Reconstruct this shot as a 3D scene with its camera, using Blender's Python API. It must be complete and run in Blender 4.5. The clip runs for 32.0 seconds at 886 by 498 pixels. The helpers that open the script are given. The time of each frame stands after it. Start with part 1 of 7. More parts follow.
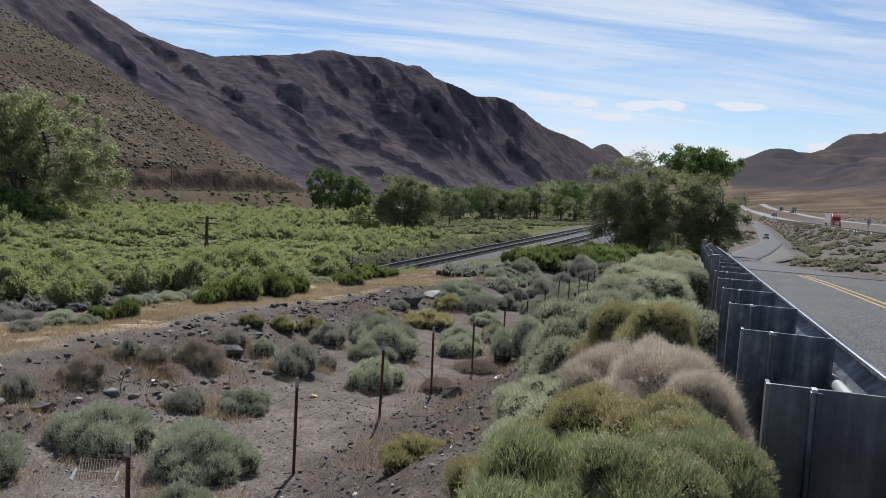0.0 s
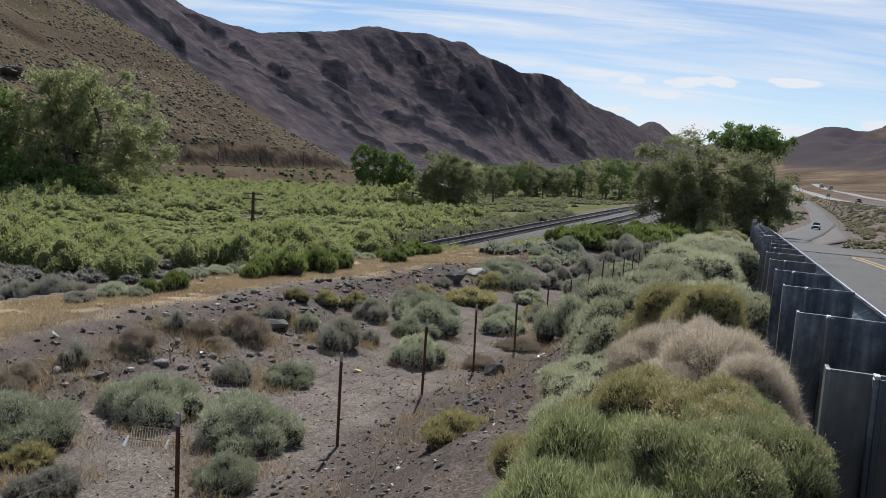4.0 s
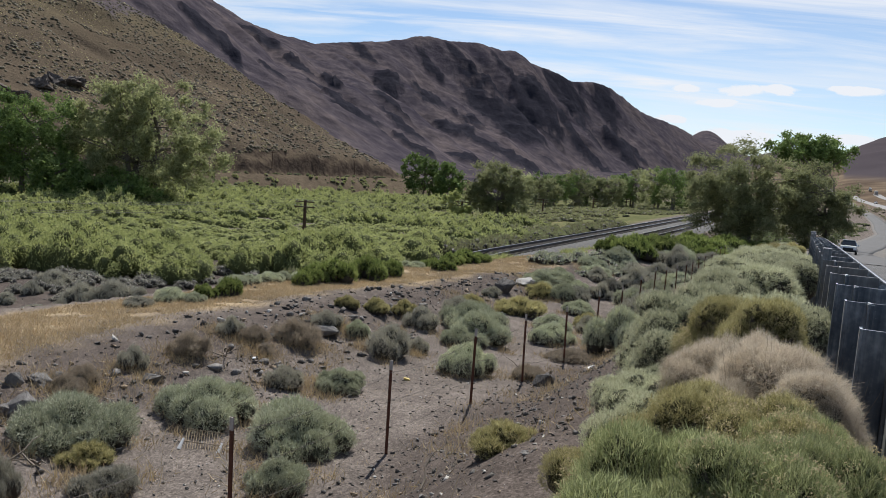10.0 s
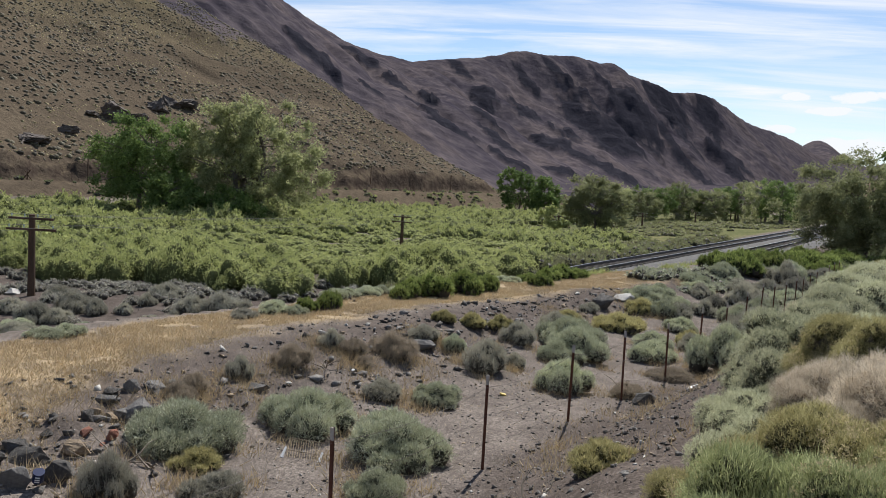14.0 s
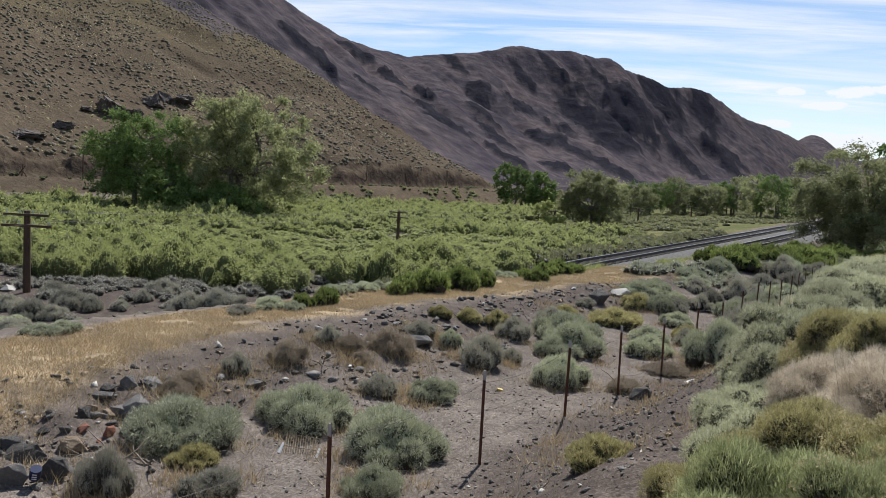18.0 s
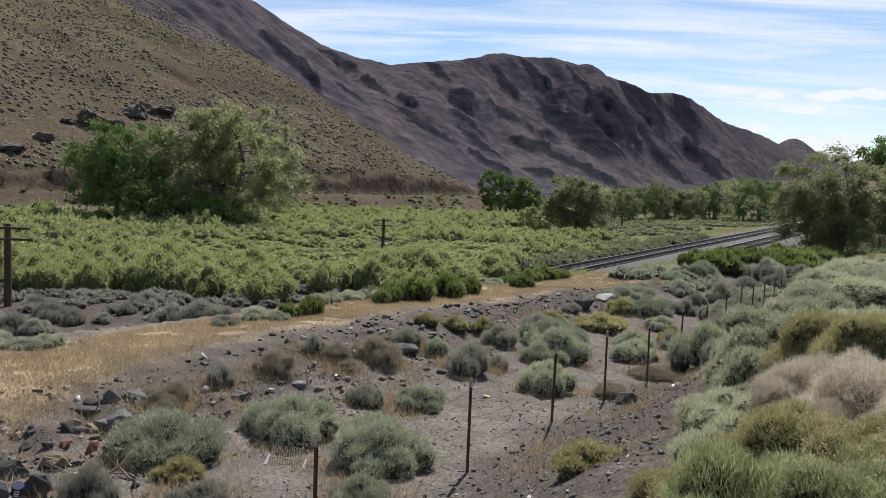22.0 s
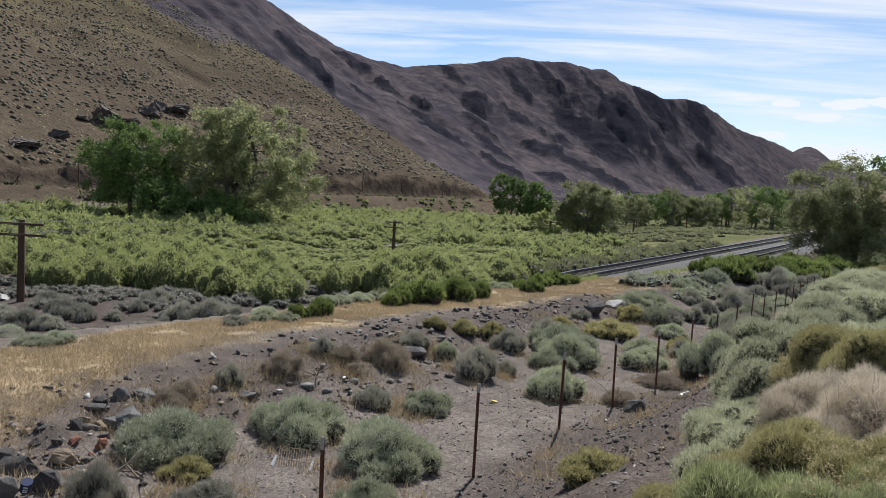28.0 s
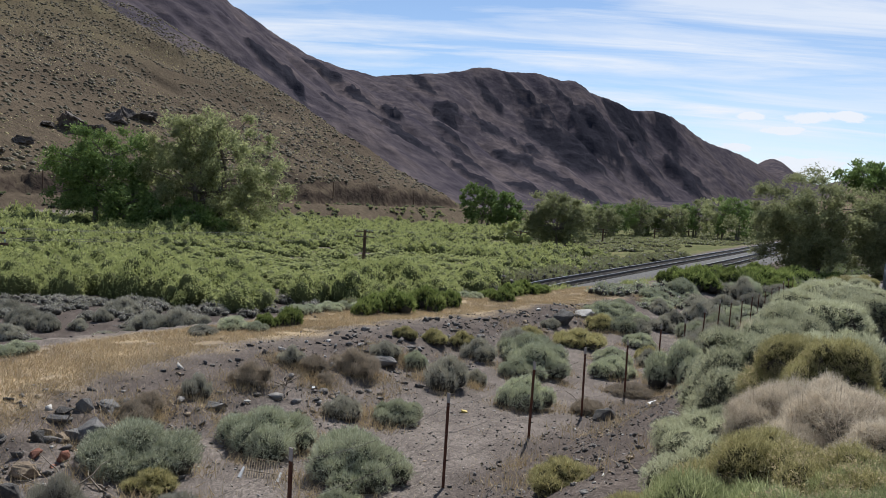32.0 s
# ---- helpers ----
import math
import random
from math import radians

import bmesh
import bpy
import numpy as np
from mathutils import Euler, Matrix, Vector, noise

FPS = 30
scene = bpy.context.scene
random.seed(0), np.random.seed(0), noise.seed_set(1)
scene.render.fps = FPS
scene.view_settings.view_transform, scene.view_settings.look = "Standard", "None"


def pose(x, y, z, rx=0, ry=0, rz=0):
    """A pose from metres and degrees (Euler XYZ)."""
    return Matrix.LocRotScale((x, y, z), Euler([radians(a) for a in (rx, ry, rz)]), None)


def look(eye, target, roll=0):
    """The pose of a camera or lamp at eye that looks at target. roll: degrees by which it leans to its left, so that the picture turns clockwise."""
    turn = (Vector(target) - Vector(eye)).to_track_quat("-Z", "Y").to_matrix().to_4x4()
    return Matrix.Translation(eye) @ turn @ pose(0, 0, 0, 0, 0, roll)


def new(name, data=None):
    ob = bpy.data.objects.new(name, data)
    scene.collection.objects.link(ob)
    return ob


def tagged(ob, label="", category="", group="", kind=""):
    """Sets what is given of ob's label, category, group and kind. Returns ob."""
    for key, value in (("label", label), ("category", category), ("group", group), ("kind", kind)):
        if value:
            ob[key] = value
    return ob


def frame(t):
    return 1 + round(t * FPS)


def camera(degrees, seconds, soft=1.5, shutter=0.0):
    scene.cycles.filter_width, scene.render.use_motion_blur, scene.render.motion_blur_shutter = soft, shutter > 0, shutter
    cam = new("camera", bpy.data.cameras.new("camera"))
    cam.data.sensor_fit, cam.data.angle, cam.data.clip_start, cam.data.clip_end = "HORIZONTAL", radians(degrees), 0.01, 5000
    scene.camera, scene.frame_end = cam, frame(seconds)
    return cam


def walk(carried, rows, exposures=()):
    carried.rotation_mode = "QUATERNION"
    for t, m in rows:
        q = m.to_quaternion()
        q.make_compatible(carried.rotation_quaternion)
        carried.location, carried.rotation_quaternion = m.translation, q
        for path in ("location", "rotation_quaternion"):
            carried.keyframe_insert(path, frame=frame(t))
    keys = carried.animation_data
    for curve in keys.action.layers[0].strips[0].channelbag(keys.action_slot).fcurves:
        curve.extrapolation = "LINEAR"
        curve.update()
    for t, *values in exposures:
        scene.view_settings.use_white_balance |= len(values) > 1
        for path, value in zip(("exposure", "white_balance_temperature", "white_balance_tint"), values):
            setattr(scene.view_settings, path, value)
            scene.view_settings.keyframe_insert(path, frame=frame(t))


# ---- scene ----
# The eye stands on the road's shoulder behind a guardrail; z = 0 is eye height.
cam = camera(59.50, 32.0, soft=0.5)
PATH = [
    (0.0, pose(0.000, 0.000, -0.000, 85.20, -3.51, 0.28)),
    (0.5, pose(0.003, 0.008, -0.003, 85.34, -4.04, 0.23)),
    (1.0, pose(-0.003, 0.019, -0.006, 84.89, -4.26, 0.30)),
    (1.5, pose(-0.011, 0.025, -0.002, 84.75, -4.61, 0.50)),
    (2.0, pose(-0.016, 0.032, -0.001, 84.44, -4.77, 0.27)),
    (2.5, pose(-0.026, 0.029, -0.004, 84.30, -4.73, 1.09)),
    (3.0, pose(-0.019, 0.025, -0.005, 83.88, -4.59, 2.98)),
    (3.5, pose(-0.014, 0.030, -0.007, 83.42, -4.04, 3.58)),
    (4.0, pose(-0.020, 0.021, -0.004, 83.33, -3.85, 3.50)),
    (4.5, pose(-0.015, 0.029, -0.005, 83.16, -3.78, 3.62)),
    (6.5, pose(-0.012, 0.038, -0.005, 82.51, -3.21, 3.63)),
    (7.0, pose(-0.026, 0.028, 0.000, 82.91, -3.62, 4.55)),
    (7.5, pose(-0.030, 0.027, 0.000, 83.13, -3.66, 4.80)),
    (8.0, pose(-0.024, 0.019, 0.004, 83.62, -3.78, 4.97)),
    (8.5, pose(-0.030, 0.011, 0.008, 83.84, -3.77, 5.66)),
    (9.0, pose(-0.039, -0.003, 0.009, 84.04, -3.75, 6.94)),
    (9.5, pose(-0.040, -0.003, 0.009, 84.02, -4.00, 7.01)),
    (10.0, pose(-0.038, 0.001, 0.007, 83.73, -3.99, 7.16)),
    (10.5, pose(-0.029, 0.003, 0.008, 83.55, -3.77, 7.67)),
    (11.0, pose(-0.029, -0.005, 0.003, 83.47, -3.68, 7.86)),
    (11.5, pose(-0.039, -0.007, 0.007, 83.56, -3.63, 8.71)),
    (12.0, pose(-0.046, -0.010, 0.005, 83.66, -3.48, 11.97)),
    (12.5, pose(-0.053, -0.003, 0.004, 83.81, -3.21, 13.99)),
    (13.0, pose(-0.050, -0.015, 0.006, 83.80, -3.11, 13.98)),
    (13.5, pose(-0.049, -0.016, 0.007, 84.04, -3.21, 14.03)),
    (14.0, pose(-0.048, -0.018, 0.007, 84.37, -3.37, 14.22)),
    (14.5, pose(-0.051, -0.023, 0.008, 84.49, -3.51, 14.22)),
    (16.5, pose(-0.057, -0.021, 0.008, 83.95, -3.61, 14.71)),
    (17.0, pose(-0.053, -0.021, 0.011, 83.84, -3.40, 14.33)),
    (17.5, pose(-0.054, -0.023, 0.011, 84.04, -3.38, 14.03)),
    (18.0, pose(-0.054, -0.020, 0.012, 84.04, -3.26, 13.93)),
    (18.5, pose(-0.054, -0.023, 0.015, 84.06, -3.18, 13.44)),
    (19.0, pose(-0.047, -0.018, 0.015, 84.27, -3.01, 13.35)),
    (19.5, pose(-0.047, -0.019, 0.016, 84.62, -2.83, 13.21)),
    (20.0, pose(-0.048, -0.017, 0.016, 84.72, -2.72, 13.22)),
    (20.5, pose(-0.046, -0.020, 0.017, 84.76, -2.54, 13.38)),
    (21.0, pose(-0.046, -0.015, 0.016, 84.77, -2.43, 13.30)),
    (21.5, pose(-0.046, -0.014, 0.016, 84.61, -2.41, 13.17)),
    (22.0, pose(-0.044, -0.016, 0.017, 84.64, -2.56, 12.77)),
    (22.5, pose(-0.041, -0.013, 0.014, 84.59, -2.67, 12.74)),
    (23.0, pose(-0.037, -0.013, 0.017, 84.56, -2.65, 12.86)),
    (23.5, pose(-0.045, -0.016, 0.017, 84.53, -2.72, 13.44)),
    (24.0, pose(-0.047, -0.016, 0.022, 84.26, -2.69, 13.94)),
    (24.5, pose(-0.057, -0.016, 0.027, 83.89, -2.91, 14.29)),
    (25.0, pose(-0.057, -0.016, 0.038, 83.65, -2.99, 14.55)),
    (25.5, pose(-0.045, -0.019, 0.040, 84.02, -2.80, 14.55)),
    (27.5, pose(-0.044, -0.018, 0.052, 84.17, -3.78, 13.78)),
    (28.0, pose(-0.037, -0.019, 0.046, 84.79, -3.48, 13.64)),
    (28.5, pose(-0.036, -0.020, 0.047, 85.17, -3.73, 12.72)),
    (29.0, pose(-0.039, -0.021, 0.045, 85.53, -3.92, 12.50)),
    (29.5, pose(-0.039, -0.017, 0.044, 85.75, -3.97, 12.38)),
    (30.0, pose(-0.034, -0.016, 0.043, 85.74, -3.98, 11.98)),
    (30.5, pose(-0.041, -0.019, 0.044, 85.75, -4.08, 12.03)),
    (31.0, pose(-0.048, -0.017, 0.042, 85.54, -4.16, 11.93)),
    (31.5, pose(-0.043, -0.013, 0.043, 85.40, -4.07, 11.78)),
    (32.0, pose(-0.036, -0.014, 0.047, 85.62, -3.84, 11.48)),
]
walk(cam, PATH, exposures=((0.0, 0.10, 6150, 10), (4.0, 0.14, 6330, 10), (7.0, 0.20, 6450, 10), (11.0, 0.26, 6450, 10), (13.0, 0.36, 6500, 10), (20.0, 0.33, 6380, 10), (25.0, 0.33, 6440, 10), (28.0, 0.30, 6320, 10), (32.0, 0.24, 6270, 10)))
# ---- world, sun ----
SUN_ELEV, SUN_AZ = 49.5, -2.0      # degrees; azimuth counted from +y to the left
world = bpy.data.worlds.new("sky")
scene.world = world
world.use_nodes = True
wn, wl = world.node_tree.nodes, world.node_tree.links
wn.clear()
w_out = wn.new("ShaderNodeOutputWorld")
w_bg = wn.new("ShaderNodeBackground")
w_sky = wn.new("ShaderNodeTexSky")
w_sky.sky_type = "NISHITA"
w_sky.sun_disc = False
w_sky.sun_elevation = radians(SUN_ELEV)
w_sky.sun_rotation = radians(-SUN_AZ)
w_sky.altitude = 1400
w_sky.air_density, w_sky.dust_density, w_sky.ozone_density = 1.0, 0.5, 2.6
w_bg.inputs["Strength"].default_value = 0.092
# thin cirrus bands on a high layer, small cumulus low over the valley
w_tc = wn.new("ShaderNodeTexCoord")
w_sep = wn.new("ShaderNodeSeparateXYZ")
wl.new(w_tc.outputs["Generated"], w_sep.inputs["Vector"])


def w_math(op, a, b):
    m = wn.new("ShaderNodeMath")
    m.operation = op
    for k, v in enumerate((a, b)):
        if isinstance(v, (int, float)):
            m.inputs[k].default_value = v
        else:
            wl.new(v, m.inputs[k])
    return m.outputs["Value"]


def w_ramp(fac, stops):
    r = wn.new("ShaderNodeValToRGB")
    e = r.color_ramp.elements
    while len(e) < len(stops):
        e.new(0.5)
    for el, (p, v) in zip(e, stops):
        el.position, el.color = p, (v, v, v, 1)
    wl.new(fac, r.inputs["Fac"])
    return r.outputs["Color"]


def w_noise(vec, scale, detail, rough, warp):
    t = wn.new("ShaderNodeTexNoise")
    t.inputs["Scale"].default_value, t.inputs["Detail"].default_value = scale, detail
    t.inputs["Roughness"].default_value, t.inputs["Distortion"].default_value = rough, warp
    wl.new(vec, t.inputs["Vector"])
    return t.outputs["Fac"]


w_up = w_math("MAXIMUM", w_math("ADD", w_sep.outputs["Z"], 0.10), 0.04)
w_com = wn.new("ShaderNodeCombineXYZ")
w_px = w_math("DIVIDE", w_sep.outputs["X"], w_up)
w_py = w_math("DIVIDE", w_sep.outputs["Y"], w_up)
wl.new(w_math("MULTIPLY", w_px, 0.42), w_com.inputs["X"])
wl.new(w_math("ADD", w_math("MULTIPLY", w_py, 1.9), w_math("MULTIPLY", w_px, -0.22)), w_com.inputs["Y"])
w_streak = w_noise(w_com.outputs["Vector"], 1.5, 10, 0.60, 0.5)
w_veil = w_noise(w_com.outputs["Vector"], 0.55, 3, 0.5, 0.2)
w_cirrus = w_math("MULTIPLY", w_ramp(w_streak, [(0.41, 0.0), (0.63, 1.0)]), w_ramp(w_veil, [(0.34, 0.25), (0.60, 1.0)]))
w_cirrus = w_math("MULTIPLY", w_cirrus, w_ramp(w_sep.outputs["Z"], [(0.0, 0.5), (0.10, 0.75), (0.19, 1.0), (0.27, 0.6), (0.55, 0.3)]))
# thin milky veil, thickest down the valley
w_milk = w_math("MULTIPLY", w_ramp(w_sep.outputs["Z"], [(0.0, 0.22), (0.12, 0.26), (0.24, 0.06), (0.40, 0.0)]), w_ramp(w_sep.outputs["X"], [(0.0, 0.25), (0.16, 1.0), (0.45, 0.55)]))
# small cumulus: azimuth to the right, height (both as slopes), half width, half height
w_ahead = w_math("MAXIMUM", w_sep.outputs["Y"], 0.05)
w_gx, w_gz = w_math("DIVIDE", w_sep.outputs["X"], w_ahead), w_math("DIVIDE", w_sep.outputs["Z"], w_ahead)
w_map = wn.new("ShaderNodeMapping")
w_map.inputs["Scale"].default_value = (26.0, 26.0, 60.0)
wl.new(w_tc.outputs["Generated"], w_map.inputs["Vector"])
w_torn = w_math("MULTIPLY", w_math("SUBTRACT", w_noise(w_map.outputs["Vector"], 1.0, 6, 0.58, 0.3), 0.5), 3.0)
w_cumulus = 0.0
CLOUDS = ((0.169, 0.113, 0.025, 0.0066), (0.232, 0.114, 0.034, 0.0088), (0.28, 0.118, 0.025, 0.0073), (0.203, 0.098, 0.035, 0.0066), (0.365, 0.122, 0.035, 0.0073), (0.154, 0.075, 0.025, 0.0066), (0.239, 0.057, 0.055, 0.0131), (0.372, 0.062, 0.044, 0.0073), (0.479, 0.076, 0.029, 0.0073))
for c_az, c_el, c_w, c_h in CLOUDS:
    q_x, q_z = w_math("DIVIDE", w_math("SUBTRACT", w_gx, c_az), c_w), w_math("DIVIDE", w_math("SUBTRACT", w_gz, c_el), c_h)
    w_in = w_math("SUBTRACT", 1.0, w_math("ADD", w_math("MULTIPLY", q_x, q_x), w_math("MULTIPLY", q_z, q_z)))
    w_cumulus = w_math("MAXIMUM", w_cumulus, w_ramp(w_math("ADD", w_in, w_torn), [(0.0, 0.0), (0.55, 1.0)]))
w_fac = w_math("MINIMUM", w_math("MAXIMUM", w_math("ADD", w_cirrus, w_milk), w_cumulus), 1.0)
w_mix = wn.new("ShaderNodeMixRGB")
w_mix.inputs["Color2"].default_value = (7.9, 8.2, 8.7, 1)
wl.new(w_fac, w_mix.inputs["Fac"])
wl.new(w_sky.outputs["Color"], w_mix.inputs["Color1"])
wl.new(w_mix.outputs["Color"], w_bg.inputs["Color"])
wl.new(w_bg.outputs["Background"], w_out.inputs["Surface"])

sun = new("sun", bpy.data.lights.new("sun", "SUN"))
sun.data.energy, sun.data.angle, sun.data.color = 5.0, radians(0.53), (1.0, 0.965, 0.91)
_a, _e = radians(SUN_AZ), radians(SUN_ELEV)
sun.matrix_world = look((0, 0, 60), (math.sin(_a) * math.cos(_e), -math.cos(_a) * math.cos(_e), 60 - math.sin(_e)))


# ---- small tools ----
def mesh_from(name, co, faces, smooth=False, mats=(), mat_index=None):
    """A mesh from numpy points and equal-sided faces (or a list of face lists)."""
    me = bpy.data.meshes.new(name)
    co = np.asarray(co, dtype=np.float32)
    if isinstance(faces, np.ndarray):
        k = faces.shape[1]
        me.vertices.add(len(co))
        me.vertices.foreach_set("co", co.ravel())
        me.loops.add(faces.size)
        me.loops.foreach_set("vertex_index", faces.astype(np.int32).ravel())
        me.polygons.add(len(faces))
        me.polygons.foreach_set("loop_start", np.arange(0, faces.size, k, dtype=np.int32))
    else:
        me.from_pydata([tuple(map(float, c)) for c in co], [], faces)
    for m in mats:
        me.materials.append(m)
    if mat_index is not None:
        me.polygons.foreach_set("material_index", np.asarray(mat_index, dtype=np.int32))
    me.update(calc_edges=True)
    if smooth:
        me.polygons.foreach_set("use_smooth", np.ones(len(me.polygons), dtype=bool))
    return me


def thing(name, label, category, group="", kind="", at=(0, 0, 0), data=None):
    ob = new(name, data)
    ob.location = at
    return tagged(ob, label, category, group, kind)


def part(name, bm, material, parent, label=""):
    """Links a bmesh (or a ready mesh) as one mesh object under a thing or a part."""
    if isinstance(bm, bmesh.types.BMesh):
        me = bpy.data.meshes.new(name)
        bm.to_mesh(me)
        bm.free()
        me.materials.append(material)
    else:
        me = bm
    ob = new(name, me)
    ob.parent = parent
    return tagged(ob, label)


def box(bm, x0, y0, z0, x1, y1, z1, bevel=0.0):
    r = bmesh.ops.create_cube(bm, size=1)
    vs = r["verts"]
    for v in vs:
        v.co = Vector(((x0 + x1) / 2 + v.co.x * (x1 - x0), (y0 + y1) / 2 + v.co.y * (y1 - y0), (z0 + z1) / 2 + v.co.z * (z1 - z0)))
    if bevel:
        es = {e for v in vs for e in v.link_edges}
        bmesh.ops.bevel(bm, geom=list(es), offset=bevel, segments=2, affect="EDGES", profile=0.5)
    return vs


def tube(bm, a, b, r0, r1=None, seg=8):
    a, b = Vector(a), Vector(b)
    r1 = r0 if r1 is None else r1
    m = Matrix.Translation((a + b) / 2) @ (b - a).to_track_quat("Z", "Y").to_matrix().to_4x4()
    return bmesh.ops.create_cone(bm, cap_ends=True, segments=seg, radius1=r0, radius2=r1, depth=(b - a).length, matrix=m)["verts"]


def smoothstep(a, b, x):
    t = np.clip((np.asarray(x, dtype=float) - a) / (b - a), 0, 1)
    return t * t * (3 - 2 * t)


_rng = np.random.default_rng(7)
_perm = _rng.random((256, 256))


def vnoise(x, y):
    """Value noise in 0..1, smooth, on numpy arrays."""
    x, y = np.asarray(x, dtype=float), np.asarray(y, dtype=float)
    xi, yi = np.floor(x).astype(int), np.floor(y).astype(int)
    fx, fy = x - xi, y - yi
    fx, fy = fx * fx * (3 - 2 * fx), fy * fy * (3 - 2 * fy)
    g = lambda i, j: _perm[i % 256, j % 256]
    return (g(xi, yi) * (1 - fx) + g(xi + 1, yi) * fx) * (1 - fy) + (g(xi, yi + 1) * (1 - fx) + g(xi + 1, yi + 1) * fx) * fy


def fbm(x, y, octaves=4, gain=0.5):
    v, a, t = 0.0, 1.0, 0.0
    for k in range(octaves):
        v = v + a * vnoise(x * 2 ** k + 17.3 * k, y * 2 ** k - 9.1 * k)
        t += a
        a *= gain
    return v / t


# ---- materials ----
def material(name, rough=0.8, metal=0.0, spec=0.3):
    m = bpy.data.materials.new(name)
    m.use_nodes = True
    b = m.node_tree.nodes["Principled BSDF"]
    b.inputs["Roughness"].default_value = rough
    b.inputs["Metallic"].default_value = metal
    b.inputs["Specular IOR Level"].default_value = spec
    return m, m.node_tree.nodes, m.node_tree.links, b


def noise_node(n, l, scale, detail=4, rough=0.55, coord="Object", stretch=None):
    tc = n.new("ShaderNodeTexCoord")
    tx = n.new("ShaderNodeTexNoise")
    tx.inputs["Scale"].default_value = scale
    tx.inputs["Detail"].default_value = detail
    tx.inputs["Roughness"].default_value = rough
    if stretch:
        mp = n.new("ShaderNodeMapping")
        mp.inputs["Scale"].default_value = stretch
        l.new(tc.outputs[coord], mp.inputs["Vector"])
        l.new(mp.outputs["Vector"], tx.inputs["Vector"])
    else:
        l.new(tc.outputs[coord], tx.inputs["Vector"])
    return tx


def ramp(n, l, fac, stops):
    r = n.new("ShaderNodeValToRGB")
    e = r.color_ramp.elements
    while len(e) < len(stops):
        e.new(0.5)
    for el, (p, c) in zip(e, stops):
        el.position, el.color = p, (*c, 1)
    l.new(fac, r.inputs["Fac"])
    return r.outputs["Color"]


def mixc(n, l, fac, a, b, mode="MIX"):
    m = n.new("ShaderNodeMixRGB")
    m.blend_type = mode
    for sock, v in (("Fac", fac), ("Color1", a), ("Color2", b)):
        if isinstance(v, (int, float)):
            m.inputs[sock].default_value = v
        elif isinstance(v, tuple):
            m.inputs[sock].default_value = (*v, 1)
        else:
            l.new(v, m.inputs[sock])
    return m.outputs["Color"]


def bump(n, l, b, height, strength=0.5, dist=0.02):
    bp = n.new("ShaderNodeBump")
    bp.inputs["Strength"].default_value = strength
    bp.inputs["Distance"].default_value = dist
    l.new(height, bp.inputs["Height"])
    l.new(bp.outputs["Normal"], b.inputs["Normal"])


def plain(name, c0, c1, scale=8.0, rough=0.7, metal=0.0, spec=0.3, bumpy=0.2, dist=0.01, coord="Object", stretch=None):
    """A surface that varies between two colours at two scales."""
    m, n, l, b = material(name, rough, metal, spec)
    big, fine = noise_node(n, l, scale, 3, coord=coord, stretch=stretch), noise_node(n, l, scale * 9, 5, coord=coord, stretch=stretch)
    f = mixc(n, l, 0.45, big.outputs["Fac"], fine.outputs["Fac"])
    l.new(ramp(n, l, f, [(0.3, c0), (0.7, c1)]), b.inputs["Base Color"])
    if bumpy:
        bump(n, l, b, fine.outputs["Fac"], bumpy, dist)
    return m


LEAF_STOPS = {}


def foliage(name, stops, rough=0.65, spec=0.15, through_light=0.44, patch=0.6):
    """Leaves: colour by leaf and by patch, some light shining through."""
    LEAF_STOPS[name] = stops
    m, n, l, b = material(name, rough, 0.0, spec)
    geo = n.new("ShaderNodeNewGeometry")
    pn = noise_node(n, l, patch, 2)
    f = mixc(n, l, 0.5, geo.outputs["Random Per Island"], pn.outputs["Fac"])
    col = ramp(n, l, f, stops)
    info = n.new("ShaderNodeObjectInfo")
    hsv = n.new("ShaderNodeHueSaturation")
    mr = n.new("ShaderNodeMapRange")
    mr.inputs["To Min"].default_value, mr.inputs["To Max"].default_value = 0.8, 1.2
    l.new(info.outputs["Random"], mr.inputs["Value"])
    l.new(mr.outputs["Result"], hsv.inputs["Value"])
    l.new(col, hsv.inputs["Color"])
    l.new(hsv.outputs["Color"], b.inputs["Base Color"])
    if through_light:
        tr = n.new("ShaderNodeBsdfTranslucent")
        l.new(hsv.outputs["Color"], tr.inputs["Color"])
        mx = n.new("ShaderNodeMixShader")
        mx.inputs["Fac"].default_value = through_light
        l.new(b.outputs["BSDF"], mx.inputs[1])
        l.new(tr.outputs["BSDF"], mx.inputs[2])
        l.new(mx.outputs["Shader"], n["Material Output"].inputs["Surface"])
    return m


SAGE = foliage("sage_leaf", through_light=0.12, stops=[(0.2, (0.295, 0.312, 0.212)), (0.5, (0.525, 0.545, 0.385)), (0.8, (0.785, 0.780, 0.585))])
SAGE_GREY = foliage("grey_sage_leaf", through_light=0.12, stops=[(0.2, (0.250, 0.240, 0.192)), (0.5, (0.450, 0.430, 0.345)), (0.8, (0.680, 0.645, 0.520))])
RABBIT = foliage("rabbitbrush_leaf", [(0.2, (0.190, 0.215, 0.100)), (0.5, (0.360, 0.395, 0.190)), (0.8, (0.600, 0.610, 0.340))])
RABBIT_PALE = foliage("pale_rabbitbrush_leaf", [(0.2, (0.280, 0.293, 0.187)), (0.5, (0.475, 0.483, 0.320)), (0.8, (0.650, 0.648, 0.452))])
OLIVE = foliage("olive_leaf", [(0.2, (0.205, 0.190, 0.085)), (0.5, (0.390, 0.355, 0.165)), (0.8, (0.60, 0.55, 0.29))])
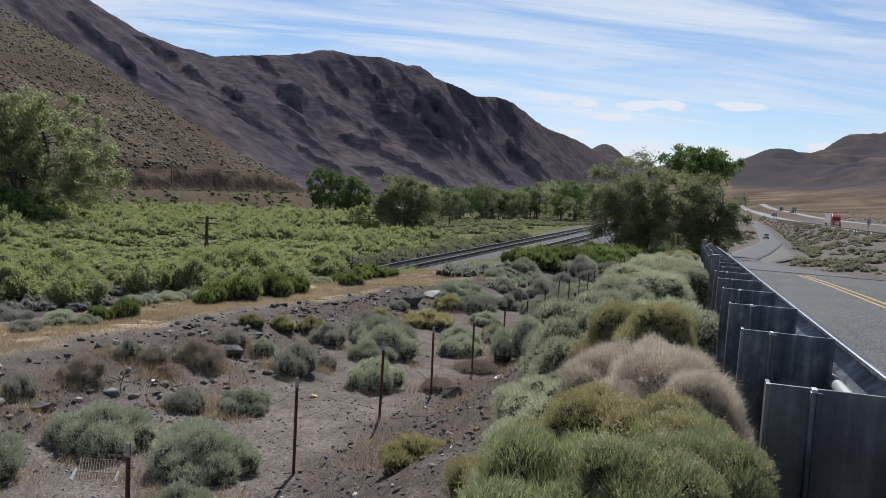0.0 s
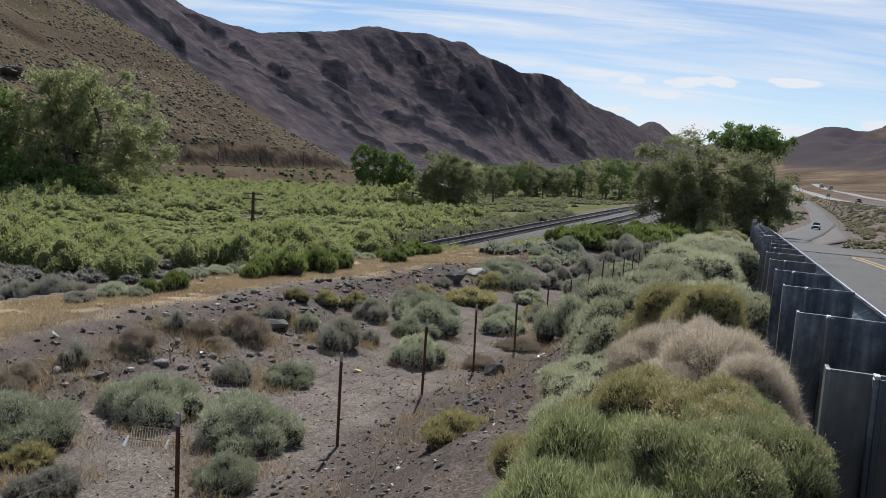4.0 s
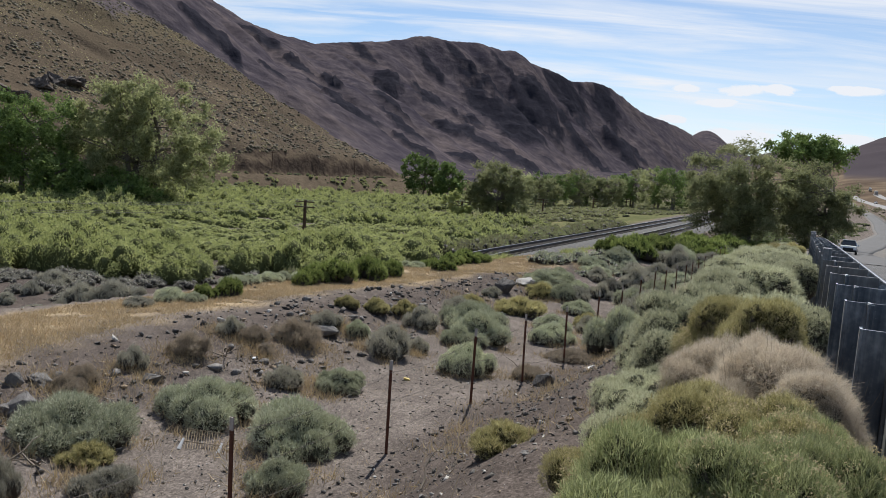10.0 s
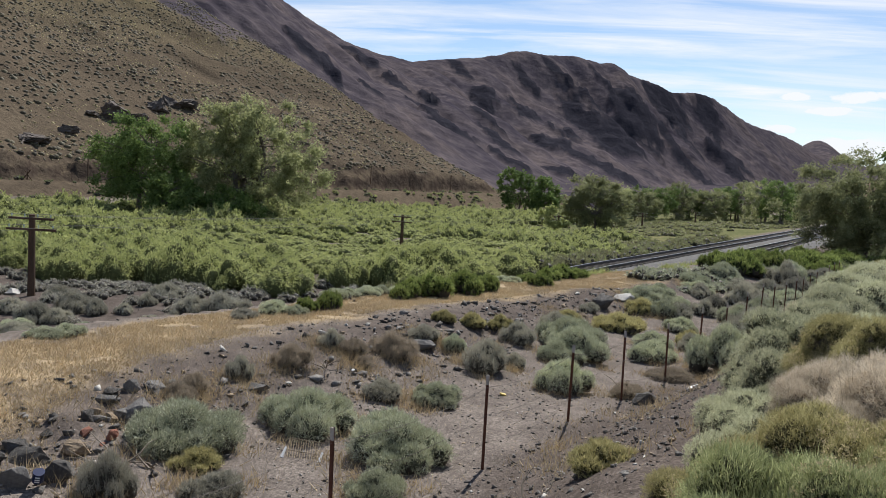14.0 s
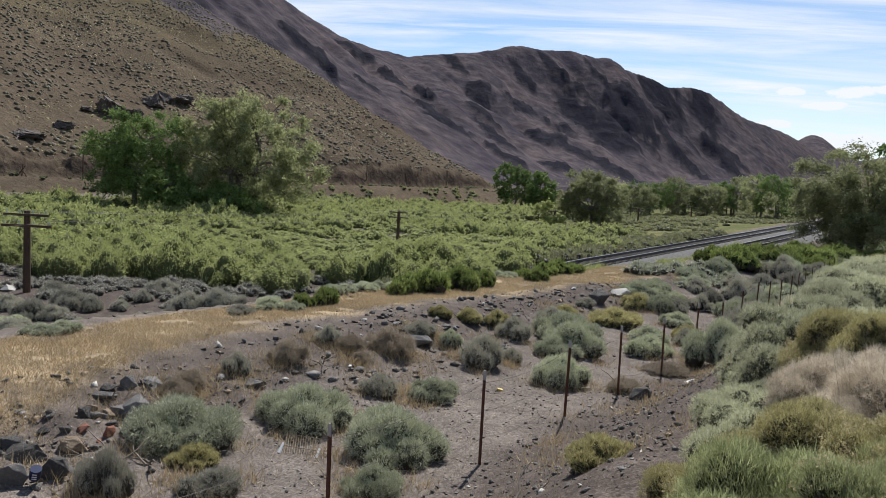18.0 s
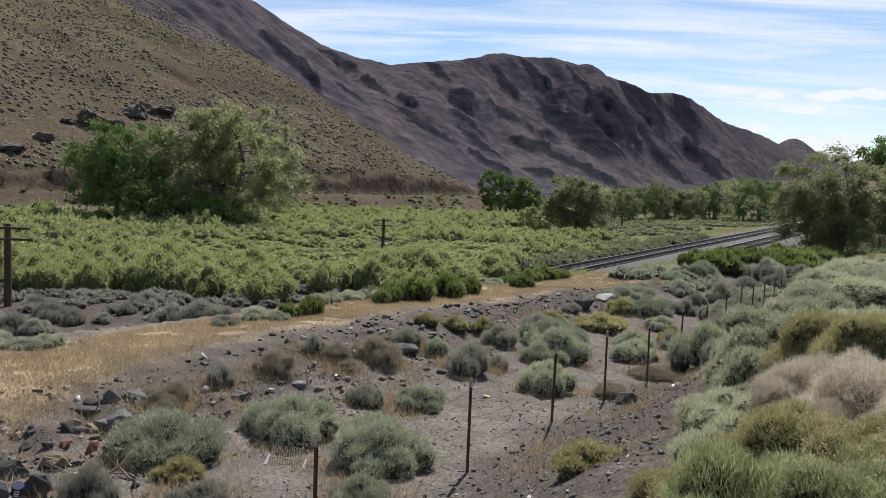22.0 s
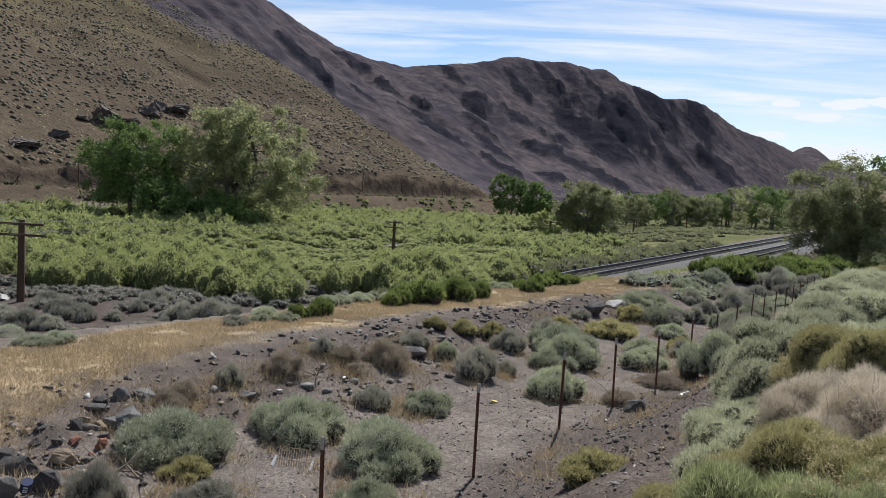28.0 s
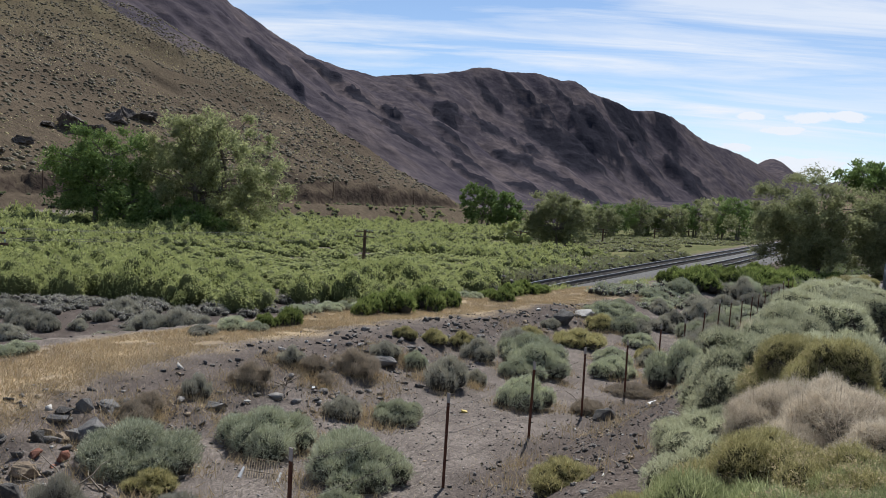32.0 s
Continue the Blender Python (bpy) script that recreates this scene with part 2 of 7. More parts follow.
DRY_BRUSH = foliage("dry_brush_stem", [(0.2, (0.370, 0.310, 0.235)), (0.5, (0.600, 0.525, 0.410)), (0.8, (0.800, 0.725, 0.590))])
DRY_GREY = foliage("grey_dry_stem", [(0.2, (0.185, 0.152, 0.115)), (0.5, (0.335, 0.282, 0.215)), (0.8, (0.500, 0.430, 0.335))])
DRY_FLOWER = foliage("dry_flower_head", [(0.2, (0.42, 0.34, 0.19)), (0.8, (0.66, 0.57, 0.36))])
WILLOW = foliage("willow_leaf", [(0.15, (0.226, 0.250, 0.096)), (0.5, (0.330, 0.358, 0.141)), (0.85, (0.450, 0.470, 0.203))], patch=0.15)
GREASE = foliage("greasewood_leaf", [(0.2, (0.075, 0.105, 0.03)), (0.5, (0.19, 0.24, 0.07)), (0.8, (0.36, 0.40, 0.14))])
COTTON = foliage("cottonwood_leaf", [(0.15, (0.072, 0.112, 0.036)), (0.5, (0.150, 0.215, 0.066)), (0.85, (0.26, 0.34, 0.115))], patch=0.2, through_light=0.35)
COTTON_PALE = foliage("young_cottonwood_leaf", [(0.15, (0.205, 0.225, 0.110)), (0.5, (0.370, 0.395, 0.190)), (0.85, (0.530, 0.550, 0.285))], patch=0.2, through_light=0.55)
ELM = foliage("elm_leaf", [(0.15, (0.145, 0.157, 0.080)), (0.5, (0.250, 0.266, 0.132)), (0.85, (0.385, 0.40, 0.21))], patch=0.25, through_light=0.45)
# twig brown, darkened to carry the shade inside and under the shrubs
CORE = plain("shade_toned_twigs", (0.025, 0.022, 0.017), (0.07, 0.06, 0.046), 6)
TWIG = plain("grey_twigs", (0.13, 0.105, 0.08), (0.26, 0.22, 0.17), 12)
BARK = plain("bark", (0.085, 0.072, 0.058), (0.21, 0.18, 0.15), 3, bumpy=0.6, dist=0.04, stretch=(1, 1, 0.25))


def plate_steel():
    """Old zinc coating: bluish grey, clouded, with pale runs and scratches; each plate aged in its own way."""
    m, n, l, b = material("weathered_galvanised_steel", 0.45, 0.75, 0.5)
    cloud, run, fine = noise_node(n, l, 3.5, 5, 0.65), noise_node(n, l, 9, 4, 0.6, stretch=(1.6, 1.6, 0.12)), noise_node(n, l, 60, 4, 0.7)
    f = mixc(n, l, 0.45, cloud.outputs["Fac"], run.outputs["Fac"])
    base = ramp(n, l, f, [(0.38, (0.042, 0.055, 0.076)), (0.5, (0.115, 0.135, 0.162)), (0.62, (0.33, 0.35, 0.375))])
    base = mixc(n, l, ramp(n, l, fine.outputs["Fac"], [(0.62, (0, 0, 0)), (0.72, (0.5, 0.5, 0.5))]), base, (0.34, 0.35, 0.36))
    info = n.new("ShaderNodeObjectInfo")
    warm = mixc(n, l, ramp(n, l, info.outputs["Random"], [(0.35, (0, 0, 0)), (0.9, (0.55, 0.55, 0.55))]), base, (0.20, 0.185, 0.165))
    l.new(warm, b.inputs["Base Color"])
    l.new(ramp(n, l, f, [(0.3, (0.38, 0.38, 0.38)), (0.7, (0.62, 0.62, 0.62))]), b.inputs["Roughness"])
    bump(n, l, b, fine.outputs["Fac"], 0.05, 0.01)
    return m


STEEL = plate_steel()
PIPE_STEEL = plain("dull_galvanised_steel", (0.30, 0.32, 0.33), (0.46, 0.47, 0.47), 8, rough=0.45, metal=0.5, spec=0.5, bumpy=0.05)
STEEL_BRIGHT = plain("bright_galvanised_steel", (0.5, 0.52, 0.53), (0.68, 0.69, 0.69), 8, rough=0.38, metal=0.6, spec=0.5, bumpy=0.05)
RUST = plain("rusty_steel", (0.075, 0.03, 0.02), (0.16, 0.07, 0.045), 14, rough=0.85, metal=0.2)
POLE_WOOD = plain("tarred_pole_wood", (0.05, 0.030, 0.020), (0.115, 0.070, 0.044), 4, rough=0.85, stretch=(1, 1, 0.15))
ROCK = plain("basalt_rock", (0.045, 0.041, 0.038), (0.15, 0.138, 0.125), 5, rough=0.85, bumpy=0.8, dist=0.03)
ROCK_PALE = plain("pale_rock", (0.30, 0.28, 0.25), (0.52, 0.50, 0.46), 6, rough=0.8, bumpy=0.6, dist=0.02)
ROCK_GREY = plain("grey_rock", (0.10, 0.094, 0.088), (0.25, 0.236, 0.22), 5, rough=0.85, bumpy=0.7, dist=0.025)
ROCK_BROWN = plain("brown_rock", (0.16, 0.115, 0.075), (0.36, 0.28, 0.19), 6, rough=0.85, bumpy=0.6, dist=0.02)
ROCK_RED = plain("red_rock", (0.19, 0.075, 0.05), (0.33, 0.15, 0.10), 8, rough=0.85, bumpy=0.6, dist=0.02)


def asphalt_material():
    """Worn asphalt: pale and dark stones in a grey binder, with broad wheel-polished patches."""
    m, n, l, b = material("asphalt", 0.85, 0, 0.3)
    big, mid = noise_node(n, l, 0.5, 4, stretch=(1, 1, 1)), noise_node(n, l, 5, 4)
    vor = n.new("ShaderNodeTexVoronoi")
    vor.inputs["Scale"].default_value = 55
    tc = n.new("ShaderNodeTexCoord")
    l.new(tc.outputs["Object"], vor.inputs["Vector"])
    base = ramp(n, l, mixc(n, l, 0.5, big.outputs["Fac"], mid.outputs["Fac"]), [(0.3, (0.045, 0.044, 0.043)), (0.7, (0.082, 0.08, 0.077))])
    grit = ramp(n, l, vor.outputs["Color"], [(0.2, (0.4, 0.4, 0.4)), (0.5, (0.95, 0.95, 0.95)), (0.78, (2.6, 2.55, 2.5))])
    l.new(mixc(n, l, 1.0, base, grit, "MULTIPLY"), b.inputs["Base Color"])
    bump(n, l, b, vor.outputs["Distance"], 0.5, 0.006)
    return m


ASPHALT = asphalt_material()
OLD_TARMAC = plain("faded_tarmac", (0.062, 0.060, 0.058), (0.098, 0.094, 0.090), 0.35, rough=0.8, bumpy=0.2, dist=0.01)
GRAVEL = plain("packed_gravel", (0.105, 0.094, 0.082), (0.16, 0.145, 0.126), 0.25, rough=0.9, bumpy=0.3, dist=0.01)
CONCRETE = plain("highway_concrete", (0.185, 0.178, 0.168), (0.245, 0.236, 0.222), 0.1, rough=0.8)
YELLOW = plain("yellow_line_paint", (0.30, 0.19, 0.035), (0.44, 0.29, 0.07), 3, rough=0.6, bumpy=0)
WHITE_LINE = plain("white_line_paint", (0.55, 0.54, 0.51), (0.72, 0.71, 0.68), 3, rough=0.6, bumpy=0)
BALLAST = plain("rail_ballast", (0.05, 0.047, 0.045), (0.14, 0.134, 0.126), 3, rough=0.9, bumpy=0.8, dist=0.04)
STRAW = foliage("dry_grass_blade", [(0.2, (0.333, 0.250, 0.148)), (0.5, (0.519, 0.407, 0.245)), (0.8, (0.714, 0.576, 0.368))], through_light=0.2, patch=0.3)

# ---- the lie of the land ----
# s runs along the road (18 degrees to the right of +y), n across it to the right
UX, UY = math.sin(radians(18)), math.cos(radians(18))


def to_xy(s, n):
    return s * UX + n * UY, s * UY - n * UX


def to_sn(x, y):
    return x * UX + y * UY, x * UY - y * UX


def along(s, *pairs):
    """Smooth interpolation through (s, value) pairs."""
    a = np.array(pairs, dtype=float)
    x, v = a[:, 0], a[:, 1]
    g = np.gradient(v, x)
    s = np.clip(np.asarray(s, dtype=float), x[0], x[-1])
    i = np.clip(np.searchsorted(x, s) - 1, 0, len(x) - 2)
    h = x[i + 1] - x[i]
    t = (s - x[i]) / h
    return ((2 * t ** 3 - 3 * t ** 2 + 1) * v[i] + (t ** 3 - 2 * t ** 2 + t) * h * g[i]
            + (-2 * t ** 3 + 3 * t ** 2) * v[i + 1] + (t ** 3 - t ** 2) * h * g[i + 1])


def z_road(s):
    return along(s, (-400, 12), (-100, 2.65), (0, -1.35), (30, -2.55), (60, -4.4), (103, -7.0), (167, -8.8), (243, -9.9), (400, -10.2), (520, -9), (850, -2), (1500, 8), (4500, 60))


def z_fence(s):
    return along(s, (-400, 8), (-50, -1.4), (0, -3.6), (24, -4.68), (45, -5.6), (70, -6.6), (110, -7.6), (250, -9.5), (500, -9.5), (1000, -2), (4500, 50))


def z_rail(s):
    return -6.0 - 0.45 * smoothstep(52, 36, s)


def n_rail(s):
    return -19.6 + 0.028 * (np.asarray(s, dtype=float) - 49)


def n_gravel(s):
    return along(s, (-400, 4), (30, 4.2), (70, 4.5), (103, 5.4), (140, 10), (180, 15), (215, 19), (243, 20.5), (300, 24), (400, 27), (520, 25), (850, 18), (4500, 0))


def z_floor(s):
    return along(s, (-400, -4), (0, -7.6), (60, -8.0), (250, -9.0), (500, -9.5), (1000, 0), (1800, 18), (4500, 60))


def z_highway(s):
    return along(s, (-400, 2), (100, -4.0), (200, -5.3), (265, -5.9), (350, -7.0), (500, -8.6), (850, -10.5), (1200, -8), (2000, 4), (4500, 50))


CREST = ((-300, 300), (300, 252), (530, 206), (596, 189), (666, 172), (711, 156), (785, 144), (849, 142), (926, 158), (976, 166), (1032, 181), (1065, 189), (1105, 189), (1165, 196), (1284, 192), (1340, 188), (1410, 184), (1475, 175), (1563, 184), (1640, 176), (1727, 153), (1983, 120), (2120, 88), (2300, 40), (3000, 20))


def n_crest(s):
    return -818 + 0.263 * np.clip(s, -300, 2600)


# crags on the mountain: azimuth and distance of the middle, half width, half height, lean
CRAGS = ((14.4, 608, 26, 12, -0.45), (10.8, 684, 16, 5, -0.35), (15.5, 706, 9, 4, -0.1), (12.1, 943, 26, 10, -0.25), (8.6, 952, 22, 14, -0.1), (7.4, 877, 28, 12, -0.1), (3.8, 1106, 40, 17, -0.15), (2.7, 1028, 52, 14, -0.15), (0.9, 1191, 21, 17, -0.4), (-0.2, 1165, 21, 18, -0.4), (5.6, 954, 25, 11, 0.05), (9.3, 569, 14, 4, -0.2), (5.6, 676, 16, 4, -0.1), (1.0, 820, 28, 8, -0.1), (22.7, 527, 7, 5, -0.4), (20.4, 787, 17, 6, -0.4), (20.0, 577, 7, 4, -0.4), (24.6, 535, 10, 4, -0.3), (18.0, 722, 14, 4, -0.4), (13.6, 1048, 17, 5, -0.5), (8.3, 1100, 22, 6, -0.4), (5.9, 1159, 28, 5, -0.3), (2.8, 1225, 29, 5, -0.4), (11.3, 755, 15, 4, -0.3), (4.9, 834, 23, 4, -0.2), (-1.5, 1461, 45, 38, -0.6), (-4.6, 1524, 65, 18, -0.65), (0.9, 1181, 34, 19, -0.4), (-6.3, 1358, 50, 10, -0.3), (-3.7, 1151, 50, 8, -0.2), (-2.0, 1195, 35, 9, -0.4))


def crag_field(x, y):
    """How much of the mountain's face is bare broken rock."""
    bare = np.zeros(x.shape)
    torn = 4.0 * (fbm(x / 38 + 3, y / 38, 6, 0.62) - 0.52)
    for az, d, a, b, lean in CRAGS:
        q = radians(az)
        u = x * math.cos(q) + y * math.sin(q)
        w = 0.27 * (-x * math.sin(q) + y * math.cos(q) - d) - lean * u
        bare = np.maximum(bare, smoothstep(0.0, 0.35, 0.95 - (u / (1.2 * a)) ** 2 - (w / (1.25 * b)) ** 2 + torn))
    return bare


def ground(x, y, fine=True):
    """Height of the land at x, y (arrays or numbers)."""
    x, y = np.asarray(x, dtype=float), np.asarray(y, dtype=float)
    s, n = to_sn(x, y)
    zr, zf, zl, zh, ng = z_road(s), z_fence(s), z_floor(s), z_highway(s), n_gravel(s)
    near = 1 - smoothstep(30, 60, s)
    w0 = ng - 4.6                                    # left edge of the road's shelf
    nr = n_rail(s)
    st = [(0 * s - 260, zl - 2), (0 * s - 150, zl + 1.6), (0 * s - 141, zl + 2.2), (0 * s - 128, zl - 3.2), (0 * s - 60, zl - 0.6), (0 * s - 30, zl + 0.6),
          (nr - 4.2, z_rail(s) - 0.9), (nr - 2.6, z_rail(s) - 0.35), (nr + 2.6, z_rail(s) - 0.35), (nr + 3.8, z_rail(s) - 0.6),
          (-14.9 + 1.3 * smoothstep(50, 80, s), np.maximum(zf + 0.42, z_rail(s) - 0.5)), (0 * s - 10.6, np.maximum(zf + 0.62, z_rail(s) - 0.3)), (0 * s - 8.6, zf + 0.2), (0 * s - 6.4, zf + 0.0), (0 * s - 4.3, zf + 0.02),
          (np.minimum(w0 - 1.2, -1.0), zr - 0.75 - 0.3 * (1 - near)), (w0 + 0.35, zr - 0.08), (w0 + 0.8, zr - 0.03), (ng + 3.6, zr - 0.03), (ng + 5.5, zr - 0.25),
          (np.maximum(ng + 8, 33.0), zh - 0.6), (np.maximum(ng + 9, 36.0), zh), (np.maximum(ng + 9, 36.0) + 13, zh), (0 * s + 56, zh + 1.2), (0 * s + 70, zh + 1.4), (0 * s + 90, zh + 1.5), (0 * s + 400, zh + 14), (0 * s + 3000, zh + 60)]
    z = 0 * s + st[0][1]
    for (na, za), (nb, zb) in zip(st, st[1:]):
        t = np.clip((n - na) / np.maximum(nb - na, 0.05), 0, 1)
        z = np.where(n > na, za + (zb - za) * (0.5 * t + 0.5 * t * t * (3 - 2 * t)), z)
    # past the brow the ground right of the gravel road lies lower
    z = z - 1.7 * smoothstep(32.5, 40, s) * smoothstep(6.5, 10, n) * (1 - smoothstep(60, 95, s)) * (1 - smoothstep(26, 34, n))
    # the slope behind the bench on the far bank, ending in a spur
    a = 0.43 * np.maximum(-157.0 - n, 0)
    jag = n + 7 * (fbm(s / 7, n / 14 + s / 25, 4, 0.6) - 0.5)
    a = a + (3.6 + 2.2 * np.exp(-((s - 225) / 60) ** 2)) * smoothstep(-151.5, -156.5, jag) * (0.25 + 1.35 * fbm(s / 20, n / 60 + 5, 4))
    a = a + 6 * (fbm(s / 5 + n / 11, n / 4 - s / 17, 3, 0.6) - 0.5) * np.exp(-((n + 156) / 5) ** 2)
    a = a + 6 * (fbm(s / 60, n / 60, 4) - 0.5) * smoothstep(-155, -230, n)
    end = 290 + 14 * (fbm(n / 45, s * 0 + 3, 3) - 0.5)
    a = np.where(s > end, a - 0.62 * (s - end), a)
    hill_a = zl + 1.6 + np.maximum(a, 0)
    # the dark mountain: a long crest with gullied face
    zc, nc = along(s, *CREST), n_crest(s)
    toe = -200 - 60 * smoothstep(300, 900, s) + 110 * smoothstep(1100, 2300, s)
    t = np.clip((toe - n) / np.maximum(toe - nc, 1), 0, 1.6)
    up, down = t, 1 - 0.75 * (t - 1)
    h = np.clip(0.5 + 0.5 * (down - up) / 0.10, 0, 1)
    prof = 1.025 * (down * (1 - h) + up * h - 0.10 * h * (1 - h))
    gul = fbm(s / 210 + 0.15 * n / 100, n / 500, 3)
    rid = np.abs(2 * fbm(s / 150 + n / 260, n / 260 + 9, 3) - 1)
    wob = np.clip(4 * t * (1 - t), 0, 1) * (0.5 + 0.5 * smoothstep(850, 1150, s))
    spur = np.abs(2 * fbm(s / 90 + 0.4 * n / 100, n / 260 + 2, 3) - 1)
    hill_b = zl + (zc - zl) * prof + wob * (70 * (gul - 0.5) - 62 * (0.28 - rid) - 34 * (0.25 - spur)) * np.clip(zc / 160, 0, 1) * (1 - smoothstep(1500, 1800, s))
    # sharp ribs and gullies down the face, at two widths
    bent = s + 90 * (fbm(s / 170 + 5, n / 170, 3) - 0.5)
    face = np.clip(5 * t, 0, 1) * np.clip(4.5 * (1.02 - t), 0, 1) * np.clip(zc / 120, 0, 1)
    rib = 1 - np.abs(2 * fbm(bent / 62 + n / 300, n / 210 + 4, 5, 0.55) - 1)
    rill = 1 - np.abs(2 * fbm(bent / 24 - n / 150, n / 90 + 8, 4, 0.6) - 1)
    hill_b = hill_b + face * (10 * (rib - 0.8) + 7 * (rill - 0.8))
    hill_b = np.where(n < toe, hill_b, -1e3)
    hill_b = np.where(s < 260, zl + (hill_b - zl) * smoothstep(150, 330, s), hill_b)
    z = np.maximum(z, np.where(n < -145, hill_a, -1e3))
    far_side = (n < -165) & (s > 250)
    if far_side.any():
        # ledges: the rock breaks down in steps, each with a steep face and a flat top
        bare = crag_field(x, y) * far_side
        q = hill_b / 12 + 1.8 * fbm(x / 60, y / 60, 3) + 1.1 * fbm(x / 21 + 3, y / 21, 3)
        q = q - np.floor(q)
        hill_b = hill_b + bare * np.clip(6 * (0.9 - t), 0, 1) * np.clip(np.hypot(x, y) / 1500, 0.28, 1.0) * (6.0 + 8 * (smoothstep(0.45, 0.75, q) - q) + 17 * (fbm(x / 14, y / 14 + 7, 4, 0.65) - 0.5))
    z = np.maximum(z, hill_b)
    # hills across the highway and far down the valley: azimuth, distance, height, widths along and across
    d = np.hypot(x, y)
    for az, dist, top, w1, w2 in ((-22.2, 2100, 122, 420, 160), (-26.4, 2500, 98, 300, 110), (-32.5, 2900, 390, 600, 240), (-28.4, 1700, 46, 220, 100), (-32.5, 1050, 36, 170, 130), (-11.2, 2900, 149, 500, 135), (-17, 3800, 140, 700, 260), (-40, 1800, 170, 500, 300), (-60, 1500, 150, 500, 400), (60, 900, 180, 300, 260)):
        q = radians(az)
        cx, cy = -math.sin(q) * dist, math.cos(q) * dist
        ux, uy = cx / dist, cy / dist
        e, f = (x - cx) * ux + (y - cy) * uy, (x - cx) * -uy + (y - cy) * ux
        r = np.sqrt((e / w1) ** 2 + (f / w2) ** 2 + 1e-6)
        r = r * (0.86 + 0.28 * fbm(x / (w2 * 1.4) + az, y / (w2 * 1.4), 4))
        z = z + (top - 14) * np.exp(-1.1 * r ** 1.7) * smoothstep(250, 600, d)
    z = z + (22 * (fbm(x / 190, y / 190, 4) - 0.5) + 30 * (0.20 - np.abs(2 * fbm(x / 130 + 4, y / 130, 4, 0.55) - 1)) * smoothstep(20, 70, z)) * smoothstep(700, 1400, d) * smoothstep(60, 200, n)
    if fine:
        rough = smoothstep(-0.5, -1.6, n) + smoothstep(ng + 4.5, ng + 7, n) * (1 - smoothstep(ng + 8, ng + 9, n)) + smoothstep(75, 120, n)
        rough = np.clip(rough * (1 - (np.abs(n - nr) < 3.2)), 0, 1)
        z = z + rough * (0.10 * (fbm(x / 0.9, y / 0.9, 3) - 0.5) + 0.35 * (fbm(x / 6, y / 6, 2) - 0.5) * smoothstep(4, 14, d))
        z = z + 0.30 * (fbm(x / 0.7 + 40, y / 0.7, 3) - 0.45) * np.exp(-((n + 9.0) / 0.9) ** 2) * (np.abs(s - 12) < 20)
        z = z + smoothstep(150, 400, d) * (2.0 + 3.5 * smoothstep(450, 700, d)) * (fbm(x / 20, y / 20, 4, 0.6) - 0.5) * smoothstep(-150, -170, n)
    return z


def gz(x, y):
    return float(ground(x, y))


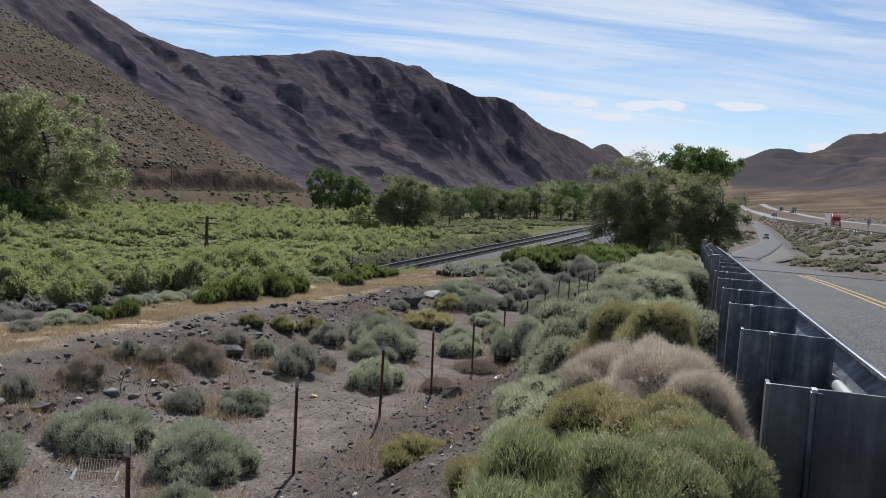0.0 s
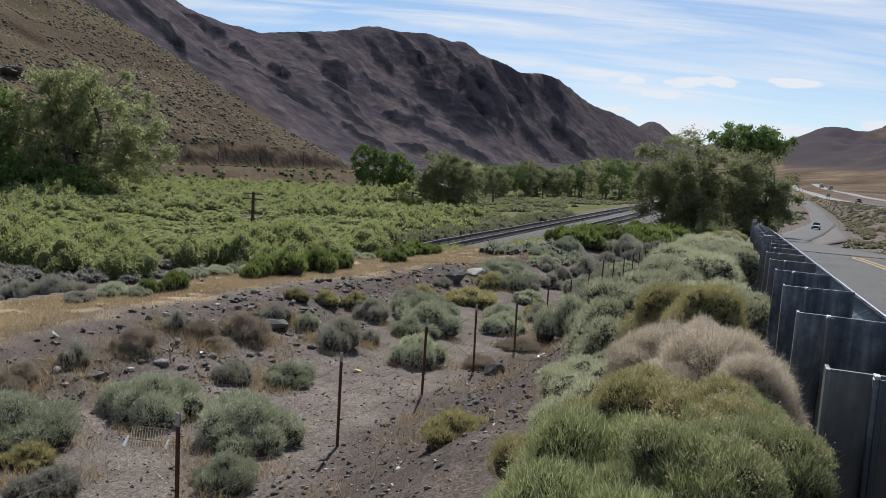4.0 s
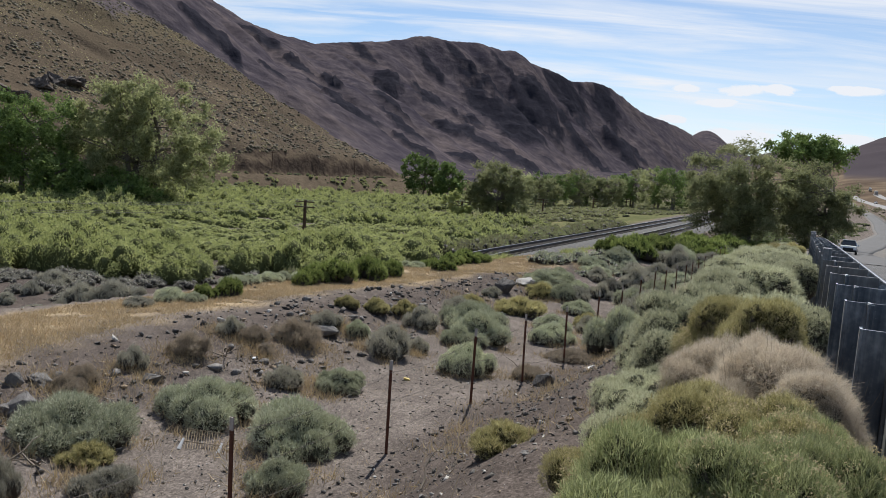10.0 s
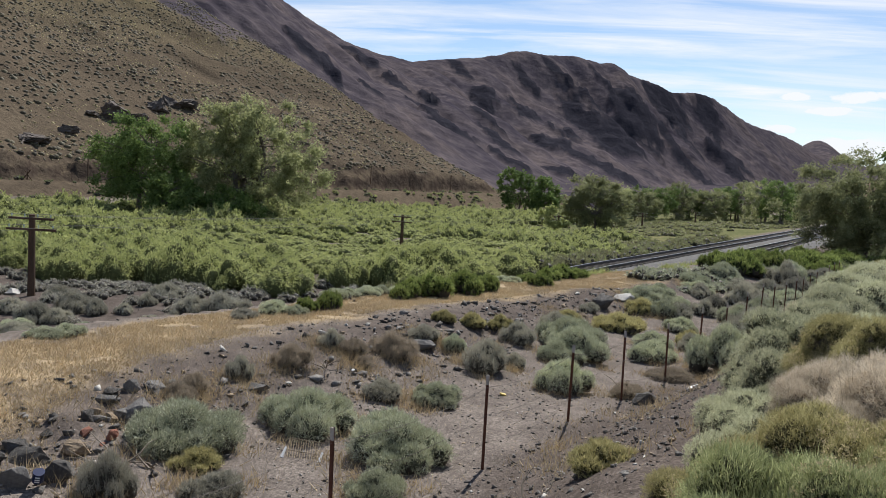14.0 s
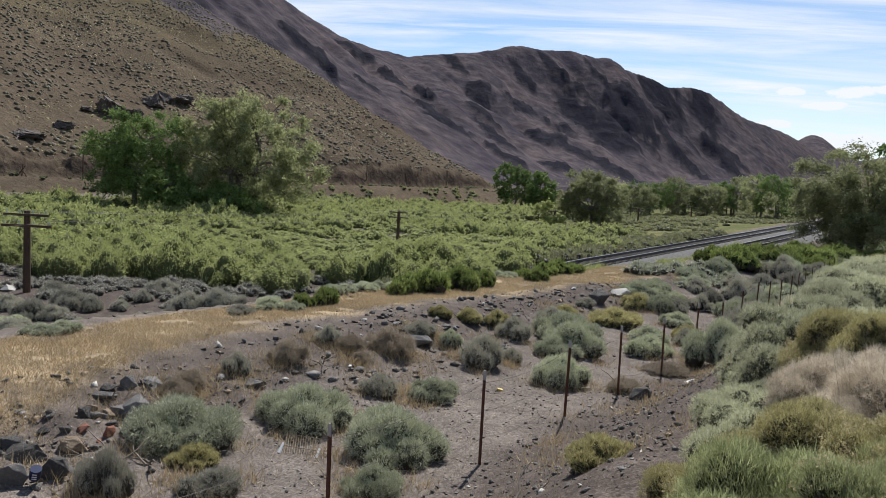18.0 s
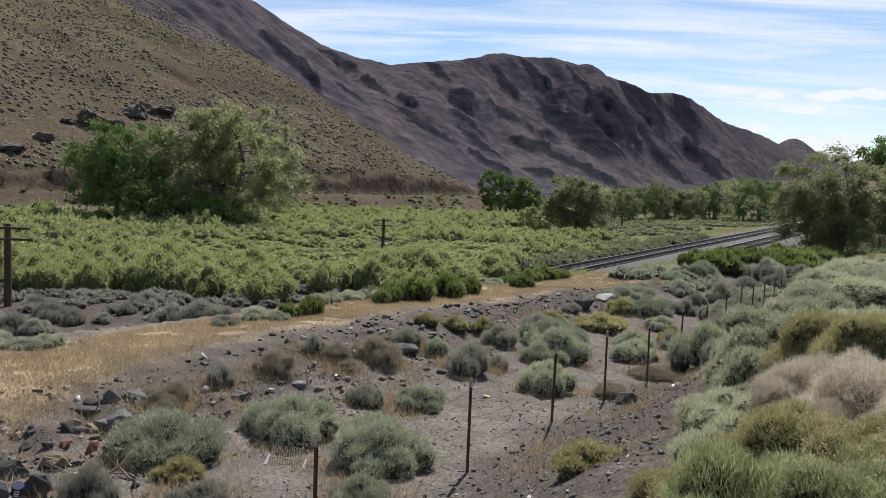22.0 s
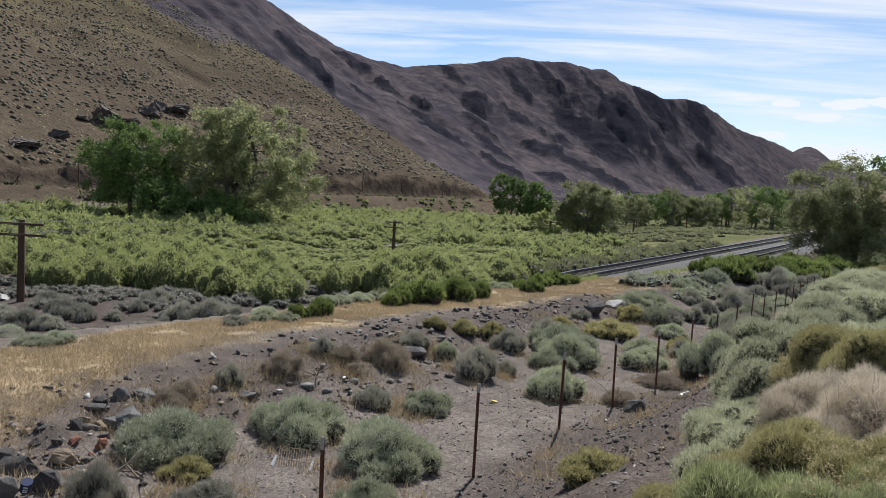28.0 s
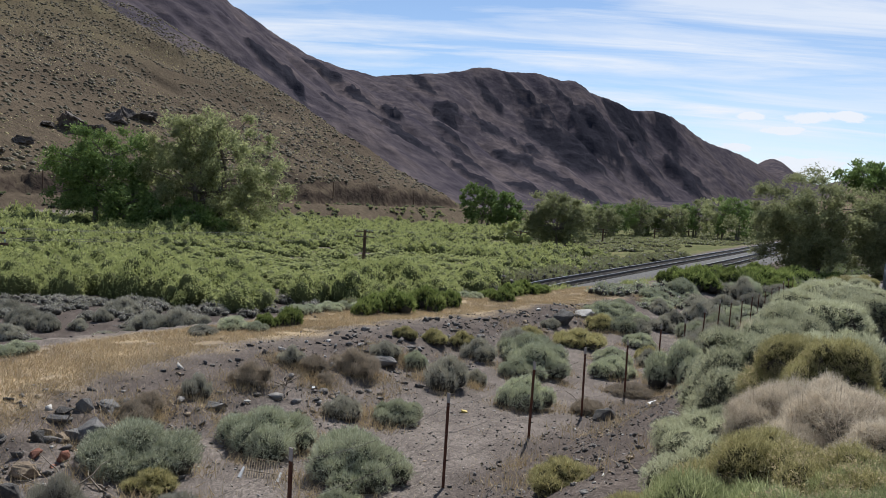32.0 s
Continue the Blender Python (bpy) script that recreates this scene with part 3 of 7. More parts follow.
# one sheet of land out to the horizon, finer near the shoulder
def build_ground():
    r = np.concatenate([[0.0], np.geomspace(0.6, 150, 300), np.geomspace(151, 2700, 330), np.geomspace(2740, 4700, 14)])
    az = np.radians(np.concatenate([np.arange(-180, -46, 4.0), np.arange(-46, 62, 0.19), np.arange(62, 180, 4.0)]))
    rr, aa = np.meshgrid(r, az, indexing="ij")
    x, y = -np.sin(aa) * rr, np.cos(aa) * rr
    z = ground(x, y)
    nr_, na_ = rr.shape
    idx = np.arange(nr_ * na_).reshape(nr_, na_)
    nxt = np.roll(idx, -1, axis=1)
    quads = np.stack([idx[:-1], idx[1:], nxt[1:], nxt[:-1]], -1).reshape(-1, 4)
    me = mesh_from("ground", np.stack([x, y, z], -1).reshape(-1, 3), quads, True)
    s, n = to_sn(x, y)
    # where dry grass, stony fill, the dark mountain and the pale slopes lie
    edge = 0.9 * (fbm(x / 1.2, y / 1.2, 3) - 0.5)
    left = np.interp(s, [0, 6, 9, 12, 19, 35, 60], [-13.2, -13.4, -13.9, -14.4, -14.6, -14.8, -13.8]) + edge
    right = np.interp(s, [0, 5.3, 6.5, 8, 10.5, 13, 19, 30, 48], [-8.6, -9.3, -10.1, -10.9, -11.7, -12.1, -12.2, -11.2, -11.2]) + edge
    grass = smoothstep(-0.25, 0.25, n - left) * smoothstep(-0.7, 0.7, right - n + 1.6 * edge) * (s < 52 + 4 * edge) * (s > -40)
    grass = np.maximum(grass, 0.55 * smoothstep(0.34, 0.5, fbm(x / 14, y / 14, 3)) * (n < -24) * (n > -120) * (s > 84) * (s < 320))
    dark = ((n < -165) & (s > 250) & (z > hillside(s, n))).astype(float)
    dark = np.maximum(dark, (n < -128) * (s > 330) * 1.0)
    warm = smoothstep(-126, -131, n + 4 * edge) * (1 - dark)
    far = smoothstep(300, 700, rr) * (n > -120)
    slope_x = np.gradient(z, axis=0) / np.maximum(np.gradient(rr, axis=0), 1e-3)
    slope_y = np.gradient(z, axis=1) / np.maximum(rr * np.gradient(aa, axis=1), 1e-3)
    steep = smoothstep(0.52, 0.85, np.hypot(slope_x, slope_y))
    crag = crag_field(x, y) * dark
    gravelly = smoothstep(-5.2, -4.2, n + edge) * smoothstep(-0.6, -1.6, n + edge) + 0.9 * np.exp(-((n + 10.3 + 1.5 * edge) / 1.3) ** 2)
    gravelly = np.clip((gravelly + smoothstep(-15.2, -16.5, n) * smoothstep(-52, -46, n)) * (s < 60), 0, 1)
    meadow = smoothstep(80, 95, s) * (1 - smoothstep(330, 380, s)) * smoothstep(-135, -118, n) * smoothstep(-22.8, -25, n)
    for name, v in (("meadow", meadow), ("high_slope", smoothstep(25, 85, z) * (n < -145)), ("gravelly", gravelly), ("far_hill", smoothstep(4, 24, z - 0.008 * rr) * (n > 60)), ("crag", crag), ("dry_grass", grass), ("dark_rock", dark), ("warm_slope", warm), ("far_plain", far), ("steep", steep)):
        at = me.attributes.new(name, "FLOAT", "POINT")
        at.data.foreach_set("value", v.astype(np.float32).ravel())
    me.materials.append(GROUND)
    return thing("ground", "dark stony desert ground with dry grass and bare hills", "ground", kind="structure", data=me)


def hillside(s, n):
    """Height of the nearer slope alone, to tell the two hills apart."""
    a = 0.43 * (-151.0 - n) + 4
    a = np.where(s > 290, a - 0.62 * (s - 290), a)
    return z_floor(s) + 3 + np.maximum(a, 0)


def ground_material():
    m, n, l, b = material("desert_ground", 0.95, 0, 0.0)
    def attr(name):
        a = n.new("ShaderNodeAttribute")
        a.attribute_name = name
        return a.outputs["Fac"]
    big, mid, fine = noise_node(n, l, 0.12, 4), noise_node(n, l, 1.6, 5, 0.65), noise_node(n, l, 22, 4, 0.7)
    vor = n.new("ShaderNodeTexVoronoi")
    vor.inputs["Scale"].default_value = 38
    tc = n.new("ShaderNodeTexCoord")
    l.new(tc.outputs["Object"], vor.inputs["Vector"])
    vor2 = n.new("ShaderNodeTexVoronoi")
    vor2.inputs["Scale"].default_value = 105
    l.new(tc.outputs["Object"], vor2.inputs["Vector"])
    grit = ramp(n, l, mixc(n, l, 0.5, vor.outputs["Color"], vor2.outputs["Color"]), [(0.25, (0.62, 0.62, 0.62)), (0.5, (0.95, 0.95, 0.95)), (0.8, (1.6, 1.6, 1.6))])
    soil = ramp(n, l, mixc(n, l, 0.5, mid.outputs["Fac"], fine.outputs["Fac"]), [(0.32, (0.088, 0.075, 0.066)), (0.52, (0.160, 0.137, 0.120)), (0.72, (0.270, 0.232, 0.202))])
    straw = ramp(n, l, mixc(n, l, 0.5, mid.outputs["Fac"], fine.outputs["Fac"]), [(0.3, (0.195, 0.15, 0.098)), (0.5, (0.32, 0.248, 0.16)), (0.75, (0.455, 0.36, 0.235))])
    # mountain: purple-brown scree broken by dark outcrops, the blue of haze mixed into both
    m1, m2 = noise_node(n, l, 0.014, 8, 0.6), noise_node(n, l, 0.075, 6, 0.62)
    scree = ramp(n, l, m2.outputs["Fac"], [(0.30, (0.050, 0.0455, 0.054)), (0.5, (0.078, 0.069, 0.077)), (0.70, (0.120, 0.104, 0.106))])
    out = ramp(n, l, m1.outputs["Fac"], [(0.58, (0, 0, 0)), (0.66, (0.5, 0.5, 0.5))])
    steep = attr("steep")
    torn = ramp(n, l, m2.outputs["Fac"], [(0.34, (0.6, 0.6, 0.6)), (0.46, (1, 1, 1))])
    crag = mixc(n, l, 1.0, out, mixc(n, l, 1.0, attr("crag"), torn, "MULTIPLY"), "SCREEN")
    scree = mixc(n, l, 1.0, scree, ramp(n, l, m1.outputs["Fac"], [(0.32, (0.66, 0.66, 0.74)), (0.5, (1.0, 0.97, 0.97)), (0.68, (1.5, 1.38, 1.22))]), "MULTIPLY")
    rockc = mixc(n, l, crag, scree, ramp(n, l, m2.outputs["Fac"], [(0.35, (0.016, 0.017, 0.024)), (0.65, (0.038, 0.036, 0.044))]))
    w1, w2 = noise_node(n, l, 0.03, 5), noise_node(n, l, 0.7, 4, 0.7)
    warm = ramp(n, l, mixc(n, l, 0.5, w1.outputs["Fac"], w2.outputs["Fac"]), [(0.3, (0.060, 0.048, 0.036)), (0.52, (0.112, 0.088, 0.063)), (0.75, (0.185, 0.148, 0.102))])
    warm = mixc(n, l, mixc(n, l, 1.0, attr("high_slope"), ramp(n, l, w1.outputs["Fac"], [(0.3, (0.2, 0.2, 0.2)), (0.65, (0.9, 0.9, 0.9))]), "MULTIPLY"), warm, mixc(n, l, w2.outputs["Fac"], (0.100, 0.086, 0.046), (0.195, 0.168, 0.092)))
    warm = mixc(n, l, mixc(n, l, 1.0, steep, ramp(n, l, w2.outputs["Fac"], [(0.35, (0.2, 0.2, 0.2)), (0.55, (1, 1, 1))]), "MULTIPLY"), warm, (0.045, 0.034, 0.028))
    m3 = noise_node(n, l, 0.0042, 7, 0.6)
    hill_dark = ramp(n, l, m3.outputs["Fac"], [(0.37, (0.2, 0.2, 0.2)), (0.5, (1, 1, 1))])
    plain_c = ramp(n, l, m1.outputs["Fac"], [(0.35, (0.085, 0.064, 0.050)), (0.5, (0.135, 0.102, 0.074)), (0.65, (0.20, 0.155, 0.108))])
    soil = mixc(n, l, attr("gravelly"), soil, mixc(n, l, 1.0, soil, (0.62, 0.60, 0.60), "MULTIPLY"))
    soil = mixc(n, l, 1.0, soil, grit, "MULTIPLY")
    thin = ramp(n, l, mid.outputs["Fac"], [(0.36, (0.25, 0.25, 0.25)), (0.52, (1, 1, 1))])
    straw = mixc(n, l, 0.65, straw, mixc(n, l, 1.0, straw, grit, "MULTIPLY"))
    c = mixc(n, l, mixc(n, l, 1.0, attr("dry_grass"), thin, "MULTIPLY"), soil, straw)
    plain_c = mixc(n, l, mixc(n, l, 1.0, attr("far_hill"), hill_dark, "MULTIPLY"), plain_c, (0.082, 0.070, 0.076))
    mead = ramp(n, l, mixc(n, l, 0.6, big.outputs["Fac"], mid.outputs["Fac"]), [(0.36, (0.080, 0.092, 0.042)), (0.52, (0.130, 0.135, 0.066)), (0.66, (0.25, 0.205, 0.11))])
    c = mixc(n, l, attr("meadow"), c, mead)
    c = mixc(n, l, attr("far_plain"), c, plain_c)
    c = mixc(n, l, attr("warm_slope"), c, warm)
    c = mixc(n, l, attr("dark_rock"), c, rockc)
    l.new(c, b.inputs["Base Color"])
    h = mixc(n, l, 0.1, mixc(n, l, 0.6, mid.outputs["Fac"], fine.outputs["Fac"]), vor.outputs["Distance"])
    h2 = mixc(n, l, attr("dark_rock"), h, m2.outputs["Fac"])
    bump(n, l, b, h2, 0.45, 0.04)
    last = b.inputs["Normal"].links[0].from_node
    for where, height, dist in (("dark_rock", m2.outputs["Fac"], 2.2), ("warm_slope", w2.outputs["Fac"], 0.6)):
        bp = n.new("ShaderNodeBump")
        bp.inputs["Distance"].default_value = dist
        l.new(attr(where), bp.inputs["Strength"])
        l.new(height, bp.inputs["Height"])
        l.new(bp.outputs["Normal"], last.inputs["Normal"])
        last = bp
    return m


GROUND = ground_material()
build_ground()


# ---- roads ----
def strip(name, s, left, right, lift, mat, label, category, thick=0.05):
    """A ribbon of surfacing laid on the land between two offsets n(s), with a cut edge."""
    s = np.asarray(s, dtype=float)
    cols = [left(s) + (right(s) - left(s)) * k / 6 for k in range(7)]
    mid = to_xy(s, (left(s) + right(s)) / 2)
    pts = []
    for c in cols:
        x, y = to_xy(s, c)
        pts.append(np.stack([x, y, np.maximum(ground(x, y, False), ground(*mid, False)) + lift], -1))
    top = np.stack(pts, 1)
    lo = top.copy()
    lo[:, :, 2] -= thick + lift
    v = np.concatenate([top.reshape(-1, 3), lo[:, 0], lo[:, -1]])
    k, m = top.shape[0], 7
    f = []
    for i in range(k - 1):
        for j in range(m - 1):
            f.append([i * m + j, i * m + j + 1, (i + 1) * m + j + 1, (i + 1) * m + j])
        a, b = k * m + i, k * m + k + i
        f.append([a, i * m, (i + 1) * m, a + 1])
        f.append([i * m + 6, b, b + 1, (i + 1) * m + 6])
    return thing(name, label, category, kind="structure", data=mesh_from(name, v, np.array(f), True, [mat]))


def n_paved(s):
    """Middle of the paved road, which swings off to the right past the brow."""
    return 4.1 + 0.14 * np.maximum(np.asarray(s, dtype=float) - 32.5, 0) ** 2


S_ROAD = np.concatenate([np.arange(-60, 0, 4.0), np.arange(0, 41, 0.5)])
strip("paved_road", S_ROAD, lambda s: n_paved(s) - 3.35, lambda s: n_paved(s) + 3.6, 0.03, ASPHALT, "worn grey asphalt road with a double yellow line", "road")
for k in (-0.16, 0.10):
    strip("centre_line", S_ROAD, lambda s, k=k: n_paved(s) - 0.05 + k, lambda s, k=k: n_paved(s) - 0.05 + k + 0.085, 0.036, YELLOW, "worn yellow centre line on the asphalt", "road marking", 0.0)
strip("edge_line", S_ROAD, lambda s: n_paved(s) + 3.2, lambda s: n_paved(s) + 3.32, 0.036, WHITE_LINE, "white edge line on the asphalt", "road marking", 0.0)
S_GRAVEL = np.concatenate([np.arange(34, 120, 2.0), np.arange(120, 900, 8.0)])
strip("gravel_road", S_GRAVEL, lambda s: n_gravel(s) - 3.2 - 2.2 * smoothstep(90, 60, s), lambda s: n_gravel(s) + 3.0 + 3.5 * np.exp(-((s - 135) / 35) ** 2), 0.02, GRAVEL, "pale packed gravel road winding down the valley", "road")
strip("winding_road", np.concatenate([np.arange(36, 120, 2.0), np.arange(120, 420, 6.0)]), lambda s: n_gravel(s) - 2.5 - 1.6 * smoothstep(80, 45, s), lambda s: n_gravel(s) + 2.3 + 1.2 * smoothstep(80, 45, s), 0.05, OLD_TARMAC, "faded grey tarmac of the road winding down the valley", "road")
strip("bench_track", np.arange(60, 285, 6.0), lambda s: -149.0 + 0 * s, lambda s: -145.5 + 0 * s, 0.05, GRAVEL, "pale dirt track on the bench across the river", "track")
S_HWY = np.concatenate([np.arange(60, 500, 6.0), np.arange(500, 900, 25.0)])


def n_hwy(s):
    return np.maximum(n_gravel(s) + 9, 36.0)


strip("highway_carriageway", S_HWY, lambda s: n_hwy(s) + 0.8, lambda s: n_hwy(s) + 9.0, 0.06, CONCRETE, "pale concrete carriageway of a divided highway", "road")
strip("highway_carriageway", S_HWY, lambda s: 59 + 0 * s, lambda s: 66 + 0 * s, 0.06, CONCRETE, "pale concrete carriageway of a divided highway", "road")


# ---- plants ----
def blades(rng, base, way, length, width):
    """Thin triangular blades from base points along given ways."""
    k = len(base)
    side = np.cross(way, rng.normal(size=(k, 3)))
    side /= np.linalg.norm(side, axis=1)[:, None] + 1e-9
    w = (width * (0.7 + 0.6 * rng.random(k)))[:, None]
    tip = base + way * length[:, None]
    v = np.stack([base - side * w, base + side * w, tip], 1).reshape(-1, 3)
    return v, np.arange(3 * k).reshape(-1, 3)


def leaves(rng, at, size):
    """Small four-sided leaves in every attitude."""
    k = len(at)
    a = rng.normal(size=(k, 3))
    a /= np.linalg.norm(a, axis=1)[:, None]
    b = np.cross(a, rng.normal(size=(k, 3)))
    b /= np.linalg.norm(b, axis=1)[:, None] + 1e-9
    z = (size * (0.6 + 0.8 * rng.random(k)))[:, None]
    v = np.stack([at - a * z, at + b * z * 0.45, at + a * z, at - b * z * 0.45], 1).reshape(-1, 3)
    return v, np.arange(4 * k).reshape(-1, 4)


def lump_dirs(rng, k):
    d = rng.normal(size=(k, 3))
    d[:, 2] = np.abs(d[:, 2]) * 1.0 - 0.02
    return d / np.linalg.norm(d, axis=1)[:, None]


def ball_dirs(rng, k):
    d = rng.normal(size=(k, 3))
    d[:, 2] = np.where(d[:, 2] < -0.9, -d[:, 2], d[:, 2])
    return d / np.linalg.norm(d, axis=1)[:, None]


def lobes_of(rng, k, squash, lift):
    """Centres and radii of the rounded heads that make up one bush of about unit radius."""
    out = [(np.array([0.0, 0.0, 0.36 * squash if not lift else lift]), 0.46 if not lift else 0.58)]
    for i in range(k):
        q, rho = 6.283 * (i + rng.uniform(-0.35, 0.35)) / k, rng.uniform(0.40, 0.72)
        r = rng.uniform(0.23, 0.42)
        if lift:
            d = ball_dirs(rng, 1)[0]
            far = rng.uniform(0.40, 0.62) if k < 18 else rng.uniform(0.38, 0.64)
            out.append((d * far + [0, 0, lift], r + 0.06 if k < 18 else 0.85 * r))
        else:
            out.append((np.array([rho * math.cos(q), rho * math.sin(q), squash * rng.uniform(0.10, 0.30) + 0.45 * r * (0.7 - rho)]), r))
    return out


def tufts(rng, count, each, lobes, squash, open_, upright, blade, width, spread=0.05, loose=0.5):
    """Blades in tufts that spray out from the heads of a bush."""
    k = max(count // each, 1)
    area = np.array([r * r for _, r in lobes])
    which = rng.choice(len(lobes), size=int(k * 1.7), p=area / area.sum())
    d = rng.normal(size=(len(which), 3))
    d[:, 2] = np.where(d[:, 2] < -0.5, -d[:, 2], d[:, 2])
    d /= np.linalg.norm(d, axis=1)[:, None]
    c, r = np.array([v for v, _ in lobes])[which], np.array([q for _, q in lobes])[which]
    at = c + d * (r * (1 - open_ * rng.random(len(r)) ** 2))[:, None] * [1, 1, squash]
    free = at[:, 2] > (0.06 + 0.05 * rng.random(len(at)))
    for i, (v, q) in enumerate(lobes):
        free &= (which == i) | (np.linalg.norm((at - v) / [1, 1, squash], axis=1) > 0.8 * q)
    at, d = at[free][:k], d[free][:k]
    at, d = np.repeat(at, each, 0), np.repeat(d, each, 0)
    at = at + rng.normal(size=at.shape) * spread * 0.5
    way = d * (1 - upright) + np.array([0, 0, upright]) + rng.normal(size=at.shape) * loose
    way /= np.linalg.norm(way, axis=1)[:, None]
    v, f = blades(rng, at, way, blade * (0.5 + rng.random(len(at))), np.full(len(at), width))
    v[:, 2] = np.maximum(v[:, 2], 0.0)
    return v, f


def hearts(rng, lobes, squash, shrink, cuts):
    """The closed inner mass of each head of a bush, with its up-facing faces told apart."""
    bm = bmesh.new()
    bmesh.ops.create_icosphere(bm, subdivisions=cuts, radius=1)
    bm.verts.index_update()
    cd = np.array([w.co[:] for w in bm.verts])
    cf = np.array([[w.index for w in q.verts] for q in bm.faces])
    bm.free()
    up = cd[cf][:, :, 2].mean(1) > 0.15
    vs, fs, top = [], [], []
    for i, (c, r) in enumerate(lobes):
        w = c + cd * (r * (shrink - 0.14 * rng.random(len(cd))))[:, None] * [1, 1, squash]
        w[:, 2] = np.maximum(w[:, 2], -0.05)
        vs.append(w)
        fs.append(cf + i * len(cd))
        top.append(up)
    return np.concatenate(vs), np.concatenate(fs), np.concatenate(top)


MASS = {}


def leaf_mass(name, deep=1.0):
    """The closed inner leafage of a bush: its leaf colours, darkened as inner shade."""
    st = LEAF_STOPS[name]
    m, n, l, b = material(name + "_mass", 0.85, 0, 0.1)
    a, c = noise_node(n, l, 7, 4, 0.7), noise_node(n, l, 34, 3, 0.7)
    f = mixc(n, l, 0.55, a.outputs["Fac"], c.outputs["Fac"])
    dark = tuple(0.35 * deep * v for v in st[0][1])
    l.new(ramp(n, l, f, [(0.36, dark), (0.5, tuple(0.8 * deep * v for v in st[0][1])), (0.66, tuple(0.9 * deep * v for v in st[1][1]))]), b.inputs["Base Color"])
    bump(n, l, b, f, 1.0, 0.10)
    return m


def bush_mesh(name, seed, count, leaf_mat, blade=0.10, width=0.010, upright=0.5, heads=8, tips=None, tip_share=0.0, open_=0.25, squash=0.85, each=12, loose=0.5, core=0.86, lift=0.0):
    """A desert shrub of unit radius: rounded heads of fine tufts over a twiggy core. Separate meshes for foliage, core and flower heads."""
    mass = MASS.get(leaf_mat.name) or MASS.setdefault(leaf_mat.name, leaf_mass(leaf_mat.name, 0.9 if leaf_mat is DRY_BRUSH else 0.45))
    rng = np.random.default_rng(seed)
    lp = lobes_of(rng, heads, squash, lift)
    v, f = tufts(rng, count, each, lp, squash, open_, upright, blade, width, 0.05, loose)
    out = {"foliage": mesh_from(name + "_foliage", v, f, False, [leaf_mat])}
    # stems from the root up into the heads
    k = 160
    to = np.array([lp[i % len(lp)][0] for i in range(k)]) + rng.normal(size=(k, 3)) * 0.22
    to[:, 2] = np.maximum(to[:, 2], 0.12)
    ln = np.linalg.norm(to, axis=1)
    sv, sf = blades(rng, rng.normal(size=(k, 3)) * [0.08, 0.08, 0], to / ln[:, None], ln * 1.15, np.full(k, 0.010))
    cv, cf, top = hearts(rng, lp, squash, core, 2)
    # up-facing faces take the leaf mass, undersides the twig colour darkened as shade
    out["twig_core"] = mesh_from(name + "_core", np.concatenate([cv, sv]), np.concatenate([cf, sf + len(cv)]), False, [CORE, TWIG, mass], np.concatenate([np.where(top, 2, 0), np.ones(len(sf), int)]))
    if tips is not None:
        # seed heads in bunches on the tops of some of the heads
        k = max(int(count * tip_share) // 16, 4)
        d = lump_dirs(rng, k)
        pick = rng.integers(len(lp) // 2, len(lp), k)
        at = np.array([lp[i][0] for i in pick]) + d * (np.array([lp[i][1] for i in pick]) * 1.05)[:, None]
        at = np.repeat(at, 16, 0) + rng.normal(size=(16 * k, 3)) * 0.035
        v, f = leaves(rng, at + [0, 0, 0.05], np.full(len(at), 0.014))
        out["flower_head"] = mesh_from(name + "_heads", v, f, False, [tips])
    return out


def shrub(kinds, k, s, n, size, label, category="shrub", group="", name="sagebrush", tall=1.0, turn=None, sink=0.06, seed_z=None, wide=1.0):
    x, y = to_xy(s, n)
    ob = thing(name, label, category, group, at=(x, y, gz(x, y) - sink * size))
    for pname, me in kinds[k % len(kinds)].items():
        c = tagged(new(pname, me), kind="stuff")
        c.parent = ob
    ob.rotation_euler = (0, 0, (turn if turn is not None else (k * 2.399)) % 6.283)
    ob.scale = (size * wide, size, size * tall)
    return ob


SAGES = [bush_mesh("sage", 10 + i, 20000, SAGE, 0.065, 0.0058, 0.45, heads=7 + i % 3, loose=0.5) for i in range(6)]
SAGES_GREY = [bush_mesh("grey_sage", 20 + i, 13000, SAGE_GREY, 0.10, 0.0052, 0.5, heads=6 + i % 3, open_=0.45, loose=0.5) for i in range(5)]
HEDGE = {"green": (RABBIT, 64000, 0.075, 0.0035, 0.65, DRY_FLOWER, 0.05, 0.35, 0.42, 0.86, 13), "pale": (RABBIT_PALE, 26000, 0.065, 0.0048, 0.5, None, 0, 0.45, 0.55, 0.84, 11), "olive": (OLIVE, 50000, 0.06, 0.0038, 0.5, DRY_FLOWER, 0.08, 0.4, 0.6, 0.84, 12), "dry": (DRY_BRUSH, 60000, 0.115, 0.0022, 0.3, None, 0, 0.85, 1.0, 0.62, 22)}
HEDGE_MADE = {}


def hedge_bush(kind, h, r):
    """A rounded bush for the bank whose crown stands on stems: returns its meshes and the height they reach at unit radius."""
    up = min(max(round((h - 1.0) / 0.6) * 0.6, 0.3), 3.0)
    if (kind, up) not in HEDGE_MADE:
        mat, count, blade, width, upright, tips, share, gap, loose, core, heads = HEDGE[kind]
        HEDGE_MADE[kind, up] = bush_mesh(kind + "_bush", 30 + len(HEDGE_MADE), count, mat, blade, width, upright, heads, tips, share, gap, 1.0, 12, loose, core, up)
    return [HEDGE_MADE[kind, up]], up + 1.0
OLIVES = [bush_mesh("olive_rabbitbrush", 70 + i, 9000, OLIVE, 0.11, 0.008, 0.45) for i in range(2)]
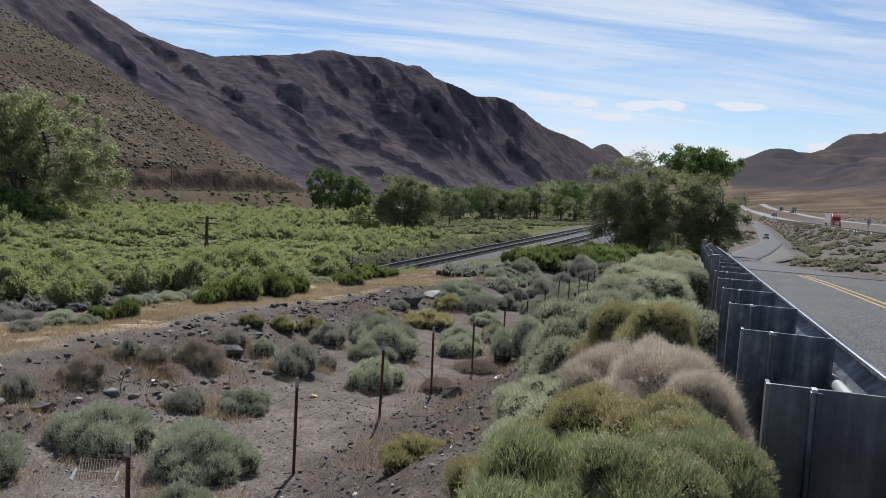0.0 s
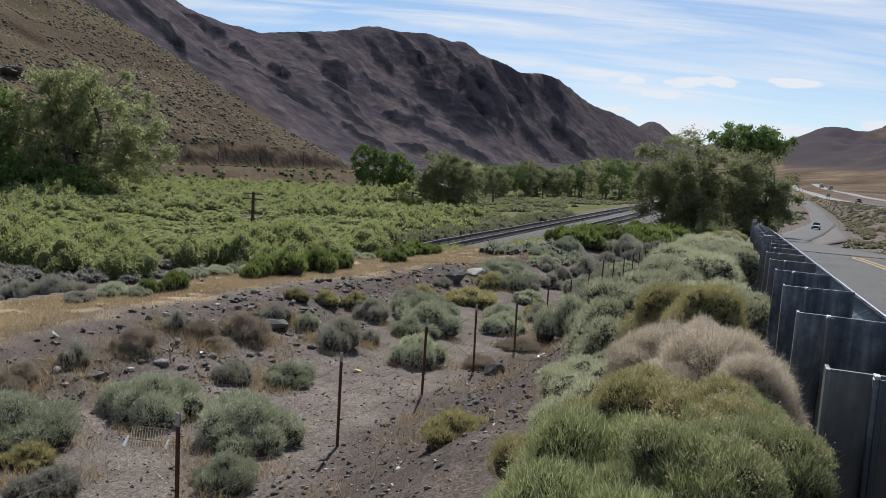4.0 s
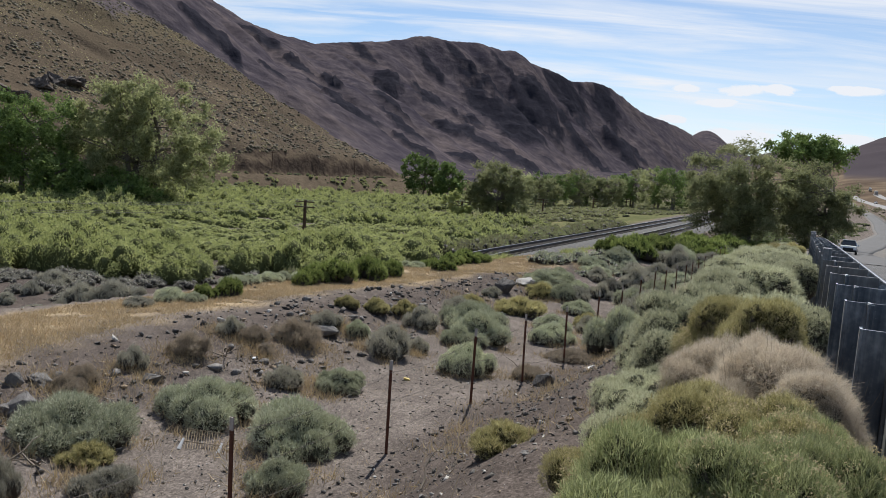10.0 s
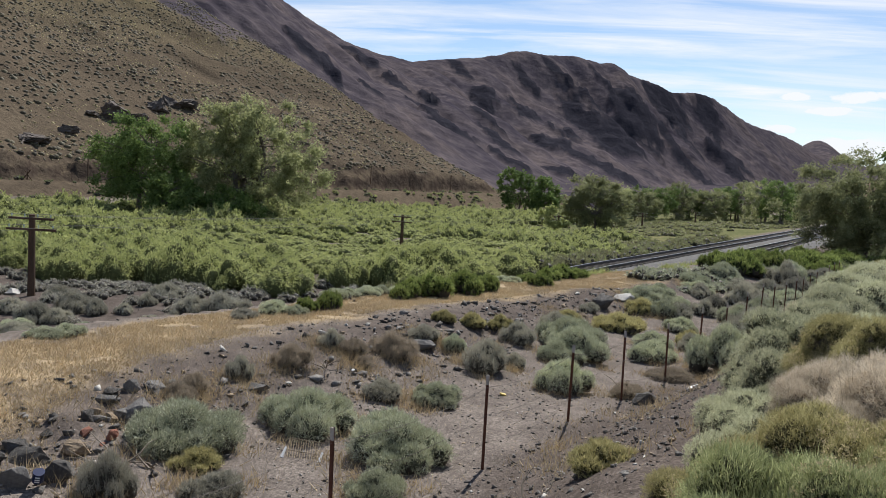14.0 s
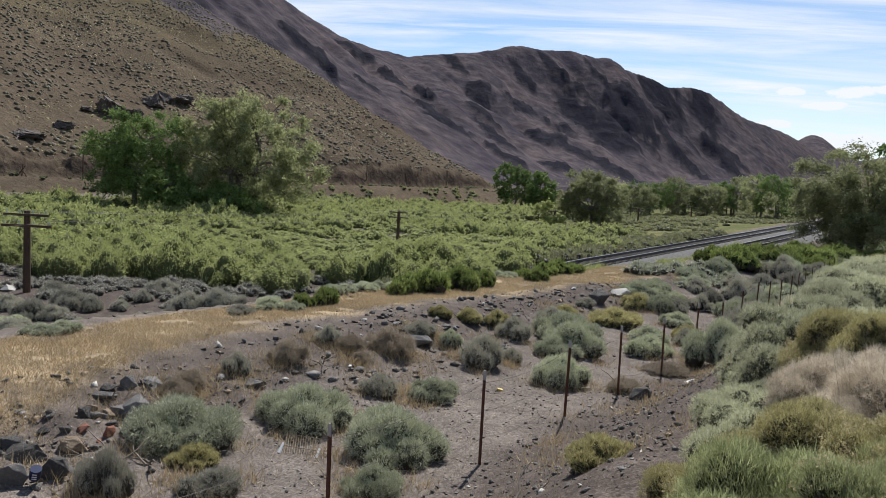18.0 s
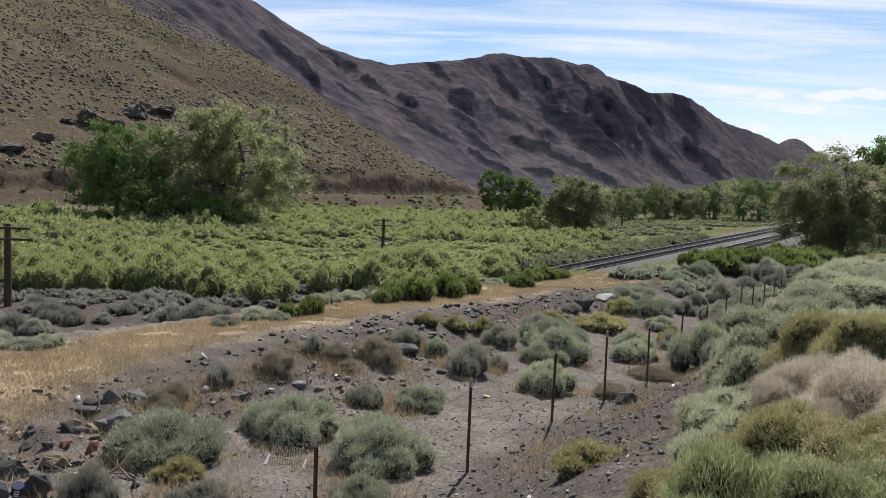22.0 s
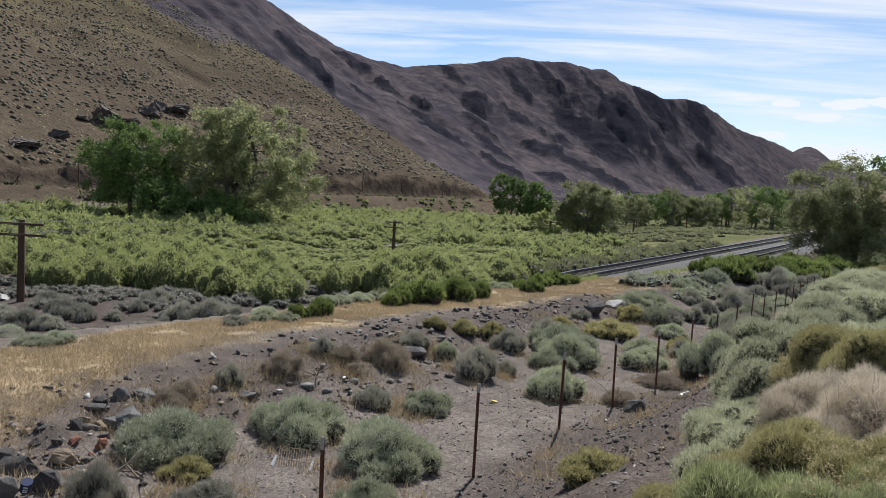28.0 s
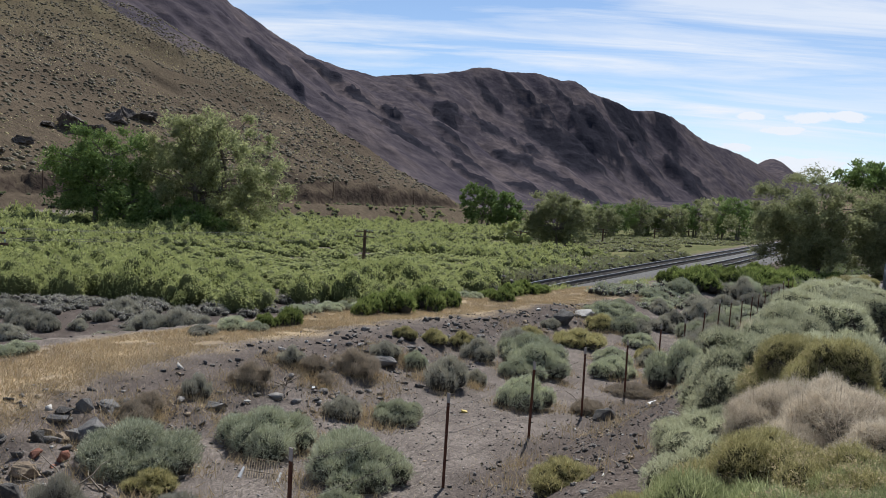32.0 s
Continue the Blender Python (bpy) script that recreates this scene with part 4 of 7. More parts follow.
DRYS = [bush_mesh("dry_brush", 50 + i, 14000, DRY_GREY, 0.15, 0.0045, 0.5, heads=7, open_=0.6, loose=0.6, core=0.4) for i in range(3)]
GREASES = [bush_mesh("greasewood", 60 + i, 6000, GREASE, 0.10, 0.013, 0.5, open_=0.35) for i in range(3)]


def join_plants(name, label, category, variants, places, mat, core_mat):
    """Many shrubs nobody could count, joined: places are x, y, z, size, height factor, turn."""
    vs, fs, ms, o = [], [], [], 0
    for i, (x, y, z, size, tall, turn) in enumerate(places):
        v, f, m = variants[i % len(variants)]
        c, s_ = math.cos(turn), math.sin(turn)
        w = np.stack([(v[:, 0] * c - v[:, 1] * s_) * size + x, (v[:, 0] * s_ + v[:, 1] * c) * size + y, v[:, 2] * size * tall + z], -1)
        vs.append(w)
        fs.append(f + o)
        ms.append(m)
        o += len(w)
    me = mesh_from(name, np.concatenate(vs), np.concatenate(fs), False, [mat, core_mat], np.concatenate(ms))
    return thing(name, label, category, kind="stuff", data=me)


def leafy_variant(seed, count, size, stretch=0.5, upright=0.5, squash=1.0, cuts=1, heads=6, shrink=0.86, loose=0.6):
    """A light shrub as triangles: leaves over rounded heads, and their dark inner faces."""
    rng = np.random.default_rng(seed)
    lp = lobes_of(rng, heads, squash, 0.0)
    v, f = tufts(rng, count, 6, lp, squash, 0.4, upright, size, size * stretch, 0.08, loose)
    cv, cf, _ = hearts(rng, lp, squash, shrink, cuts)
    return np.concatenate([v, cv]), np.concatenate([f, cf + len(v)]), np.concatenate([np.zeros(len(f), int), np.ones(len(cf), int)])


# willow thicket on the river flat
def build_thicket():
    rng = np.random.default_rng(3)
    near = [leafy_variant(100 + i, 3200, 0.045, 0.42, upright=0.15, squash=1.15, cuts=2, heads=11, loose=0.7) for i in range(8)]
    far = [leafy_variant(110 + i, 600, 0.085, 0.48, upright=0.15, squash=1.15, cuts=1, heads=9, loose=0.7) for i in range(8)]
    sets = ([], [])
    # darkened leaf colour stands for shade in the gaps of the thicket
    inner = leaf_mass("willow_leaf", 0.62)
    for s in np.arange(8, 172, 2.5):
        for n in np.arange(-118, -21, 2.5):
            ss, nn = s + rng.uniform(-1.1, 1.1), n + rng.uniform(-1.1, 1.1)
            front = np.interp(ss, [8, 20, 25.5, 27.4, 29.2, 30.4, 33, 40, 60, 90, 130, 170], [-62, -56, -46, -42, -37.8, -30, -28, -24, -26.5, -27, -27, -27]) + 1.5 * math.sin(ss * 0.9)
            if nn > front or nn < np.interp(ss, [0, 60, 100, 170], [-104, -104, -98, -84]):
                continue
            if ss > 104 and nn > -60 + 4 * math.sin(ss * 0.4) or ss > 78 and nn > -36 + 4 * math.sin(ss * 0.5):
                continue
            if vnoise(ss / 7 + 3, nn / 7) < 0.06 or (abs(ss - 38 + (nn + 30) * 0.4) < 1.3 and nn > -44):
                continue
            x, y = to_xy(ss, nn)
            if abs(math.degrees(math.atan2(-x, y)) - 6) > 46:
                continue
            h = (0.62 + 0.75 * float(vnoise(ss / 5, nn / 5)) + 0.1 * rng.random()) * np.interp(ss, [20, 35, 52], [1.12, 1.05, 0.85]) * (0.7 + 0.56 * float(vnoise(ss / 2.4 + 9, nn / 2.4)))
            if 42 < ss < 80 and -58 < nn < -31:
                h *= 0.52
            # the brush stays low where the pole line was cleared
            if 40 < ss < 73 and abs(nn + 0.7 * ss) < 3:
                h = min(h, 3.4 * max(1 - ss / 69, 0) + 0.2)
            row = (x, y, gz(x, y) - 0.15, 1.75 * (0.75 + 0.5 * rng.random()), 1.2 * h * rng.uniform(0.78, 1.08), rng.uniform(0, 6.28))
            sets[int(math.hypot(x, y) > 60)].append(row)
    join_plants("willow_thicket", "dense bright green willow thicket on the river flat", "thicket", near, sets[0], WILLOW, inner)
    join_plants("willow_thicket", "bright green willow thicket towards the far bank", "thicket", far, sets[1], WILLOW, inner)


build_thicket()


# ---- trees ----
def limb_mesh(name, paths, seg=7):
    vs, fs = [], []
    for pts, r0, r1 in paths:
        pts = [Vector(p) for p in pts]
        k = len(pts)
        o = len(vs)
        for i, p in enumerate(pts):
            d = (pts[min(i + 1, k - 1)] - pts[max(i - 1, 0)]).normalized()
            q = d.to_track_quat("Z", "Y")
            r = r0 + (r1 - r0) * i / (k - 1)
            for j in range(seg):
                a = 2 * math.pi * j / seg
                vs.append(p + q @ Vector((math.cos(a) * r, math.sin(a) * r, 0)))
        for i in range(k - 1):
            for j in range(seg):
                fs.append([o + i * seg + j, o + i * seg + (j + 1) % seg, o + (i + 1) * seg + (j + 1) % seg, o + (i + 1) * seg + j])
    return mesh_from(name, np.array([v[:] for v in vs]), np.array(fs), True, [BARK])


def tree(name, label, s, n, height, crown, leaf_mat, seed, clumps=60, per=130, leaf=0.16, trunks=1, low=0.25, clump_r=1.2, tilt=(0, 0), hollow=0.45, base_z=None):
    """A tree: tapered trunk and limbs, and a crown of leaf clumps round the limb ends. crown: half widths along x, y and z."""
    rng = np.random.default_rng(seed)
    x, y = to_xy(s, n)
    ob = thing(name, label, "tree", at=(x, y, gz(x, y) - 0.1 if base_z is None else base_z))
    cx, cy, cz = crown
    mid = height - cz
    paths, ends = [], []
    for t in range(trunks):
        off = Vector((rng.uniform(-1, 1) * cx * 0.3, rng.uniform(-1, 1) * cy * 0.3, 0)) if trunks > 1 else Vector((0, 0, 0))
        top = Vector((off.x * 1.6 + tilt[0], off.y * 1.6 + tilt[1], height * 0.55))
        r = height * 0.028
        p = [off, off * 1.1 + Vector((0.1, 0, height * 0.15)), off * 1.3 + Vector((rng.uniform(-.4, .4), rng.uniform(-.4, .4), height * 0.33)), top]
        paths.append((p, r, r * 0.5))
    tries = 0
    while len(ends) < clumps and tries < clumps * 20:
        tries += 1
        d = rng.normal(size=3)
        d /= np.linalg.norm(d)
        rad = (hollow + (1 - hollow) * rng.random()) * (0.72 + 0.46 * vnoise(d[0] * 2.6 + seed, d[2] * 2.6 + d[1] * 1.3))
        rad = min(rad, 0.98)
        e = np.array([d[0] * cx * rad, d[1] * cy * rad, mid + d[2] * cz * rad])
        if e[2] < height * low * (0.5 + 0.5 * rng.random()):
            continue
        ends.append(e)
    for e in ends[:: max(1, len(ends) // 46)]:
        tr = paths[rng.integers(trunks)][0]
        a = tr[2] if e[2] < height * 0.6 else tr[3]
        e = Vector(e)
        m = a.lerp(e, 0.5) + Vector((rng.uniform(-.5, .5), rng.uniform(-.5, .5), rng.uniform(0.1, .7)))
        paths.append(([a, a.lerp(m, 0.5), m, e], height * 0.011, height * 0.003))
    part("trunk", limb_mesh(name + "_limbs", paths), BARK, ob)
    pts = []
    heart = np.array([0, 0, mid - 0.3 * cz])
    for e in ends:
        # each clump: leafy twigs that spray outwards and up from a limb's end
        k = max(int(per * (0.6 + 0.8 * rng.random())) // 9, 4)
        out = (e - heart) / (np.linalg.norm(e - heart) + 1e-6)
        q = rng.normal(size=(k, 3)) + 0.75 * out + [0, 0, 0.35]
        q /= np.linalg.norm(q, axis=1)[:, None]
        q *= (clump_r * (0.55 + 0.75 * rng.random(k)))[:, None] * rng.uniform(0.65, 1.25)
        q[:, 2] *= 0.8
        reach = rng.uniform(0.25, 1.0, (k, 9, 1))
        spray = q[:, None, :] * reach + rng.normal(size=(k, 9, 3)) * 0.085 * clump_r
        spray[:, :, 2] -= 0.12 * clump_r * reach[:, :, 0] ** 2
        pts.append(e + spray.reshape(-1, 3))
    pts = np.concatenate(pts)
    pts[:, 2] = np.maximum(pts[:, 2], 0.3)
    v, f = leaves(rng, pts, np.full(len(pts), leaf))
    part("crown", mesh_from(name + "_crown", v, f, False, [leaf_mat]), leaf_mat, ob)
    return ob


def at_az(az, d):
    """Place s, n at an azimuth and a distance from the eye."""
    q = radians(az)
    return to_sn(-math.sin(q) * d, math.cos(q) * d)


def place_trees():
    tree("cottonwood_tree", "broad dense dark green cottonwood tree by the willows", *at_az(35.1, 113), 13.9, (6.4, 6.5, 7.2), COTTON, 1, 120, 300, 0.18, 2, 0.02, 1.9, hollow=0.35)
    tree("cottonwood_tree", "wide pale green cottonwood with bare limbs showing", *at_az(28.0, 109), 16.7, (10.6, 7.0, 8.4), COTTON_PALE, 2, 190, 340, 0.18, 3, 0.02, 1.9, hollow=0.5)
    tree("cottonwood_tree", "low dark green cottonwood at the thicket edge", *at_az(33.2, 106), 6.0, (4.0, 3.0, 3.0), COTTON, 3, 40, 150, 0.24, 2, 0.05, 1.5)
    tree("cottonwood_tree", "dark green cottonwood at the foot of the spur", *at_az(8.6, 240), 13.5, (7.5, 7.0, 6.5), COTTON, 4, 60, 110, 0.42, 2, 0.05, 2.2)
    tree("cottonwood_tree", "dark green cottonwood at the foot of the spur", *at_az(6.6, 235), 11.5, (6.5, 6.0, 5.5), COTTON, 5, 50, 110, 0.42, 2, 0.05, 2.0)
    tree("cottonwood_tree", "rounded light green young cottonwood on the river flat", *at_az(3.0, 128), 10.0, (5.4, 4.8, 5.3), ELM, 6, 110, 240, 0.17, 2, 0.0, 1.5)
    tree("willow_tree", "small bright green willow tree in the flat", *at_az(5.9, 122), 4.2, (2.4, 2.4, 2.0), WILLOW, 7, 24, 110, 0.24, 2, 0.05, 1.0)
    tree("cottonwood_tree", "low dark green cottonwood at the thicket edge", *at_az(29.6, 104), 4.6, (5.0, 3.0, 2.3), COTTON, 8, 44, 150, 0.2, 2, 0.05, 1.4)
    far = ((-1.2, 215, 8.8, 4.6, COTTON), (-2.6, 225, 9.0, 4.4, ELM), (-3.6, 235, 8.0, 4.0, COTTON), (-4.9, 230, 8.0, 4.0, ELM), (-5.9, 240, 9.4, 4.2, COTTON), (-7.0, 245, 9.6, 4.6, ELM), (-8.2, 225, 9.6, 4.2, COTTON_PALE), (-9.2, 220, 10.0, 4.2, COTTON), (-0.2, 205, 6.2, 3.8, ELM), (1.2, 230, 7.0, 4.0, COTTON_PALE), (-10.3, 240, 9.0, 4.6, COTTON))
    for i, (az, d, h, w, m) in enumerate(far):
        tree("cottonwood_tree", "grey-green open cottonwood in the row along the river", *at_az(az, d), h * 1.2, (w * 1.35, w * 1.2, h * 0.58), m, 20 + i, 64, 200, 0.19, 2, 0.0, 1.7)
    tree("elm_tree", "large spreading olive green elm with dark trunk", *at_az(-14.0, 98), 12.6, (9.0, 7.0, 6.6), ELM, 40, 190, 460, 0.12, 3, 0.04, 1.5, hollow=0.3)
    tree("elm_tree", "leafy olive green elm beside the gravel road", *at_az(-18.7, 96), 9.6, (4.6, 4.2, 4.9), ELM, 41, 90, 460, 0.12, 2, 0.02, 1.3, hollow=0.3)
    tree("cottonwood_tree", "tall bright green cottonwood rising behind the elm", *at_az(-18.3, 118), 16.2, (6.6, 4.4, 2.7), COTTON, 42, 70, 260, 0.18, 1, 0.6, 1.5, hollow=0.2)


place_trees()


# ---- guardrail ----
def build_guardrail():
    rail = thing("guardrail", "weathered galvanised steel guardrail with wide plate posts", "guardrail")
    step, first, count = 1.22, 2.25 - 2 * 1.22, 22
    pb = bmesh.new()
    box(pb, 0.0, -0.005, -1.05, 0.348, 0.005, 0.0, 0.002)
    box(pb, -0.012, -0.03, -1.05, 0.0, 0.03, 0.004, 0.002)
    plate = bpy.data.meshes.new("post_plate")
    pb.to_mesh(plate)
    pb.free()
    plate.materials.append(STEEL)
    rb = bmesh.new()
    box(rb, 0.098, -0.035, -1.05, 0.112, -0.0055, -0.005, 0.003)
    box(rb, 0.112, -0.035, -1.05, 0.128, -0.028, -0.005, 0.002)
    ribm = bpy.data.meshes.new("rib")
    rb.to_mesh(ribm)
    rb.free()
    ribm.materials.append(STEEL)
    cb = bmesh.new()
    box(cb, 0.100, -0.036, -0.005, 0.114, -0.004, 0.004, 0.001)
    capm = bpy.data.meshes.new("rib_cap")
    cb.to_mesh(capm)
    cb.free()
    capm.materials.append(STEEL_BRIGHT)
    tb = bmesh.new()
    tube(tb, (0.30, -0.012, -0.10), (0.30, 0.012, -0.10), 0.011, seg=6)
    bolt = bpy.data.meshes.new("bolt")
    tb.to_mesh(bolt)
    tb.free()
    bolt.materials.append(STEEL)
    rng = np.random.default_rng(5)
    tops = []
    for k in range(count):
        s = first + step * k
        x, y = to_xy(s, 0.225)
        z = float(z_road(s)) + 0.955
        m = pose(x, y, z, 0, rng.uniform(-0.6, 0.6), -18 + rng.uniform(-1.5, 1.5))
        p = new("post", plate)
        p.parent, p.matrix_basis = rail, m
        for nm, me in (("rib", ribm), ("cap", capm), ("bolt", bolt)):
            q = new(nm, me)
            q.parent = p
        tops.append((s, z))
    # taller marker plates towards the far end
    for s, h, w in ((9.6, 0.13, 0.09), (23.2, 0.12, 0.12), (24.6, 0.16, 0.14)):
        bm = bmesh.new()
        box(bm, 0, -0.02, -1.0, w, 0.02, h, 0.004)
        x, y = to_xy(s, 0.2)
        p = part("marker_plate", bm, STEEL, rail)
        p.matrix_basis = pose(x, y, float(z_road(s)) + 0.955, 0, 0, -18)
    # the beam: a folded profile facing the road, and a pipe behind it
    prof = [(0.60, -0.03), (0.615, -0.02), (0.675, -0.05), (0.675, -0.10), (0.61, -0.145), (0.61, -0.20), (0.675, -0.245), (0.675, -0.30), (0.615, -0.335), (0.60, -0.325)]
    ss = np.arange(first, first + step * (count - 1) + 0.1, step)
    vs, fs, m = [], [], len(prof)
    for s in ss:
        for n, z in prof:
            x, y = to_xy(s, n)
            vs.append((x, y, float(z_road(s)) + 0.95 + z))
    for i in range(len(ss) - 1):
        for j in range(m - 1):
            fs.append([i * m + j, i * m + j + 1, (i + 1) * m + j + 1, (i + 1) * m + j])
    me = mesh_from("beam", np.array(vs), np.array(fs), True, [STEEL])
    b = part("beam", me, STEEL, rail, "folded steel beam")
    sol = b.modifiers.new("gauge", "SOLIDIFY")
    sol.thickness = 0.006
    for i in range(len(ss) - 1):
        bm = bmesh.new()
        a, c = to_xy(ss[i], 0.578), to_xy(ss[i + 1], 0.578)
        tube(bm, (*a, float(z_road(ss[i])) + 0.785), (*c, float(z_road(ss[i + 1])) + 0.785), 0.025, seg=18)
        for q in bm.faces:
            q.smooth = True
        part("pipe", bm, PIPE_STEEL, rail, "bright galvanised pipe")
    bm = bmesh.new()
    for i in range(len(ss) - 1):
        a, c = to_xy(ss[i], 0.607), to_xy(ss[i + 1], 0.607)
        tube(bm, (*a, float(z_road(ss[i])) + 0.93), (*c, float(z_road(ss[i + 1])) + 0.93), 0.005, seg=6)
    part("top_lip", bm, PIPE_STEEL, rail)


build_guardrail()


# ---- wire fence ----
def build_fence():
    fence = thing("wire_fence", "barbed wire fence on rusty steel posts along the gully", "fence")
    at = [-0.4, 2.7, 5.78, 8.96, 11.88, 14.6, 17.62, 20.66, 23.78, 26.5, 29.25, 32.0, 35.1, 37.9, 40.3, 43.2, 46.0, 49, 52, 55, 58]
    rng = np.random.default_rng(8)
    pts = []
    for k, s in enumerate(at):
        x, y = to_xy(s, -4.8)
        z = gz(x, y)
        h = 1.32 + 0.010 * max(s - 12, 0) + rng.uniform(-0.04, 0.05)
        lean = (rng.uniform(-0.03, 0.03), rng.uniform(-0.03, 0.03))
        bm = bmesh.new()
        # a T section
        box(bm, -0.022, -0.004, -0.3, 0.022, 0.004, h, 0.001)
        box(bm, -0.004, 0.004, -0.3, 0.004, 0.03, h, 0.001)
        for v in bm.verts:
            v.co.x += lean[0] * max(v.co.z, 0)
            v.co.y += lean[1] * max(v.co.z, 0)
        p = part("post", bm, RUST, fence)
        p.matrix_basis = pose(x, y, z, 0, 0, -18 + rng.uniform(-20, 20))
        bm = bmesh.new()
        box(bm, -0.024, -0.006, h - 0.13, 0.024, 0.006, h + 0.002, 0.001)
        for v in bm.verts:
            v.co.x += lean[0] * v.co.z
            v.co.y += lean[1] * v.co.z
        part("tip", bm, TIP, p, "faded pale tip")
        pts.append((x, y, z, h))
    for frac in (0.30, 0.58, 0.88):
        bm = bmesh.new()
        for a, b in zip(pts, pts[1:]):
            pa, pb = Vector((a[0], a[1], a[2] + a[3] * frac)), Vector((b[0], b[1], b[2] + b[3] * frac))
            last = pa
            for i in range(1, 7):
                t = i / 6
                q = pa.lerp(pb, t) + Vector((0, 0, -0.10 * 4 * t * (1 - t) * (1 + 0.6 * (frac < 0.4))))
                tube(bm, last, q, 0.0028, seg=4)
                last = q
            if a[1] < 22:
                n_b = int((pb - pa).length / 0.16)
                for i in range(n_b):
                    q = pa.lerp(pb, (i + 0.5) / n_b)
                    q.z -= 0.10 * 4 * ((i + .5) / n_b) * (1 - (i + .5) / n_b) * (1 + 0.6 * (frac < 0.4))
                    d = Vector((rng.uniform(-1, 1), rng.uniform(-1, 1), rng.uniform(-1, 1))).normalized() * 0.018
                    tube(bm, q - d, q + d, 0.0022, seg=3)
        part("wire", bm, WIRE, fence, "rusty barbed wire strand")


TIP = plain("faded_post_paint", (0.30, 0.27, 0.25), (0.48, 0.45, 0.42), 20, rough=0.7)
WIRE = plain("fence_wire", (0.10, 0.085, 0.075), (0.22, 0.19, 0.165), 20, rough=0.6, metal=0.4, bumpy=0)
build_fence()


# ---- railway ----
def build_railway():
    ties_mat = plain("sleeper_wood", (0.035, 0.03, 0.027), (0.085, 0.072, 0.06), 5, rough=0.9)
    rail_mat = plain("rail_steel", (0.05, 0.038, 0.032), (0.11, 0.085, 0.07), 6, rough=0.6, metal=0.5)
    head_mat = plain("worn_rail_head", (0.22, 0.2, 0.19), (0.34, 0.32, 0.3), 6, rough=0.3, metal=0.8)
    prof = [(-2.6, -0.42), (-1.75, -0.10), (-1.3, -0.06), (1.3, -0.06), (1.75, -0.10), (2.6, -0.42)]
    tb = bmesh.new()
    box(tb, -1.25, -0.11, -0.2, 1.25, 0.11, 0.0, 0.01)
    tie = bpy.data.meshes.new("sleeper")
    tb.to_mesh(tie)
    tb.free()
    tie.materials.append(ties_mat)
    for name, off, s0, s1, lab in (("railway_track", 0.0, 6, 420, "railway track with dark sleepers on grey ballast"), ("railway_siding", 4.1, 84, 420, "second railway track beside the main line")):
        tr = thing(name, lab, "railway track")
        ss = np.concatenate([np.arange(s0, 60, 2.0), np.arange(max(s0, 60), s1, 4.0)])
        vs, fs, m = [], [], len(prof)
        for s in ss:
            for dn, dz in prof:
                x, y = to_xy(s, float(n_rail(s)) + off + dn)
                vs.append((x, y, float(z_rail(s)) + dz + 0.02 * (off > 0)))
        for i in range(len(ss) - 1):
            for j in range(m - 1):
                fs.append([i * m + j, i * m + j + 1, (i + 1) * m + j + 1, (i + 1) * m + j])
        part("ballast", mesh_from("ballast", np.array(vs), np.array(fs), True, [BALLAST]), BALLAST, tr, "grey stone ballast")
        for side in (-0.7525, 0.7525):
            for nm, w, z0, z1, mat in (("rail", 0.035, 0.0, 0.15, rail_mat), ("rail_head", 0.037, 0.15, 0.18, head_mat)):
                vs, fs = [], []
                for s in ss:
                    for dn, dz in ((-w, z0), (-w, z1), (w, z1), (w, z0)):
                        x, y = to_xy(s, float(n_rail(s)) + off + side + dn)
                        vs.append((x, y, float(z_rail(s)) + dz))
                for i in range(len(ss) - 1):
                    for j in range(3):
                        fs.append([i * 4 + j, (i + 1) * 4 + j, (i + 1) * 4 + j + 1, i * 4 + j + 1])
                part(nm, mesh_from(nm, np.array(vs), np.array(fs), False, [mat]), mat, tr)
        yaw = -18 - math.degrees(math.atan(0.028))
        s, k = max(40.0, s0), 0
        while s < (170 if off == 0 else 140):
            x, y = to_xy(s, float(n_rail(s)) + off)
            t = new("sleeper", tie)
            t.parent, t.matrix_basis = tr, pose(x, y, float(z_rail(s)), 0, 0, yaw + random.uniform(-1, 1))
            s += 0.62


build_railway()


# ---- telegraph line ----
STRAND = plain("tarnished_line_wire", (0.05, 0.048, 0.046), (0.10, 0.096, 0.09), 4, rough=0.7, bumpy=0)


